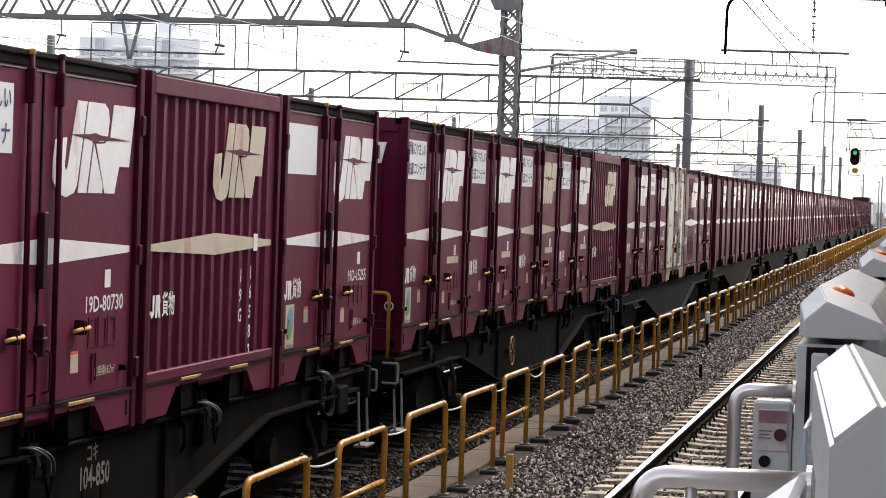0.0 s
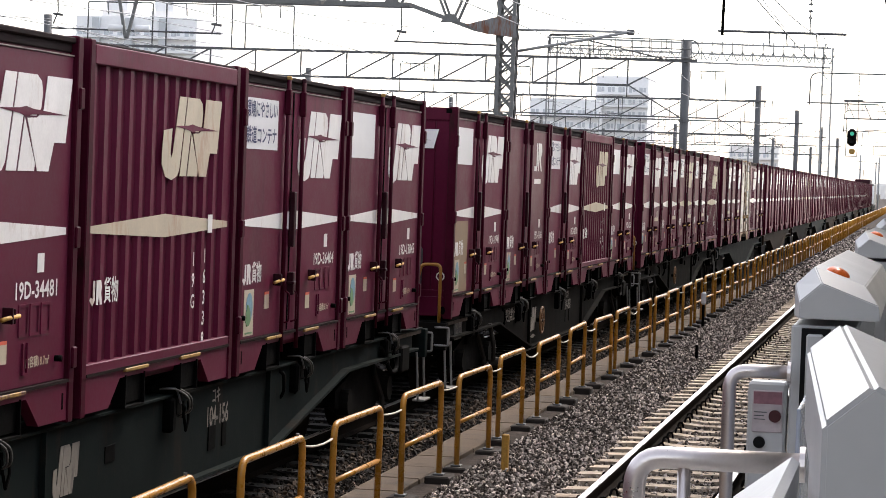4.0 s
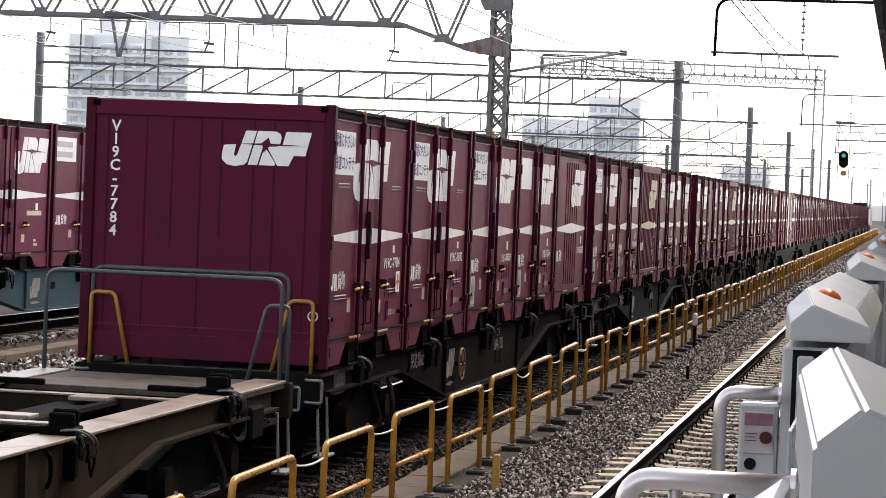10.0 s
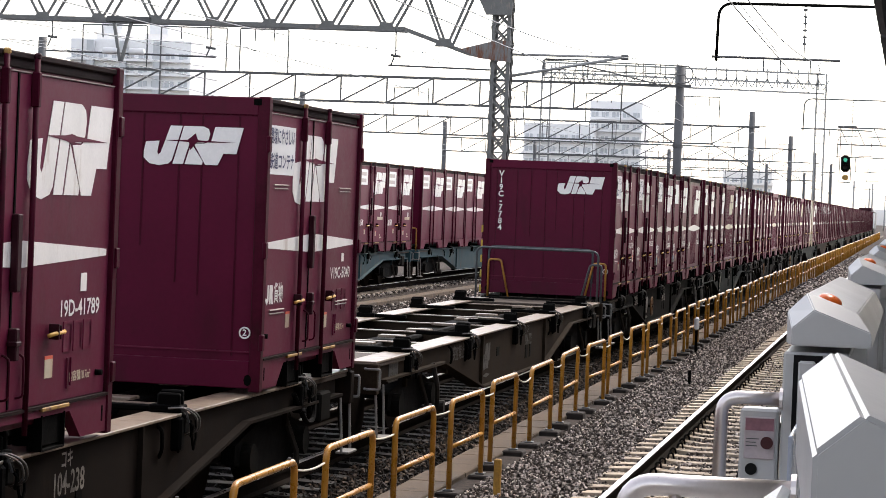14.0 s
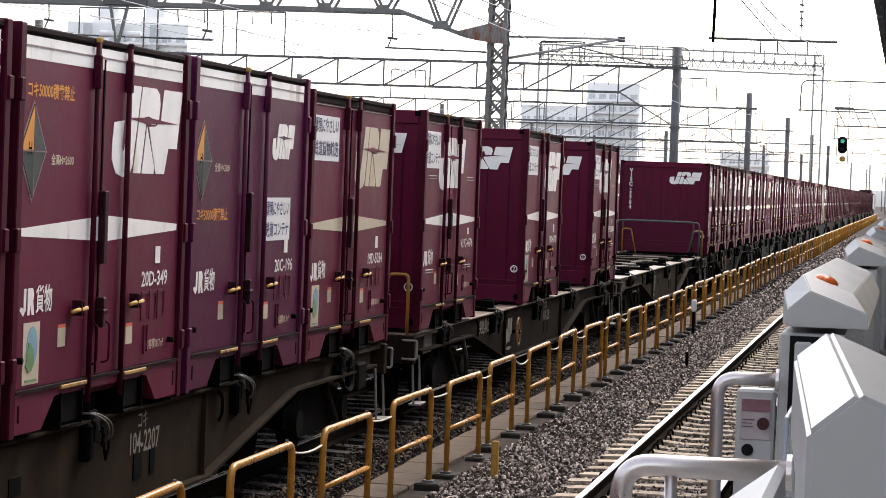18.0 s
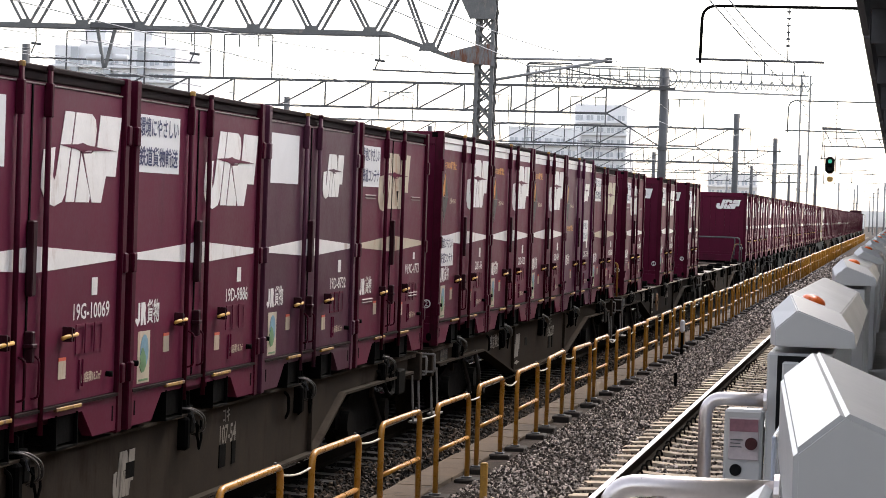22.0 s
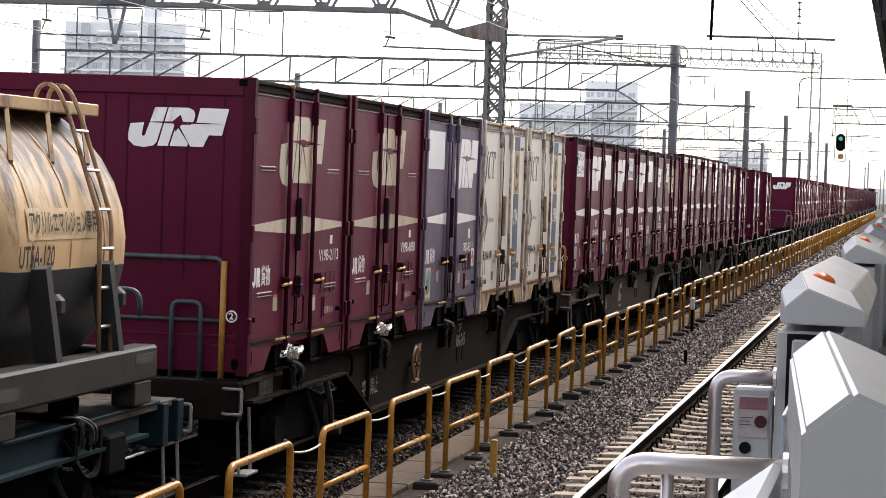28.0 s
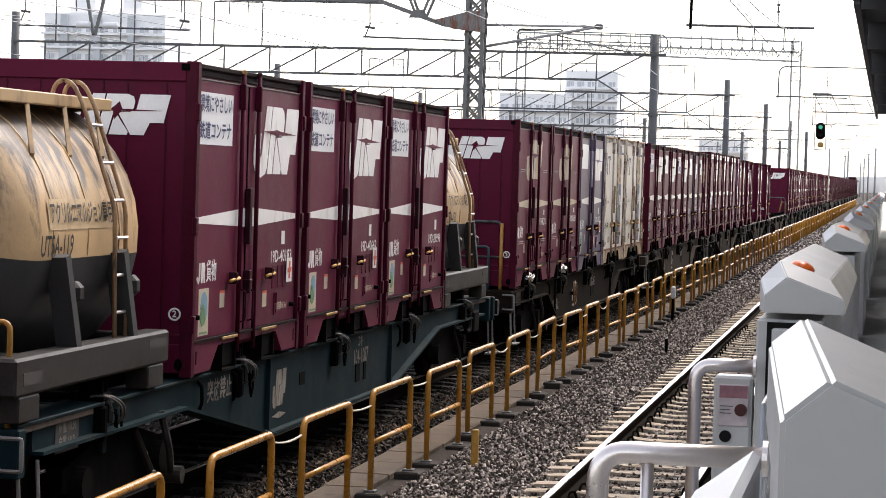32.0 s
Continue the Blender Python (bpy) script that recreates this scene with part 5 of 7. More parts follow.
        letter("lettering", "19A", 0.30, WHITE, c, Matrix.Translation((mx + 0.004, 2.92 - HY, 1.22)) @ SIDE, 0.8)
        put("card_frame", "cream_label", lambda: (lambda m: [m.box(mx, mx + 0.004, a - HY, b - HY, p, q) for a, b, p, q in ((0.15, 0.46, 0.50, 0.51), (0.15, 0.46, 0.69, 0.70), (0.15, 0.16, 0.50, 0.70), (0.30, 0.31, 0.50, 0.70), (0.45, 0.46, 0.50, 0.70))] and m)(MB()), DIAMG, c, "thin grey card frame")
        put("date_bars", "cream_date", lambda: (lambda m: [m.box(mx, mx + 0.003, 0.14 + k * 0.07 - HY, 0.19 + k * 0.07 - HY, 0.37, 0.43) for k in range(7)] and m)(MB()), DIAMG, c)
        for u in (0.98, 2.42):
            put("inspection_card", "cream_card%.2f" % u, lambda: flat(rect(u, u + 0.14, 0.40, 0.52), mx), RUST, c, "faded red-brown card")
        put("centre_bar", "cream_bar", lambda: MB().cbox(HX - 0.03, HX + 0.012, -0.10, -0.03, 0.98, 1.52, 0.008), TANR, c, "tan upright bar beside the door gap")
        put("rust_streak", "cream_rust", lambda: flat([(0.12, 0.30), (0.30, 0.30), (0.18, 0.7), (0.12, 0.9)], mx).prism([(3.52 - HY, 0.30), (3.58 - HY, 0.30), (3.58 - HY, 1.3), (3.55 - HY, 0.7)], 0, mx, mx + 0.002), RUST, c, "rust stain")
        if number:
            letter("number", number, 0.16, GREYFR, c, Matrix.Translation((mx + 0.004, 0.56 - HY, 0.74)) @ SIDE, 1.05)
        return c
    eu, ev, ew, eh = {"big": (1.01, 1.615, 1.72, 0.61) if "vent" in extras else (1.93, 1.61, 1.66, 0.61), "right": (1.72, 1.60, 1.55, 0.60), "small": (2.25, 1.72, 0.9, 0.42), "none": (0, 0, 0, 0), "emblem2": (0, 0, 0, 0)}[mark]
    if kind == "20":
        put("top_band", "top_band", lambda: flat(rect(0.12, 3.58, 2.29, 2.43), mx - 0.03, 0.033), WHITE, c, "white band along the top")
        eu, ev, ew, eh = (1.93, 1.61, 1.66, 0.61) if mark == "big" else (2.5, 1.78, 0.78, 0.3)
        put("diamond_edge", "hz_edge", lambda: flat([(0.08, 1.735), (0.34, 1.42), (0.60, 1.735), (0.34, 2.05)], mx), VENTP, c, "pale outline of the diamond mark")
        put("diamond_field", "hz_field", lambda: flat([(0.105, 1.735), (0.34, 1.45), (0.575, 1.735), (0.34, 2.02)], mx + 0.004), DIAMT, c, "dark green-grey diamond mark")
        put("diamond_quarter", "hz_top", lambda: flat([(0.11, 1.74), (0.335, 1.74), (0.335, 2.01)], mx + 0.008), ORANGEINK, c, "yellow quarter of the diamond")
        put("diamond_line", "hz_line", lambda: flat(rect(0.105, 0.575, 1.73, 1.738), mx + 0.012).prism([(0.336 - HY, 1.45), (0.343 - HY, 1.45), (0.343 - HY, 2.02), (0.336 - HY, 2.02)], 0, mx + 0.012, mx + 0.014), VENTP, c)
        letter("diamond_letter", "H", 0.11, BLACK, c, Matrix.Translation((mx + 0.014, 0.265 - HY, 1.80)) @ SIDE, 0.9)
        letter("height_note", "全高H=2600", 0.075, FADED, c, Matrix.Translation((mx + 0.004, 0.91 - HY, 1.735)) @ SIDE, 1.1)
        letter("orange_writing", "コキ50000積載禁止", 0.105, ORANGEINK, c, Matrix.Translation((mx + 0.004, 0.66 - HY, 2.165 if mark == "big" else 1.36)) @ SIDE, 1.02)
    if mark == "emblem2":
        put("emblem", "emblem2", lambda: flat([(2.65, 2.2), (2.75, 2.2), (2.75, 1.88), (2.67, 1.8), (2.45, 1.8), (2.45, 1.87), (2.65, 1.87)], mx).prism([(2.81 - HY, 1.8), (2.89 - HY, 1.8), (2.89 - HY, 1.98), (3.09 - HY, 1.8), (3.17 - HY, 1.8), (3.05 - HY, 1.98), (3.17 - HY, 2.08), (3.11 - HY, 2.2), (2.81 - HY, 2.2)], 0, mx, mx + 0.003), WHITE, c, "white company emblem")
        put("emblem_line", "emblem2b", lambda: flat(rect(2.5, 3.1, 1.62, 1.69), mx), WHITE, c)
    elif ew:
        put("emblem", "emblem/%s%s%s%.1f" % (mark, kind, ik, eu), lambda: emblem_side(eu, ev, ew, eh, mx + 0.001), ink, c, "white slanted company emblem")
        put("emblem_star", "star/%s%s%s%.1f" % (mark, kind, pk, eu), lambda: emblem_star(eu, ev, ew, eh, mx + 0.001), body, c)
    if mark != "emblem2" and not (kind == "20" and mark == "small"):
        put("stripe", "stripe/" + ik + ("c" if kind == "C5" else ""), lambda: flat([(0.14, 1.22), (1.86, 1.165), (3.55, 1.22), (3.55, 1.265), (1.86, 1.335), (0.14, 1.265)], mx), ink, c, "long white lozenge stripe")
    if sign in ("text", "text2"):
        su = 1.06 if "vent" in extras else 1.2
        sm = (0.12 + su) / 2 - HY
        s = put("sign", "sign%.1f" % su, lambda: flat(rect(0.12, su, 1.85, 2.27), mx), SIGNW, c, "white sign with blue lettering")
        if near:
            letter("sign_line", "環境にやさしい", 0.15, BLUEINK, s, Matrix.Translation((mx + 0.006, sm, 2.17)) @ SIDE, 0.84 if su < 1.1 else 0.96)
            letter("sign_line", "鉄道コンテナ" if sign == "text" else "鉄道貨物輸送", 0.15, BLUEINK, s, Matrix.Translation((mx + 0.006, sm, 1.955)) @ SIDE, 0.96 if su < 1.1 else 1.1)
        else:
            put("sign_line", "sign_bars", lambda: flat(rect(0.17, 1.0, 2.1, 2.2), mx + 0.003).prism([(0.17 - HY, 1.92), (1.0 - HY, 1.92), (1.0 - HY, 2.02), (0.17 - HY, 2.02)], 0, mx + 0.003, mx + 0.005), PINK, s)
    elif sign == "blank":
        put("blank_panel", "blank_panel", lambda: flat(rect(0.14, 1.24, 1.83, 2.27), mx), SIGNW, c, "plain white panel")
    if kind == "G":
        for ln, uu in (("19G", 2.62), (number, 2.92)):
            for i, ch in enumerate(ln):
                letter("number", ch, 0.15, WHITE, c, Matrix.Translation((HX - 0.024, uu - HY, 0.98 - i * 0.16 + (0.0 if ln == "19G" else 0.02))) @ SIDE)
    elif number:
        letter("number", number, 0.15, WHITE, c, Matrix.Translation((mx + 0.004, 3.03 - HY, 0.95 if "vent" in extras else 0.88)) @ SIDE, 1.2)
    elif kind != "C5" and not far:
        put("number_bar", "number_bar", lambda: flat(rect(2.62, 3.34, 0.9, 0.98), mx), FADED, c)
    far or put("small_label", "small_label" + kind[:1] + ("v" if "vent" in extras else ""), lambda: flat(rect(3.06, 3.16, 1.06, 1.14) if "vent" in extras else rect(3.03, 3.15, 0.99, 1.11) if kind != "G" else rect(2.98, 3.1, 1.18, 1.32), mx + 0.002), WHITE, c)
    if not far:
        put("owner_mark", "owner_bars", lambda: flat([(0.20, 0.77), (0.26, 0.73), (0.31, 0.77), (0.31, 0.90), (0.27, 0.90), (0.27, 0.78), (0.22, 0.79)], mx), WHITE, c)
        put("owner_mark", "owner_bars2", lambda: flat([(0.34, 0.735), (0.38, 0.735), (0.39, 0.80), (0.42, 0.735), (0.465, 0.735), (0.44, 0.82), (0.455, 0.86), (0.43, 0.90), (0.34, 0.90)], mx), WHITE, c)
        letter("owner_word", "貨物", 0.185, WHITE, c, Matrix.Translation((mx + 0.004, 0.64 - HY, 0.815)) @ SIDE, 0.85)
    if kind not in ("G", "C5") and not far:
        if "tree" in extras:
            t = put("eco_sticker", "eco_sticker", lambda: flat(rect(0.28, 0.58, 0.31, 0.69), mx), FADED, c, "pale sticker with a tree picture")
            put("tree_print", "tree_print", lambda: flat([(0.40 + 0.07 * math.cos(a * math.pi / 8) * (1 + 0.25 * math.sin(3 * a)), 0.47 + 0.09 * math.sin(a * math.pi / 8) * (1 + 0.15 * math.cos(5 * a))) for a in range(16)], mx + 0.006).prism([(0.32 - HY, 0.325), (0.54 - HY, 0.325), (0.54 - HY, 0.34), (0.32 - HY, 0.34)], 0, mx + 0.004, mx + 0.006), GREENINK, t)
            put("sky_print", "sky_print", lambda: flat([(0.44 + 0.10 * math.cos(a * math.pi / 8), 0.54 + 0.125 * math.sin(a * math.pi / 8)) for a in range(16)], mx + 0.003), SKYINK, t)
        for u, v in ((1.0, 0.60), (2.45, 0.54)):
            s = put("care_label", "care%.1f" % u, lambda: flat(rect(u - 0.07, u + 0.08, v - 0.09, v + 0.03), mx), FADED, c, "pale label with a red heading")
            put("care_band", "careb%.1f" % u, lambda: flat(rect(u - 0.07, u + 0.08, v + 0.03, v + 0.052), mx), REDINK, s)
        for i, u in enumerate((2.72, 2.92, 3.12) if near else ()):
            put("card_holder", "card%d" % i, lambda: holder(u, mx), body, c)
        if near:
            letter("capacity_mark", "内容積18.7m³", 0.075, FADED, c, Matrix.Translation((mx + 0.004, 3.08 - HY, 0.43)) @ SIDE, 1.0)
        else:
            put("capacity_mark", "capacity", lambda: flat(rect(2.98, 3.10, 0.455, 0.495), mx).prism([(2.98 - HY, 0.385), (3.18 - HY, 0.385), (3.18 - HY, 0.43), (2.98 - HY, 0.43)], 0, mx, mx + 0.003), FADED, c)
        near and put("card_holder", "card_low", lambda: MB().box(mx, mx + 0.012, 2.80 - HY, 2.815 - HY, 0.36, 0.56).box(mx, mx + 0.012, 2.875 - HY, 2.89 - HY, 0.36, 0.56).box(mx, mx + 0.012, 2.815 - HY, 2.875 - HY, 0.36, 0.375), body, c)
        for u, v in ((0.16, 0.47), (3.42, 0.43)) if near else ():
            put("buffer", "buffer%.1f" % u, lambda: MB().tube([(mx, u - HY, v), (mx + 0.045, u - HY, v)], 0.021, 10), BLACK, c, "black rubber buffer", smooth=True)
        for u in (0.17, CL - 0.2) if near else ():
            put("rail_slot", "rail_slot%.1f" % u, lambda: MB().cbox(HX - 0.02, HX - 0.0095, u - HY, u + 0.035 - HY, 0.09, 0.2, 0.004), BLACK, c)
        if "cross" in extras:
            s = put("cross_label", "cross_label", lambda: flat(rect(3.22, 3.42, 0.64, 0.86), mx + 0.013), WHITE, c, "white label with a red cross")
            put("cross_mark", "cross_mark", lambda: flat(rect(3.25, 3.39, 0.73, 0.77), mx + 0.017).prism([(3.295 - HY, 0.67), (3.345 - HY, 0.67), (3.345 - HY, 0.83), (3.295 - HY, 0.83)], 0, mx + 0.0175, mx + 0.02), REDINK, s)
        if "vent" in extras:
            for u in (0.35, 2.85):
                for v in (1.76, 0.68):
                    put("vent_slit", "vent%.1f%.1f" % (u, v), lambda: MB().prism([(mx - 0.002, v), (mx + 0.012, v - 0.004), (mx + 0.012, v + 0.002), (mx - 0.002, v + 0.01)], 1, u - HY, u + 0.5 - HY).prism([(mx - 0.002, v - 0.03), (mx + 0.01, v - 0.033), (mx + 0.01, v - 0.028), (mx - 0.002, v - 0.022)], 1, u - HY, u + 0.5 - HY), VENTP, c, "pressed vent slit with worn pale edge")
        if "poster" in extras:
            u, v = (0.2, 0.92) if mark == "big" else (2.35, 1.10)
            s = put("poster", "poster%.1f" % u, lambda: flat(rect(u - 0.06, u + 0.84, v, v + 0.36), mx + 0.004), SIGNW, c, "white sign with blue lettering")
            letter("sign_line", "環境にやさしい", 0.13, BLUEINK, s, Matrix.Translation((mx + 0.010, u + 0.39 - HY, v + 0.26)) @ SIDE, 0.9)
            letter("sign_line", "鉄道コンテナ", 0.13, BLUEINK, s, Matrix.Translation((mx + 0.010, u + 0.39 - HY, v + 0.085)) @ SIDE, 1.04)
        if "placard" in extras:
            s = put("placard", "placard", lambda: flat(rect(1.90, 2.10, 1.66, 1.87), mx + 0.006), FADED, c, "framed cream placard")
            put("placard_print", "placard_print", lambda: flat([(1.95, 1.82), (2.05, 1.82), (2.0, 1.70)], mx + 0.010), BLACK, s)
        if "tan" in extras:
            put("patch", "tan_patch", lambda: flat(rect(0.12, 1.1, 0.3, 1.15), mx - 0.0025), mat_tan, c, "tan repainted patch")
    # taller series
    if kind == "20":
        for ch in c.children:
            if ch.name.startswith(("number", "owner_word")):
                ch.location.z *= 1.03
            else:
                ch.scale.z = 1.03
    # end wall markings
    mbx = MB()
    for s in emblem(0.13, 1.90, 0.87, 0.33):
        mbx.prism([(a, b) for a, b in s], 1, -HY + 0.016, -HY + 0.021)
    (far or not ends) or put("end_emblem", "end_emblem", lambda: mbx, WHITE, c, "white slanted company emblem")
    (far or not ends) or put("end_star", "end_star", lambda: MB().prism([(0.13 + a * 0.87, 1.90 + b * 0.33) for a, b in STAR4], 1, -HY + 0.012, -HY + 0.0155), BURG_END, c)
    (far or not ends) or letter("ring_digit", "2", 0.075, WHITE, c, Matrix.Translation((1.08, -HY - 0.003, 0.5)) @ END)
    (far or not ends) or put("end_ring", "end_ring", lambda: MB().tube([(1.08 + 0.045 * math.cos(a * math.pi / 8), -HY + 0.0, 0.5 + 0.045 * math.sin(a * math.pi / 8)) for a in range(17)], 0.008, 5), WHITE, c)
    if "endno" in extras:
        for i, ch in enumerate("V19C-7784"):
            letter("end_number", ch, 0.15, WHITE, c, Matrix.Translation((-0.92, -HY + 0.012, 2.23 - i * 0.125)) @ END)
    return c


DECKD = mat("grimy_deck_steel", (0.07, 0.055, 0.044), 0.7, 0, 0.35, 5, 60, 0.2, (0.03, 0.02, 0.014), 0.5, spec=0.15)
TEALFR2 = mat("teal_siding_wagon_paint", (0.022, 0.052, 0.062), 0.6, 0, 0.3, 3, 40, 0.1, (0.05, 0.045, 0.04), 0.35, spec=0.15)
WORNYEL = mat("worn_yellow_lip", (0.34, 0.19, 0.04), 0.6, 0, 0.3, 9, 60, 0.15, (0.09, 0.03, 0.025), 0.62)
HOOPY = mat("worn_orange_yellow_paint", (0.36, 0.165, 0.025), 0.45, 0, 0.25, 9, 60, 0.1, (0.16, 0.07, 0.03), 0.35)
HANDLEY = mat("yellow_handle_paint", (0.50, 0.28, 0.05), 0.45, 0, 0.2, 15, 60, 0.1, (0.2, 0.11, 0.05), 0.25)
VENTP = mat("worn_vent_edge", (0.22, 0.16, 0.155), 0.5, 0, 0.3, 6, 60, 0.1, (0.09, 0.02, 0.03), 0.45)
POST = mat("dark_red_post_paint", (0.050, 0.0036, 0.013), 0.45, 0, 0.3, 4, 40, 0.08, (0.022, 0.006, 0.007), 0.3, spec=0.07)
RUSTY = mat("rusty_brown_paint", (0.17, 0.075, 0.022), 0.7, 0, 0.35, 9, 60, 0.2, (0.05, 0.025, 0.015), 0.4)
PALENO = mat("dirty_white_lettering", (0.23, 0.205, 0.175), 0.6, 0, 0.3, 5, 50, 0.03, (0.07, 0.06, 0.05), 0.5)
DIMNO = mat("worn_off_lettering", (0.035, 0.030, 0.026), 0.7, 0, 0.3, 5, 50, 0.03)
WORNST = mat("worn_pale_steel", (0.20, 0.19, 0.175), 0.5, 0.2, 0.3, 9, 60, 0.1)
DIAMT = mat("green_grey_print", (0.022, 0.030, 0.030), 0.5, 0, 0.2, 9, 50, 0)
CABLE = mat("greyish_cable", (0.10, 0.095, 0.09), 0.4, 0.3, 0.3, 9, 60, 0)
DIAMG = mat("grey_print", (0.085, 0.085, 0.082), 0.5, 0, 0.2, 9, 50, 0)
TANP = mat("tan_print", (0.42, 0.27, 0.13), 0.5, 0, 0.2, 9, 50, 0.02)
mat_tan = mat("tan_primer", (0.26, 0.18, 0.11), 0.6, 0, 0.2, 3, 40, 0.05)


RAILB = mat("dark_blue_grey_pipe", (0.060, 0.068, 0.074), 0.4, 0, 0.3, 9, 60, 0.1, (0.02, 0.015, 0.012), 0.3, spec=0.3)
UNDERST = mat("grimy_brake_steel", (0.026, 0.023, 0.02), 0.6, 0, 0.4, 9, 60, 0.2, spec=0.15)
BEAMG = mat("grimy_grey_beam", (0.024, 0.022, 0.020), 0.5, 0, 0.4, 5, 40, 0.15, (0.022, 0.014, 0.010), 0.55, spec=0.22)


def tank_container(number):
    t = thing("tank_container", "tan tank container with dark lower half, stained and streaked", "tank container", "tanks on the train")
    n, R0 = 36, 1.06
    prof = [(y * 0.86, r) for y, r in [(-1.80, 0.0), (-1.79, 0.30), (-1.74, 0.62), (-1.64, 0.86), (-1.50, 0.99), (-1.32, 1.05), (-1.1, 1.06), (1.1, 1.06), (1.32, 1.05), (1.50, 0.99), (1.64, 0.86), (1.74, 0.62), (1.79, 0.30), (1.80, 0.0)]]
    up, lo = MB(), MB()
    zc = 1.15
    for (mb, a0, a1) in ((up, -0.13, math.pi + 0.13), (lo, math.pi + 0.13, 2 * math.pi - 0.13)):
        m = n // 2
        for i, (y, r) in enumerate(prof):
            for k in range(m + 1):
                a = a0 + (a1 - a0) * k / m
                mb.v.append((r * math.cos(a), y, zc + r * math.sin(a)))
        for i in range(len(prof) - 1):
            for k in range(m):
                p = i * (m + 1) + k
                mb.f.append((p, p + 1, p + m + 2, p + m + 1))
    part("barrel", up, TANKS, t, "tan upper shell with brown streaks", True)
    part("belly", lo, TANKD, t, "dark grey lower shell", True)
    for sy in (-1, 1):
        for sx in (-1, 1):
            part("saddle_leg", MB().bar((sx * 1.13, sy * 0.66, 0.36), (sx * 1.08, sy * 0.66 - 0.16, 1.04), 0.10, 0.15), TANKD, t, "dark grey saddle leg")
    for sx in (-1, 1):
        part("side_beam", MB().cbox(sx * 1.12 - 0.10, sx * 1.12 + 0.10, -2.0, 1.46, 0.17, 0.42, 0.02), BEAMG, t, "grimy grey steel side beam")
        part("beam_writing", MB().box(sx * 1.22, sx * 1.223, -1.86, -1.5, 0.24, 0.32).box(sx * 1.22, sx * 1.223, 0.92, 1.36, 0.30, 0.37), DIMNO, t, "worn unreadable stencil")
        for y in (-1.7, 1.16):
            part("beam_block", MB().cbox(sx * 1.12 - 0.09, sx * 1.12 + 0.09, y - 0.2, y + 0.2, 0.0, 0.17, 0.01), BEAMG, t)
    for y in (-1.3, 1.3):
        part("cross_beam", MB().cbox(-1.1, 1.1, y - 0.1, y + 0.1, 0.2, 0.4, 0.01), BEAMG, t)
    for y in (-0.86, -0.1, 0.62):
        part("weld_seam", MB().tube([(1.061 * math.cos(a), y, zc + 1.061 * math.sin(a)) for a in [-0.12 + k * 0.135 for k in range(25)]], 0.006, 5), TANKC, t)
    wp = MB()
    for k in range(5):
        a = 0.06 + k * 0.05
        wp.v += [(1.064 * math.cos(a), -0.95, zc + 1.064 * math.sin(a)), (1.064 * math.cos(a), 0.48, zc + 1.064 * math.sin(a))]
    wp.f += [(2 * k, 2 * k + 1, 2 * k + 3, 2 * k + 2) for k in range(4)]
    part("writing_panel", wp, TANKP, t, "pale painted panel behind the writing")
    for y in (-1.1, -0.35, 0.4, 1.1):
        part("walkway_bracket", MB().bar((0.30, y, 2.04), (0.74, y, 2.10), 0.035), RUSTY, t)
    for sx in (-1, 1):
        for sy in (-1, 1):
            part("lifting_eye", MB().cbox(sx * 1.12 - 0.04, sx * 1.12 + 0.06, sy * 0.66 + 0.0, sy * 0.66 + 0.16, 0.70, 0.86, 0.04), BEAMG, t)
    part("walkway", MB().cbox(-0.5, 0.75, -1.25, 1.25, 2.10, 2.13, 0.005), TANKC, t, "rusty top walkway")
    part("walkway_edge", MB().cbox(0.72, 0.78, -1.25, 1.25, 2.07, 2.16, 0.008), TANKC, t)
    part("manhole", MB().disc((0, -0.2, 2.2), 0.3, 2, 0.3, 24), CREAM, t, "white manhole lid")
    for y in (-0.6, 0.2, 0.95):
        part("walkway_stay", MB().bar((0.75, y, 2.1), (0.90, y - 0.28, 1.72), 0.03), TANKC, t)
    for y in (0.31, 0.57):
        part("ladder_rail", MB().tube(bend([(0.62, y, 2.13), (0.65, y, 2.27), (0.77, y, 2.27), (0.86, y, 2.10), (1.12, y, 1.35), (1.14, y, 0.4)], 0.08, 4), 0.017, 8), LADDER, t, "worn tan ladder rail", True)
    for i in range(6):
        z = 0.6 + i * 0.27
        x = 1.135 if z < 1.35 else 1.12 - (z - 1.35) * 0.33
        part("rung", MB().tube([(x, 0.31, z), (x, 0.57, z)], 0.014, 6), STEEL, t)
    letter("writing", "アクリルエマルジョン専用", 0.17, BROWNINK, t, Matrix.Translation((1.061, -0.25, 1.318)) @ Matrix.Rotation(radians(-9), 4, "Y") @ SIDE, 0.68)
    letter("number", number, 0.2, BROWNINK, t, Matrix.Translation((1.069, -0.80, 1.10)) @ Matrix.Rotation(radians(3), 4, "Y") @ SIDE, 0.8)
    return t


RAILT = mat("blue_grey_rail_paint", (0.030, 0.055, 0.068), 0.45, 0, 0.3, 9, 60, 0.1)
FOIL = mat("silver_foil", (0.78, 0.78, 0.78), 0.22, 0.95, 0.1, 30, 90, 0.3)


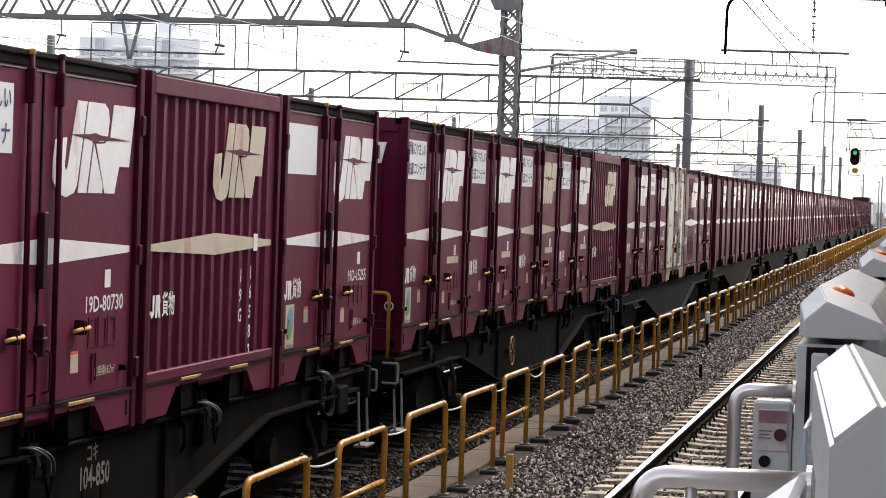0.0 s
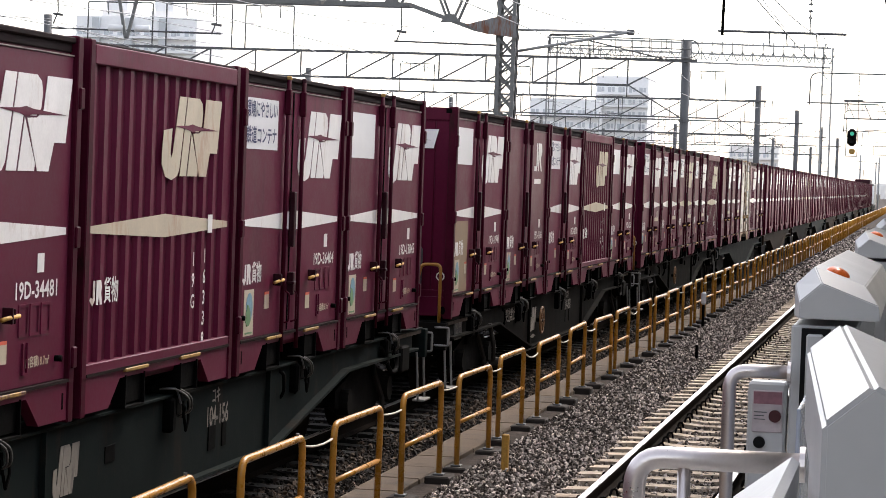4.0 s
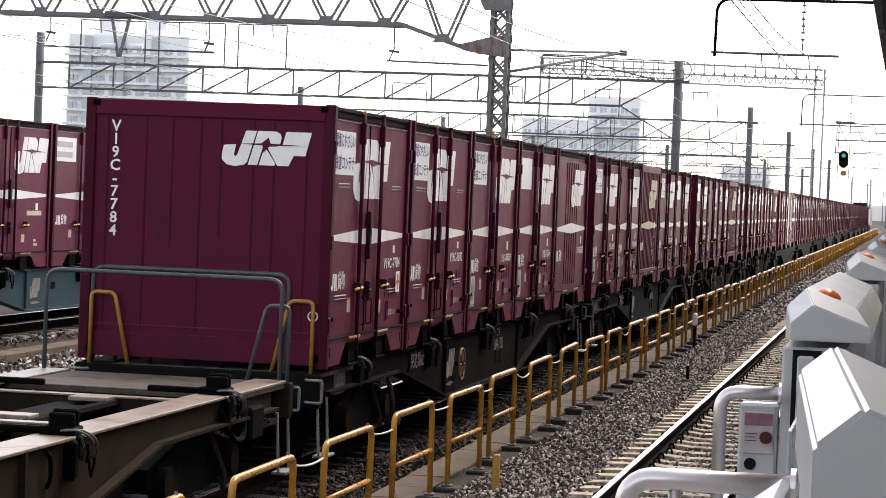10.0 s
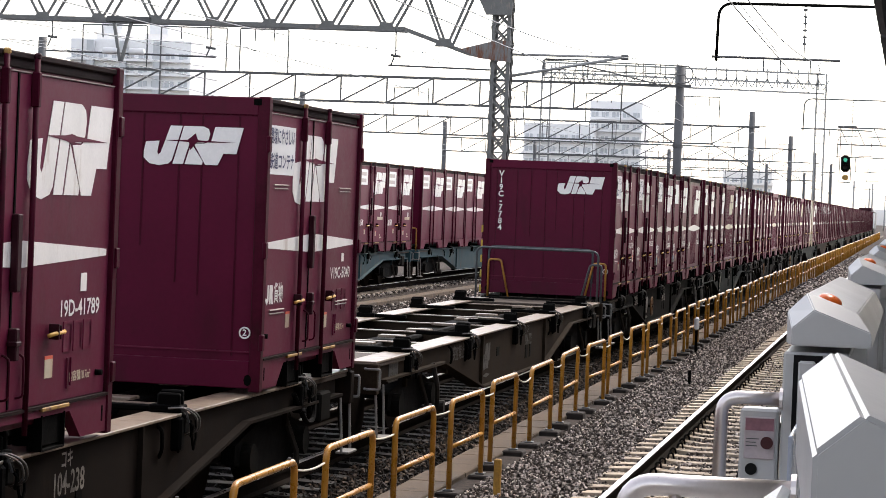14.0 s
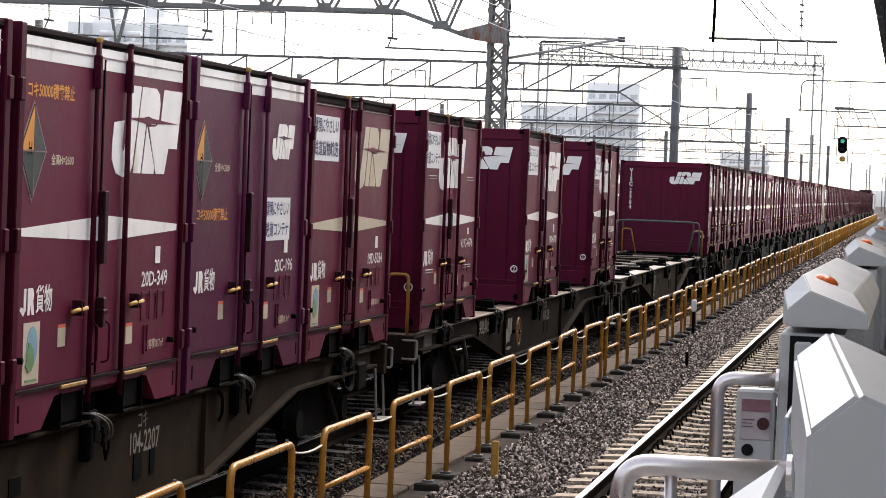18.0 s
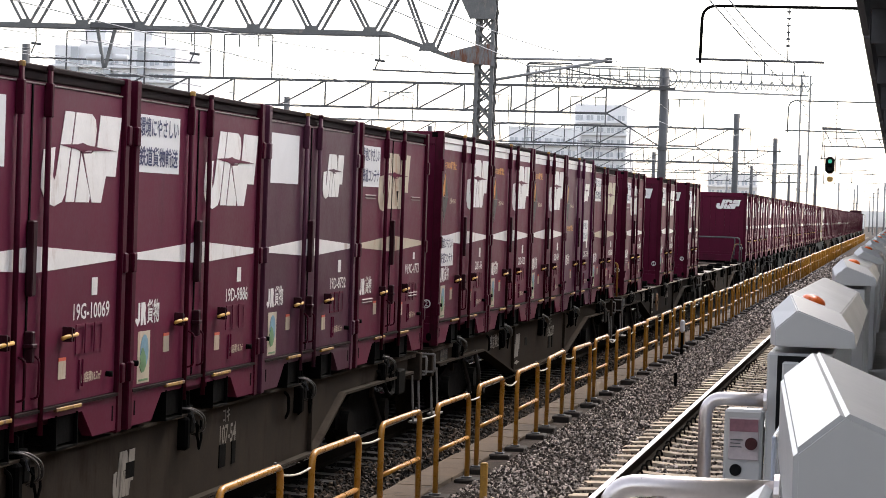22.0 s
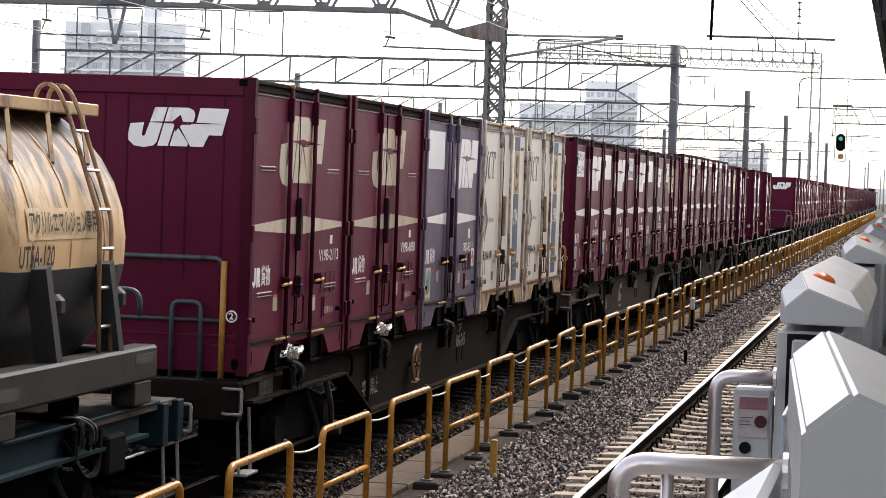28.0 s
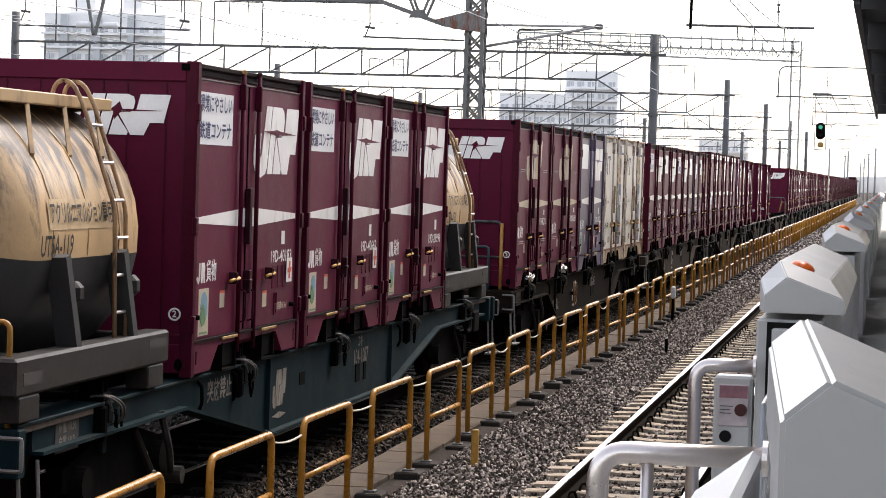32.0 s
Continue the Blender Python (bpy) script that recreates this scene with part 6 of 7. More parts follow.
def crumpled():
    """A crumpled wrap: a faceted, uneven pillow."""
    rr = random.Random(3)
    n, k = 13, 7
    mb = MB()
    for i in range(n):
        for j in range(k):
            u, a = i / (n - 1), 2 * math.pi * j / k
            r = (0.03 + 0.035 * math.sin(math.pi * u)) * rr.uniform(0.6, 1.3)
            mb.v.append((r * math.cos(a) * 0.8, (u - 0.5) * 0.74 + rr.uniform(-0.02, 0.02), r * math.sin(a) + 0.015 * math.sin(u * 7)))
    for i in range(n - 1):
        for j in range(k):
            p, q = i * k + j, i * k + (j + 1) % k
            mb.f += [(p, q, q + k), (p, q + k, p + k)]
    mb.f += [tuple(range(k))[::-1], tuple(range((n - 1) * k, n * k))]
    return mb


# ---- flat wagons ----
WL = 19.45


def wagon(paint, number, ink=None, post=False, tail=False, foil=(), near=True, far=False, empty=False, rails=True, wheel=False, hoop=False):
    w = thing("container_wagon", {"grey_wagon_paint": "dark grey", "brown_wagon_paint": "grimy brown-grey", "sooty_wagon_paint": "sooty brown-black", "warm_wagon_paint": "dusty brown-grey", "teal_wagon_paint": "dark teal", "dark_teal_wagon_paint": "blackish teal", "teal_siding_wagon_paint": "blue-green"}[paint.name] + " flat container wagon with fish-belly side sills", "wagon", "wagons of the train")
    pk = paint.name
    h = WL / 2
    deep, tip = (4.3, 5.6) if number.startswith(("106", "107")) else (2.85, 5.75)
    wk = "/%.1f" % deep
    web = [(-h + 0.5, 0.78), (-tip, 0.78), (-deep, 0.30), (deep, 0.30), (tip, 0.78), (h - 0.5, 0.78), (h - 0.5, 0.975), (-h + 0.5, 0.975)]
    for s in (-1, 1):
        x = s * 1.10
        sill = put("side_sill", "side_sill%d/" % s + pk + wk, lambda: MB().prism(web, 0, x - 0.02, x + 0.02), paint, w)
        put("top_flange", "top_flange%d" % s + ("" if empty else pk), lambda: MB().cbox(x - 0.24 if s > 0 else x - 0.06, x + 0.06 if s > 0 else x + 0.24, -h + 0.1, h - 0.1, 0.975, 1.0, 0.005), DECK if empty else paint, w, "worn rusty top flange" if empty else "")
        put("lower_flange", "lower_flange%d/" % s + pk + wk, lambda: MB().prism([(-h + 0.5, 0.765), (-tip - 0.01, 0.765), (-deep - 0.01, 0.285), (deep + 0.01, 0.285), (tip + 0.01, 0.765), (h - 0.5, 0.765), (h - 0.5, 0.79), (tip - 0.01, 0.79), (deep - 0.01, 0.31), (-deep + 0.01, 0.31), (-tip + 0.01, 0.79), (-h + 0.5, 0.79)], 0, x - 0.1, x + 0.1), paint, sill)
        for y in (-deep, deep) if s > 0 and not far else ():
            put("stiffener", "stiffener%d%.2f/" % (s, y) + pk, lambda: MB().box(min(x, x + s * 0.06), max(x, x + s * 0.06), y - 0.02, y + 0.02, 0.32, 0.97), paint, sill)
    for e in (-1, 1):
        put("end_deck", "end_deck%d" % e + ("" if empty else "d"), lambda: MB().cbox(-1.15, 1.15, min(e * (h - 0.1), e * (h - 1.7)), max(e * (h - 0.1), e * (h - 1.7)), 0.93, 0.985, 0.006), DECKD, w, "worn steel end deck")
        put("end_sill", "wend_sill%d/" % e + pk, lambda: MB().cbox(-1.2, 1.2, min(e * h, e * (h - 0.14)), max(e * h, e * (h - 0.14)), 0.66, 0.98, 0.01), paint, w)
        cp = put("coupler", "coupler%d" % e, lambda: MB().cbox(-0.14, 0.14, min(e * (h - 0.2), e * (h + 0.52)), max(e * (h - 0.2), e * (h + 0.52)), 0.62, 0.9, 0.03), BLACK, w, "black coupler")
        put("knuckle", "knuckle%d" % e, lambda: MB().cbox(-0.2, 0.2, min(e * (h + 0.3), e * (h + 0.545)), max(e * (h + 0.3), e * (h + 0.545)), 0.58, 0.94, 0.05), BLACK, cp)
        for s in (-1, 1) if not far else ():
            if e > 0 and post:
                continue
            put("step", "step%d%d" % (e, s), lambda: MB().tube(bend([(s * 1.17, e * (h - 0.46), 0.74), (s * 1.20, e * (h - 0.46), 0.20), (s * 1.20, e * (h - 0.08), 0.20), (s * 1.17, e * (h - 0.08), 0.74)], 0.03, 2), 0.014, 6).cbox(min(s * 1.14, s * 1.27), max(s * 1.14, s * 1.27), min(e * (h - 0.46), e * (h - 0.08)), max(e * (h - 0.46), e * (h - 0.08)), 0.19, 0.215, 0.004), WORNST, w, "bent steel step", loc=(0, 0.4 if tail and e > 0 else 0, 0))
            put("lamp_bracket", "lampb%d%d" % (e, s), lambda: MB().tube(bend([(s * 1.06, e * (h - 0.02), 0.72), (s * 1.10, e * (h + 0.05), 0.72), (s * 1.24, e * (h + 0.05), 0.72), (s * 1.24, e * (h + 0.05), 0.93), (s * 1.10, e * (h + 0.05), 0.93), (s * 1.06, e * (h - 0.02), 0.93)], 0.02, 2), 0.014, 6), WORNST, w, "worn pale lamp bracket", loc=(0, 0.4 if tail and e > 0 else 0, 0))
    rails and put("end_rail", "hand1" + pk, lambda: MB().tube(bend([(-1.1, -h + 0.16, 0.95), (-1.1, -h + 0.16, 1.9), (0.84, -h + 0.16, 1.9), (0.82, -h + 0.16, 0.95)], 0.12, 4), 0.022, 8), RAILB, w, "dark bent pipe end rail", smooth=True)
    rails and put("end_rail", "hand3" + pk, lambda: MB().tube(bend([(-1.1, -h + 0.24, 0.95), (-1.1, -h + 0.24, 1.5), (0.8, -h + 0.24, 1.5), (0.8, -h + 0.24, 0.95)], 0.12, 4), 0.018, 8), RAILB, w, smooth=True)
    if post:
        put("end_post", "end_post", lambda: MB().tube([(1.0, -h + 0.15, 0.95), (1.0, -h + 0.15, 1.98)], 0.028, 8), HOOPY, w, "worn yellow end post", smooth=True)
        put("end_rail", "post_rail", lambda: MB().tube(bend([(-1.1, -h + 0.15, 2.0), (0.97, -h + 0.15, 2.0), (1.0, -h + 0.15, 1.9)], 0.06, 4), 0.022, 8).tube([(-1.1, -h + 0.15, 1.48), (1.0, -h + 0.15, 1.48)], 0.016, 8), RAILB, w, "dark bent pipe end rail", smooth=True)
        put("grab_hoop", "post_hoop", lambda: MB().tube(bend([(0.57, -h + 0.12, 0.95), (0.57, -h + 0.12, 1.63), (0.82, -h + 0.12, 1.63), (0.82, -h + 0.12, 0.95)], 0.07, 4), 0.02, 8), RAILT, w, "blue-grey grab hoop", smooth=True)
    if hoop:
        put("grab_hoop", "corner_hoop", lambda: MB().tube(bend([(0.72, -h + 0.1, 0.95), (0.84, -h + 0.1, 1.72), (1.09, -h + 0.1, 1.72), (1.09, -h + 0.1, 0.70)], 0.08, 4), 0.021, 8), HOOPY, w, "worn yellow grab hoop", smooth=True)
    if tail:
        put("end_deck", "tail_deck", lambda: MB().cbox(-1.15, 1.15, h - 0.09, h + 0.36, 0.93, 0.985, 0.006), DECKD, w, "worn steel end deck")
        put("end_sill", "tail_sill", lambda: MB().cbox(-1.2, 1.2, h + 0.24, h + 0.40, 0.66, 0.98, 0.01), paint, w)
        put("end_rail", "tail_rail", lambda: MB().tube(bend([(-1.1, h + 0.28, 1.80), (0.86, h + 0.28, 1.80), (0.86, h + 0.28, 1.60)], 0.1, 4), 0.022, 8), RAILT, w, "blue-grey pipe end rail", smooth=True)
    for y in foil:
        put("foil_wrap", "foil_wrap", crumpled, FOIL, w, "crumpled silver foil wrap", loc=(1.22, y, 1.14))
    for x in (-1, 1) if rails else ():
        put("grab_hoop", "hand2%d" % x, lambda: MB().tube(bend([(x * 0.70, -h + 0.1, 0.95), (x * 0.86, -h + 0.1, 1.66), (x * 1.09, -h + 0.1, 1.66), (x * 1.09, -h + 0.1, 0.95)], 0.06, 4), 0.02, 8), HOOPY, w, "worn yellow grab hoop", smooth=True)
    for x in (-0.85, -0.5, -0.15, 0.2, 0.5) if rails and not far else ():
        put("stanchion", "stan%.2f" % x, lambda: MB().cbox(x - 0.014, x + 0.014, -h + 0.145, -h + 0.17, 0.95, 1.2, 0.004), BLACK, w)
    if empty:
        put("end_rail", "hand5", lambda: MB().tube(bend([(-1.1, h - 0.16, 0.95), (-1.1, h - 0.16, 1.9), (1.1, h - 0.16, 1.9), (1.1, h - 0.16, 0.95)], 0.12, 4), 0.02, 8), RAILB, w, "dark bent pipe end rail", smooth=True)
        put("grab_hoop", "hand6", lambda: MB().tube(bend([(0.78, h - 0.1, 0.95), (0.95, h - 0.1, 1.66), (1.16, h - 0.1, 1.66), (1.16, h - 0.1, 0.95)], 0.06, 4), 0.019, 8), RAILB, w, "dark grey grab hoop", smooth=True)
        for i in range(9):
            y = -h + 2.4 + i * (WL - 4.8) / 8
            put("cover_plate", "cover_plate", lambda: MB().cbox(-0.16, 0.16, -0.12, 0.12, 0.93, 0.965, 0.006), DECK, w, "worn steel cover plate", loc=(0.1, y, 0))
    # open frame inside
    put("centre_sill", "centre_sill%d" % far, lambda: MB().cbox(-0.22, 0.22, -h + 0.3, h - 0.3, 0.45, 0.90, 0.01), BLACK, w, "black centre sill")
    for i in range(7) if empty else (0, 3, 6) if not far else ():
        y = -h + 2.2 + i * (WL - 4.4) / 6
        put("cross_beam", "cross_beam/" + pk, lambda: MB().cbox(-1.08, 1.08, -0.05, 0.05, 0.60, 0.945, 0.006), paint, w, loc=(0, y, 0))
        empty and put("beam_flange", "beam_flange", lambda: MB().cbox(-1.06, 1.06, -0.07, 0.07, 0.945, 0.96, 0.003), DECK, w, loc=(0, y, 0))
    empty and put("centre_pipe", "centre_pipe", lambda: MB().tube([(0.25, -h + 1.8, 0.9), (0.25, h - 1.8, 0.9)], 0.045, 8), BLACK, w, "black brake pipe")
    empty and put("brake_tank", "brake_tank", lambda: MB().tube([(-0.1, -1.2, 0.6), (-0.1, 0.6, 0.6)], 0.2, 14), BLACK, w, smooth=True)
    for i in range(5) if not far else ():
        yc = (i - 2) * PITCH
        for dy in (0.0,):
            for s in (-1, 1) if empty else (1,):
                lk = put("twist_lock", "twist_lock%d" % s, lambda: MB().cbox(min(s * 0.96, s * 1.14), max(s * 0.96, s * 1.14), -0.07, -0.015, 1.0, 1.15, 0.012).cbox(min(s * 0.96, s * 1.14), max(s * 0.96, s * 1.14), 0.015, 0.07, 1.0, 1.17, 0.012).cbox(min(s * 0.9, s * 1.16), max(s * 0.9, s * 1.16), -0.09, 0.09, 1.0, 1.06, 0.01).cbox(min(s * 0.45, s * 0.92), max(s * 0.45, s * 0.92), -0.035, 0.035, 1.0, 1.05, 0.01).cbox(min(s * 1.1, s * 1.19), max(s * 1.1, s * 1.19), -0.07, 0.06, 0.84, 1.0, 0.015).tube([(s * 1.2, -0.05, 0.97), (s * 1.24, -0.03, 0.9), (s * 1.22, 0.0, 0.82)], 0.012, 6), BLACK, w, "black container lock", loc=(0, yc + dy, 0))
                if s > 0:
                    for q in (0.0, 0.07) if near else ():
                        put("cable_loop", "cable_loop%.2f" % q, lambda: MB().tube(bend([(1.08, -0.16 + q, 1.04), (1.20, -0.14 + q, 1.05), (1.27, -0.02 + q, 0.98), (1.25, 0.07 + q, 0.86), (1.15, 0.10 + q, 0.82)], 0.06, 4), 0.008, 6), CABLE, lk, "grey cable loop", smooth=True)
                    near and put("chain", "lock_chain", lambda: MB().tube([(1.17, 0.16, 0.93), (1.18, 0.17, 0.80), (1.18, 0.22, 0.70), (1.18, 0.28, 0.78), (1.17, 0.30, 0.92)], 0.011, 5), BLACK, lk)
                    near and put("lock_casting", "lock_casting", lambda: MB().cbox(1.10, 1.2, -0.20, -0.10, 0.72, 0.98, 0.02), BLACK, lk)
                    put("lock_lever", "lock_lever", lambda: MB().tube(bend([(1.1, -0.1, 1.04), (1.2, -0.12, 1.05), (1.22, -0.06, 0.93)], 0.03, 3), 0.009, 6), GALV_D, lk)
    # bogies
    for e in (-1, 1):
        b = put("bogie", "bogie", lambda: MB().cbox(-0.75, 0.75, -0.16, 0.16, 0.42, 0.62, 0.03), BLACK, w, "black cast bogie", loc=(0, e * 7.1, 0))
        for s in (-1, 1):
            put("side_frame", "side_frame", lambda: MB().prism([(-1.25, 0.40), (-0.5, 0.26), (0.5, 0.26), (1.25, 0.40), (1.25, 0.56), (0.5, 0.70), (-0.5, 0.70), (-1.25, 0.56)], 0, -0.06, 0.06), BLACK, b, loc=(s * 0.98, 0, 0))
            for yy in (-0.95, 0.95) if s > 0 or not far else ():
                put("wheel", "wheel", lambda: MB().disc((0, 0, 0.43), 0.43, 0, 0.12, 28), RAILSIDE, b, "worn steel wheel", loc=(s * 0.57, yy, 0))
                s > 0 and not far and put("axle_box", "axle_box", lambda: MB().disc((0, 0, 0.43), 0.13, 0, 0.14, 14), GREYFR, b, loc=(s * 1.06, yy, 0))
            if far or s < 0:
                continue
            put("brake_rod", "brake_rod", lambda: MB().tube([(1.05, 0.4, 0.7), (1.1, 0.7, 0.35), (1.1, 0.72, 0.22)], 0.03, 6), UNDERST, b, loc=(0 if s > 0 else -2.1, 0, 0))
    if far:
        return w
    wh = wheel and put("hand_wheel", "hand_wheel", lambda: MB().tube([(1.2, -2.0 + 0.19 * math.cos(a * math.pi / 10), 0.64 + 0.19 * math.sin(a * math.pi / 10)) for a in range(21)], 0.016, 6).bar((1.2, -2.19, 0.64), (1.2, -1.81, 0.64), 0.022).bar((1.2, -2.1, 0.47), (1.2, -1.9, 0.81), 0.022).bar((1.2, -1.9, 0.47), (1.2, -2.1, 0.81), 0.022), RUSTY, w, "rusty brake hand wheel")
    wheel and put("wheel_shaft", "wheel_shaft", lambda: MB().tube([(1.1, -2.0, 0.64), (1.22, -2.0, 0.64)], 0.03, 8), BLACK, wh)
    for y in (-5.2, -4.1, 3.3, 3.8):
        put("hanging_pipe", "hanging_pipe%.1f" % y, lambda: MB().tube(bend([(1.10, y, 0.95), (1.16, y, 0.92), (1.16, y + 0.02, 0.76), (1.12, y + 0.06, 0.70)], 0.04, 3), 0.016, 6), BLACK, w)
    put("brake_lever", "brake_lever", lambda: MB().tube(bend([(1.14, -6.3, 0.80), (1.2, -6.25, 0.52), (1.16, -6.05, 0.30)], 0.1, 4), 0.03, 6).disc((1.16, -6.0, 0.28), 0.07, 0, 0.16, 12), UNDERST, w, "worn steel brake lever")
    put("valve_box", "valve_box", lambda: MB().cbox(1.08, 1.22, h - 1.5, h - 1.1, 0.58, 0.86, 0.02), GREYFR, w, "grey valve box")
    put("hose", "hose", lambda: MB().tube(bend([(1.15, h - 2.3, 0.9), (1.2, h - 2.0, 0.62), (1.2, h - 1.7, 0.62), (1.15, h - 1.5, 0.9)], 0.1, 3), 0.025, 6), BLACK, w)
    ink = ink or PALENO
    if near:
        letter("number", number, 0.22, ink, w, Matrix.Translation((1.124, 1.3, 0.72)) @ SIDE, 0.9)
        letter("class_letters", "コキ", 0.14, ink, w, Matrix.Translation((1.124, 1.25, 0.88)) @ SIDE, 0.9)
        [put("card_frame", "card_frame%.2f" % yy, lambda: MB().box(1.12, 1.128, yy, yy + dd, 0.46, 0.65), BLACK, w) for yy, dd in ((1.05, 0.2), (1.45, 0.12))]
        put("owner_mark", "wowner_mark" + ink.name, lambda: (lambda m: [m.prism(s, 0, 1.122, 1.125) for s in emblem(-2.62, 0.50, 0.52, 0.34)] and m)(MB()), ink, w, loc=(0, 0.78 if deep > 3 else 0, 0))
        put("slot", "slot", lambda: MB().cbox(1.118, 1.126, -1.55, -1.33, 0.63, 0.75, 0.002), BLACK, w, "dark oblong opening in the sill")
        put("lozenge", "lozenge" + ink.name, lambda: MB().prism([(-2.62, 0.42), (-2.35, 0.39), (-2.08, 0.42), (-2.35, 0.45)], 0, 1.122, 1.125), ink, w, loc=(0, 0.78 if deep > 3 else 0, 0))
        dp = put("data_plate", "data_plate", lambda: MB().box(1.12, 1.126, -h + 0.95, -h + 1.45, 0.72, 0.95), TANKD, w, "dark grey plate with white figures")
        letter("load_line", "荷重 40.5t", 0.1, ink, dp, Matrix.Translation((1.128, -h + 1.2, 0.89)) @ SIDE, 0.85)
        letter("load_line", "自重 18.7t", 0.1, ink, dp, Matrix.Translation((1.128, -h + 1.2, 0.78)) @ SIDE, 0.85)
        letter("warning", "突放禁止", 0.2, ink, w, Matrix.Translation((1.124, -4.5 + (0.4 if deep > 3 else 0), 0.82 - (0.3 if deep > 3 else 0))) @ SIDE)
    return w


# ---- the train: wagon rows from the rear; five places each, counted from the near end ----
Y0, WP, PITCH, ZB, TX = 17.56 + HY, 20.55, 3.865, 1.02, -5.36 - HX
B = lambda n="", sign="", **k: ("D", n, sign, k)
FAR = [B(sign="text"), B(sign="blank"), B(sign="text"), B(sign="text", faded=True), B(), B(sign="blank", mark="small")]
LOADS = {
    7: [None, None, None, B(sign="text"), B(sign="text")],
    6: ["T:UT5A-119", B("19D-40183", "text", extras=("tree", "cross")), B("19D-40662", "text", extras=("tree", "cross")), B("19D-21996", "text", extras=("tree",)), "T:UT5A-120"],
    5: [B("V19B-2113", extras=("vent",), faded=True), B("V19B-6050", extras=("vent",), faded=True), ("P", "19D-8311", "blank", dict(extras=("tree", "cross"))), ("K", "UR19A-198", "", {}), ("K", "UR19A-414", "", {})],
    4: [B("19D-24940", "text", extras=("tree",)), B("19G-10069", "blank", extras=("tree",)), B("19D-9886", "text2", extras=("tree",)), ("M", "19D-8732", "blank", dict(mark="small", extras=("tree",))), B("V19C-4773", "text", faded=True, extras=("vent", "placard"))],
    3: [("20", "20D-36", "", dict(extras=("poster", "tree"))), ("20", "20D-322", "", dict(extras=("tree",))), ("20", "20D-349", "", dict(extras=("tree",))), ("20V", "20C-196", "", dict(mark="small", extras=("poster",))), B("19D-5034", "text2", faded=True, extras=("tree",))],
    2: [B("V19C-4676", "text", extras=("vent",)), None, B("19D-41789", "text", extras=("tree",)), None, B("V19C-5040", "text", extras=("vent",))],
    1: [None] * 5,
    0: [B("V19C-7784", "text", extras=("vent", "cross", "endno")), B("V19C-5032", "text", extras=("vent",)), B("19D-80069", "text", extras=("tree",)), B("19D-15564", "blank", extras=("tree",)), ("C5", "V19B-5655", "", dict(mark="right"))],
    -1: [B("19D-34503", "text", extras=("tree",)), B("19D-34481", "", extras=("tree",)), ("G", "16338", "", dict(mark="right", faded=True)), B("19D-36404", "text", extras=("tree",)), B("19D-13845", "blank", extras=("tree",))],
    -2: [B("19D-10941", "blank", extras=("tan", "tree")), ("D", "19D-42061", "", dict(mark="emblem2", extras=("tree",))), B("19D-80730", "text"), ("G", "16582", "", dict(mark="right", faded=True)), B("19D-15255", "blank", extras=("tree",))],
    -3: [B(sign="text", extras=("tree",)), B(sign="text"), B(sign="text", faded=True), B(sign="text"), ("G", "17001", "", dict(mark="right", faded=True))],
    -4: [B(), B(sign="text"), ("K", "", "", {}), ("C5", "", "", dict(mark="right")), B(sign="blank")],
    -5: [B(), B(), B(sign="text"), B(), B(sign="blank")],
}
TEALD = mat("dark_teal_wagon_paint", (0.0075, 0.0115, 0.011), 0.7, 0, 0.3, 3, 40, 0.1, (0.018, 0.015, 0.012), 0.35, spec=0.04)
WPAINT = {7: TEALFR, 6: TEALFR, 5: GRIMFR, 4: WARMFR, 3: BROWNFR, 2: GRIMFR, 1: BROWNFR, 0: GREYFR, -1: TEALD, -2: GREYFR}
WNUM = {6: "104-1087", 5: "106-245", 4: "107-54", 3: "104-2207", 2: "104-238", 1: "104-772", 0: "104-1320", -1: "104-156", -2: "104-850"}
WORDS = {"D": "dark red steel freight container", "20": "dark red freight container with a white top band", "G": "dark red ribbed steel freight container", "C5": "dark red freight container with a partly ribbed side",
         "20V": "violet-red freight container with a white top band", "P": "faded purple steel freight container", "M": "plum-coloured steel freight container", "K": "cream freight container with rusty edges and blue panels"}
MOVERS = []
SLACK = {7: -1.35, 6: -1.11, 5: -0.20, 4: 0.08, 3: -0.38, 0: -0.1, -2: 0.03, -3: 0.1}      # couplings pulled or pushed
rngt = random.Random(11)
for k in range(7, -15, -1):
    wy = Y0 - WP * k + 2 * PITCH + SLACK.get(k, 0.0)
    wg = wagon(WPAINT.get(k, (GREYFR, BROWNFR, TEALD)[k % 3]), WNUM.get(k, ""), DIMNO if k == 1 else None, k == 5, k == 6, (-8.0, -4.0) if k == 5 else (), k in WNUM, far=k < -3, empty=k in (1, 2), rails=k not in (1, 3, 4, 5, -1), wheel=k in (5, 2, 0, -2, -3), hoop=k == 4)
    MOVERS.append((wg, TX, wy, 0.0))
    row = LOADS.get(k) or [rngt.choice(FAR) for _ in range(5)]
    for i, it in enumerate(row):
        if it is None:
            continue
        if isinstance(it, str):
            ob = tank_container(it[2:])
        else:
            kind, num, sign, kw = it
            words = WORDS[kind] + ("" if kind == "K" else ", white sign panel" if sign.startswith("text") else ", plain white square" if sign == "blank" else ", large white emblem")
            ob = container("D" if kind in "PM" else kind[:2], num, sign, near=k > -4, far=k < -4, ends=i == 0 or row[i - 1] is None or isinstance(row[i - 1], str), paint=PURP if kind == "P" else PLUM if kind == "M" else VIOL if kind == "20V" else CREAM if kind == "K" else None, label=words, **kw)
        MOVERS.append((ob, TX, wy + (i - 2) * (3.93 if k == 6 else PITCH) + (-0.55 if k == -1 else 0.08 * (i - 2) if k == 5 and i > 2 else 0), ZB))

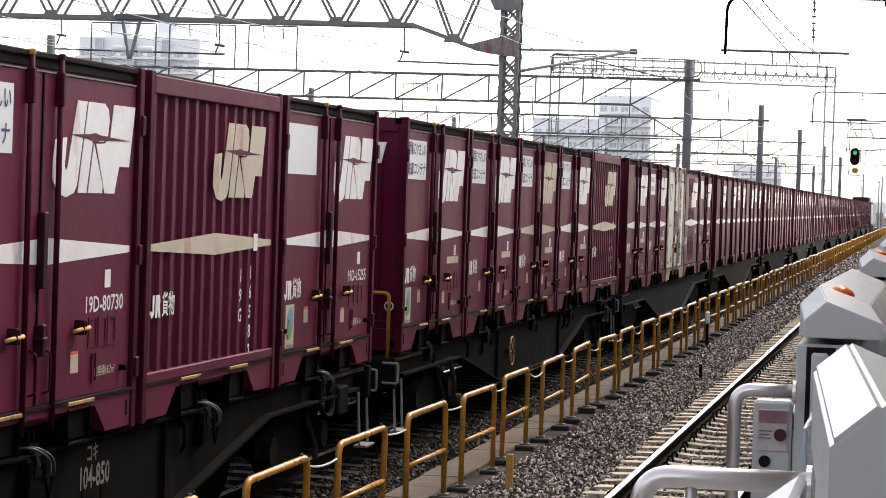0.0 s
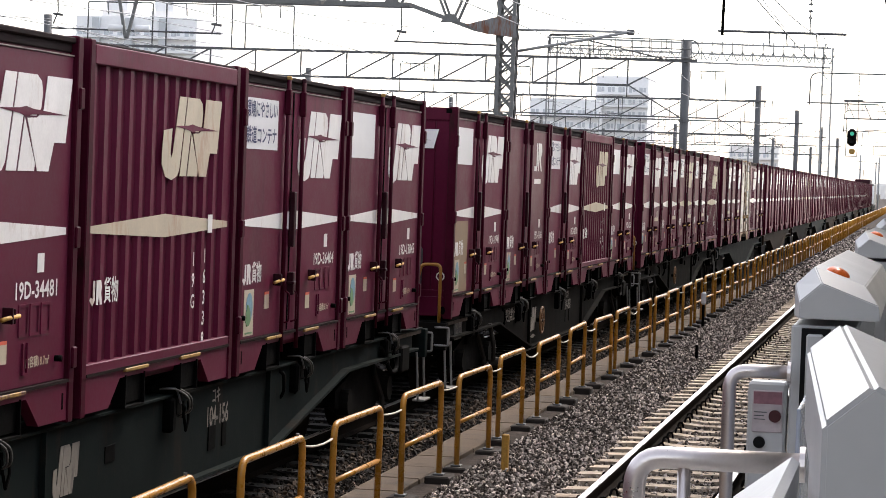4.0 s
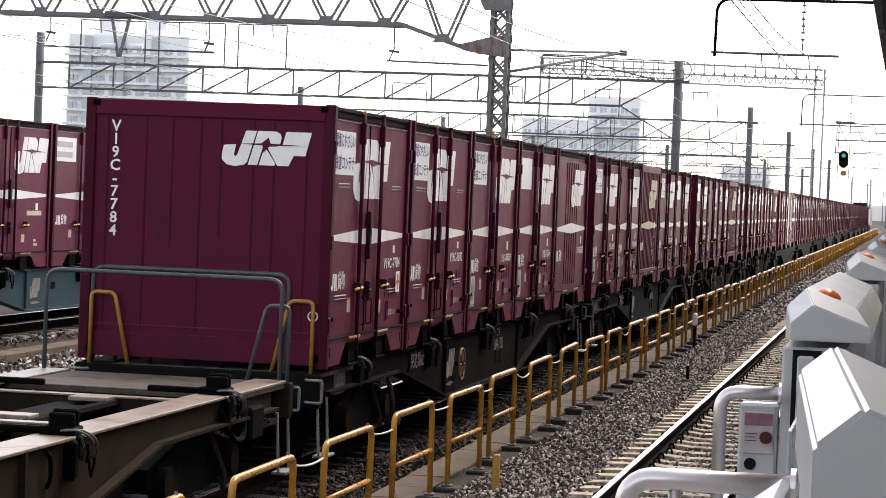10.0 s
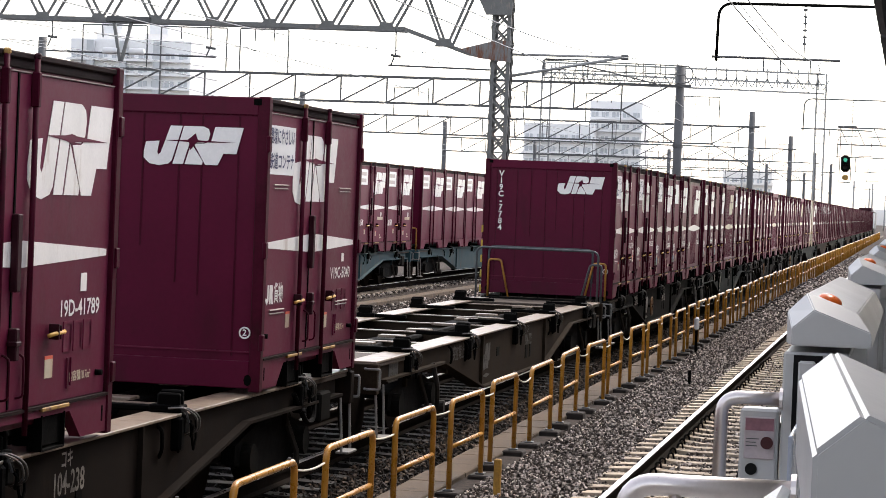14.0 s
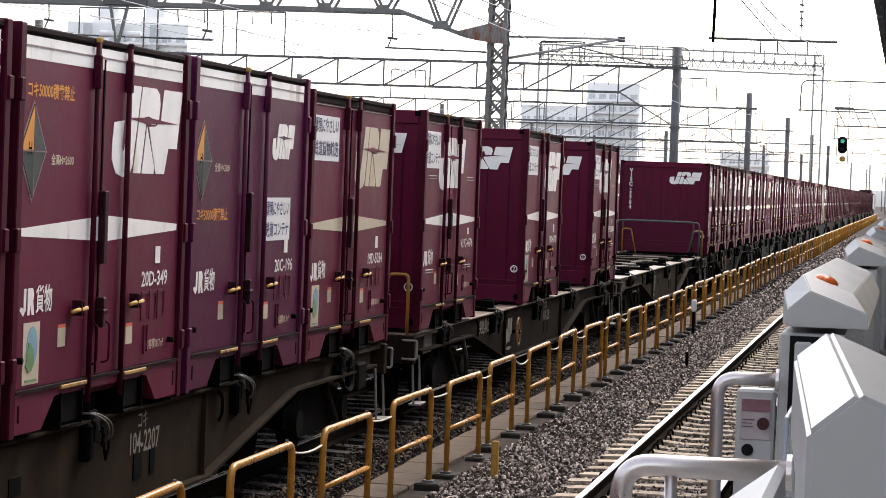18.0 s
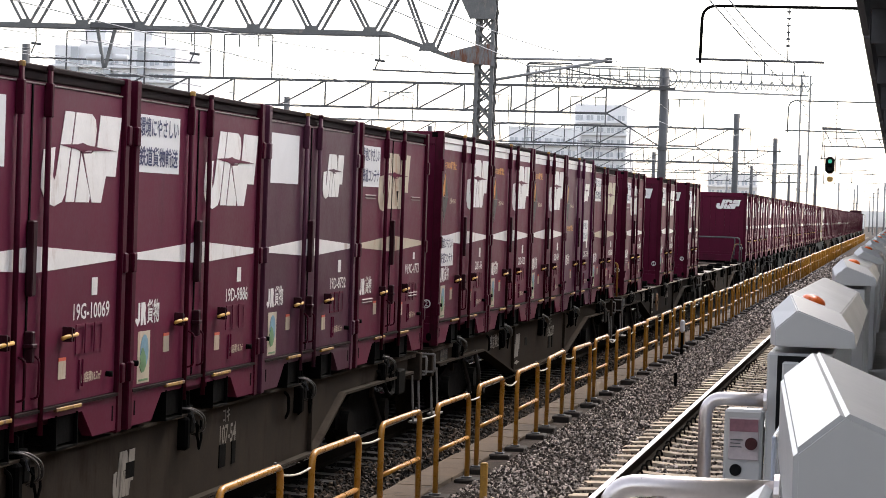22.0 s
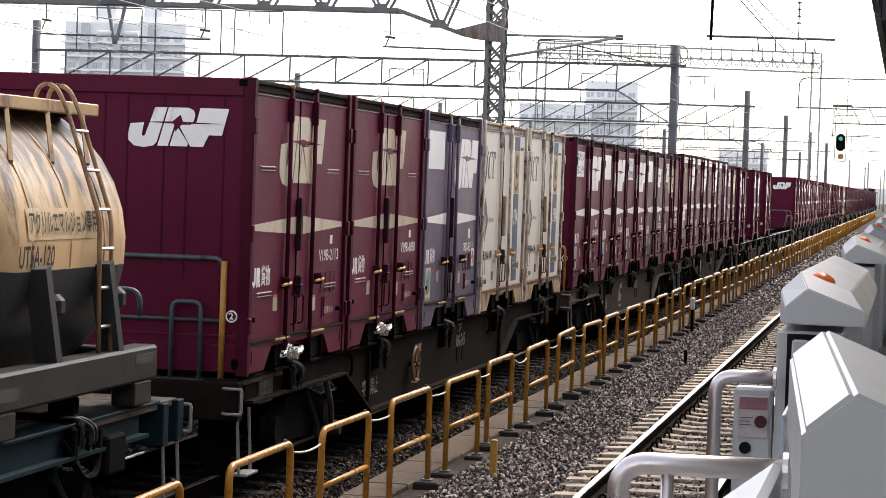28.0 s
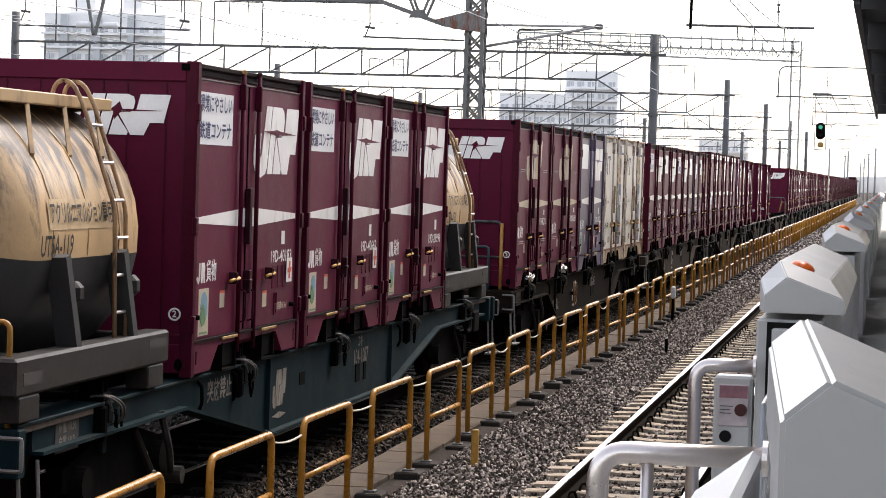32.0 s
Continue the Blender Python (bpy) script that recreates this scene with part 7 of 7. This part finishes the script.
# locomotive at the head, far off
loco = thing("locomotive", "pale grey and red electric locomotive at the head of the train", "locomotive")
part("body", MB().cbox(-1.4, 1.4, 0, 16, 1.0, 3.6, 0.15), GALV, loco)
part("cab_end", MB().cbox(-1.38, 1.38, -0.03, 0.6, 1.2, 3.4, 0.1), SIGNW, loco, "white cab end")
part("windscreen", MB().box(-1.1, 1.1, -0.06, -0.031, 2.4, 3.1), RUBBER, loco)
part("roof_gear", MB().cbox(-0.9, 0.9, 2, 13, 3.6, 4.1, 0.1), BURG_D, loco)
part("pantograph", MB().bar((0, 3, 4.1), (0, 4.4, 4.7), 0.08).bar((0, 4.4, 4.7), (0, 3.2, 5.2), 0.08).bar((-0.8, 3.2, 5.2), (0.8, 3.2, 5.2), 0.06), GALV_D, loco)
part("underframe", MB().cbox(-1.2, 1.2, 0.3, 15.7, 0.4, 1.0, 0.05), BLACK, loco)
for yy in (1.6, 4.1, 7.0, 9.4, 12.2, 14.6):
    part("wheelset", MB().disc((0, yy, 0.5), 0.5, 0, 1.2, 24), BLACK, loco)
MOVERS.append((loco, TX, Y0 + WP * 14 + 5 * PITCH + 1.2, 0.0))

# ---- the second train, standing on the siding ----
SY0 = 53.9
for k in range(-1, 4):
    wy = SY0 + k * WP + 2 * PITCH + HY + 0.9
    wg = wagon(TEALFR2, "104-572", near=k == -1, far=k > 1)
    wg.matrix_basis = pose(-15.85, wy, 0.18)
    wg["group"] = "wagons on the siding"
    row = [FAR[0], FAR[2], FAR[0], FAR[2], FAR[0]] if k != 3 else [("K", "", "", {})] * 2 + [FAR[1]] * 3
    for i, (kind, num, sign, kw) in enumerate(row):
        ob = container(kind, num, sign, near=False, far=k > 0, ends=i == 0, paint=CREAM if kind == "K" else None, label="cream container with rusty edges on the siding" if kind == "K" else WORDS[kind] + " on the siding", **kw)
        ob["group"] = "containers on the siding"
        ob.matrix_basis = pose(-15.85, wy + (i - 2) * PITCH, 0.18 + ZB)

# ---- motion of the train: metres run along the track at each time ----
RUN = [(0, -53.16), (1, -47.14), (2, -41.14), (3, -35.27), (4, -29.40), (4.5, -26.44), (6.5, -14.65), (8, -5.84), (9, -0.00), (10, 5.80), (11, 11.64), (12, 17.42), (13, 23.11), (14.5, 31.67), (16.5, 43.07), (18, 51.49), (19.5, 60.06), (21, 68.63), (22.5, 77.08), (24, 85.57), (25, 91.08), (26, 96.27), (26.5, 98.76), (28.5, 108.08), (29.5, 112.40), (30.5, 116.62), (31.5, 120.56), (32, 122.38)]


def motions():
    for ob, x, y, z in MOVERS:
        walk(ob, [(t, pose(x, y + s, z)) for t, s in RUN])


motions()
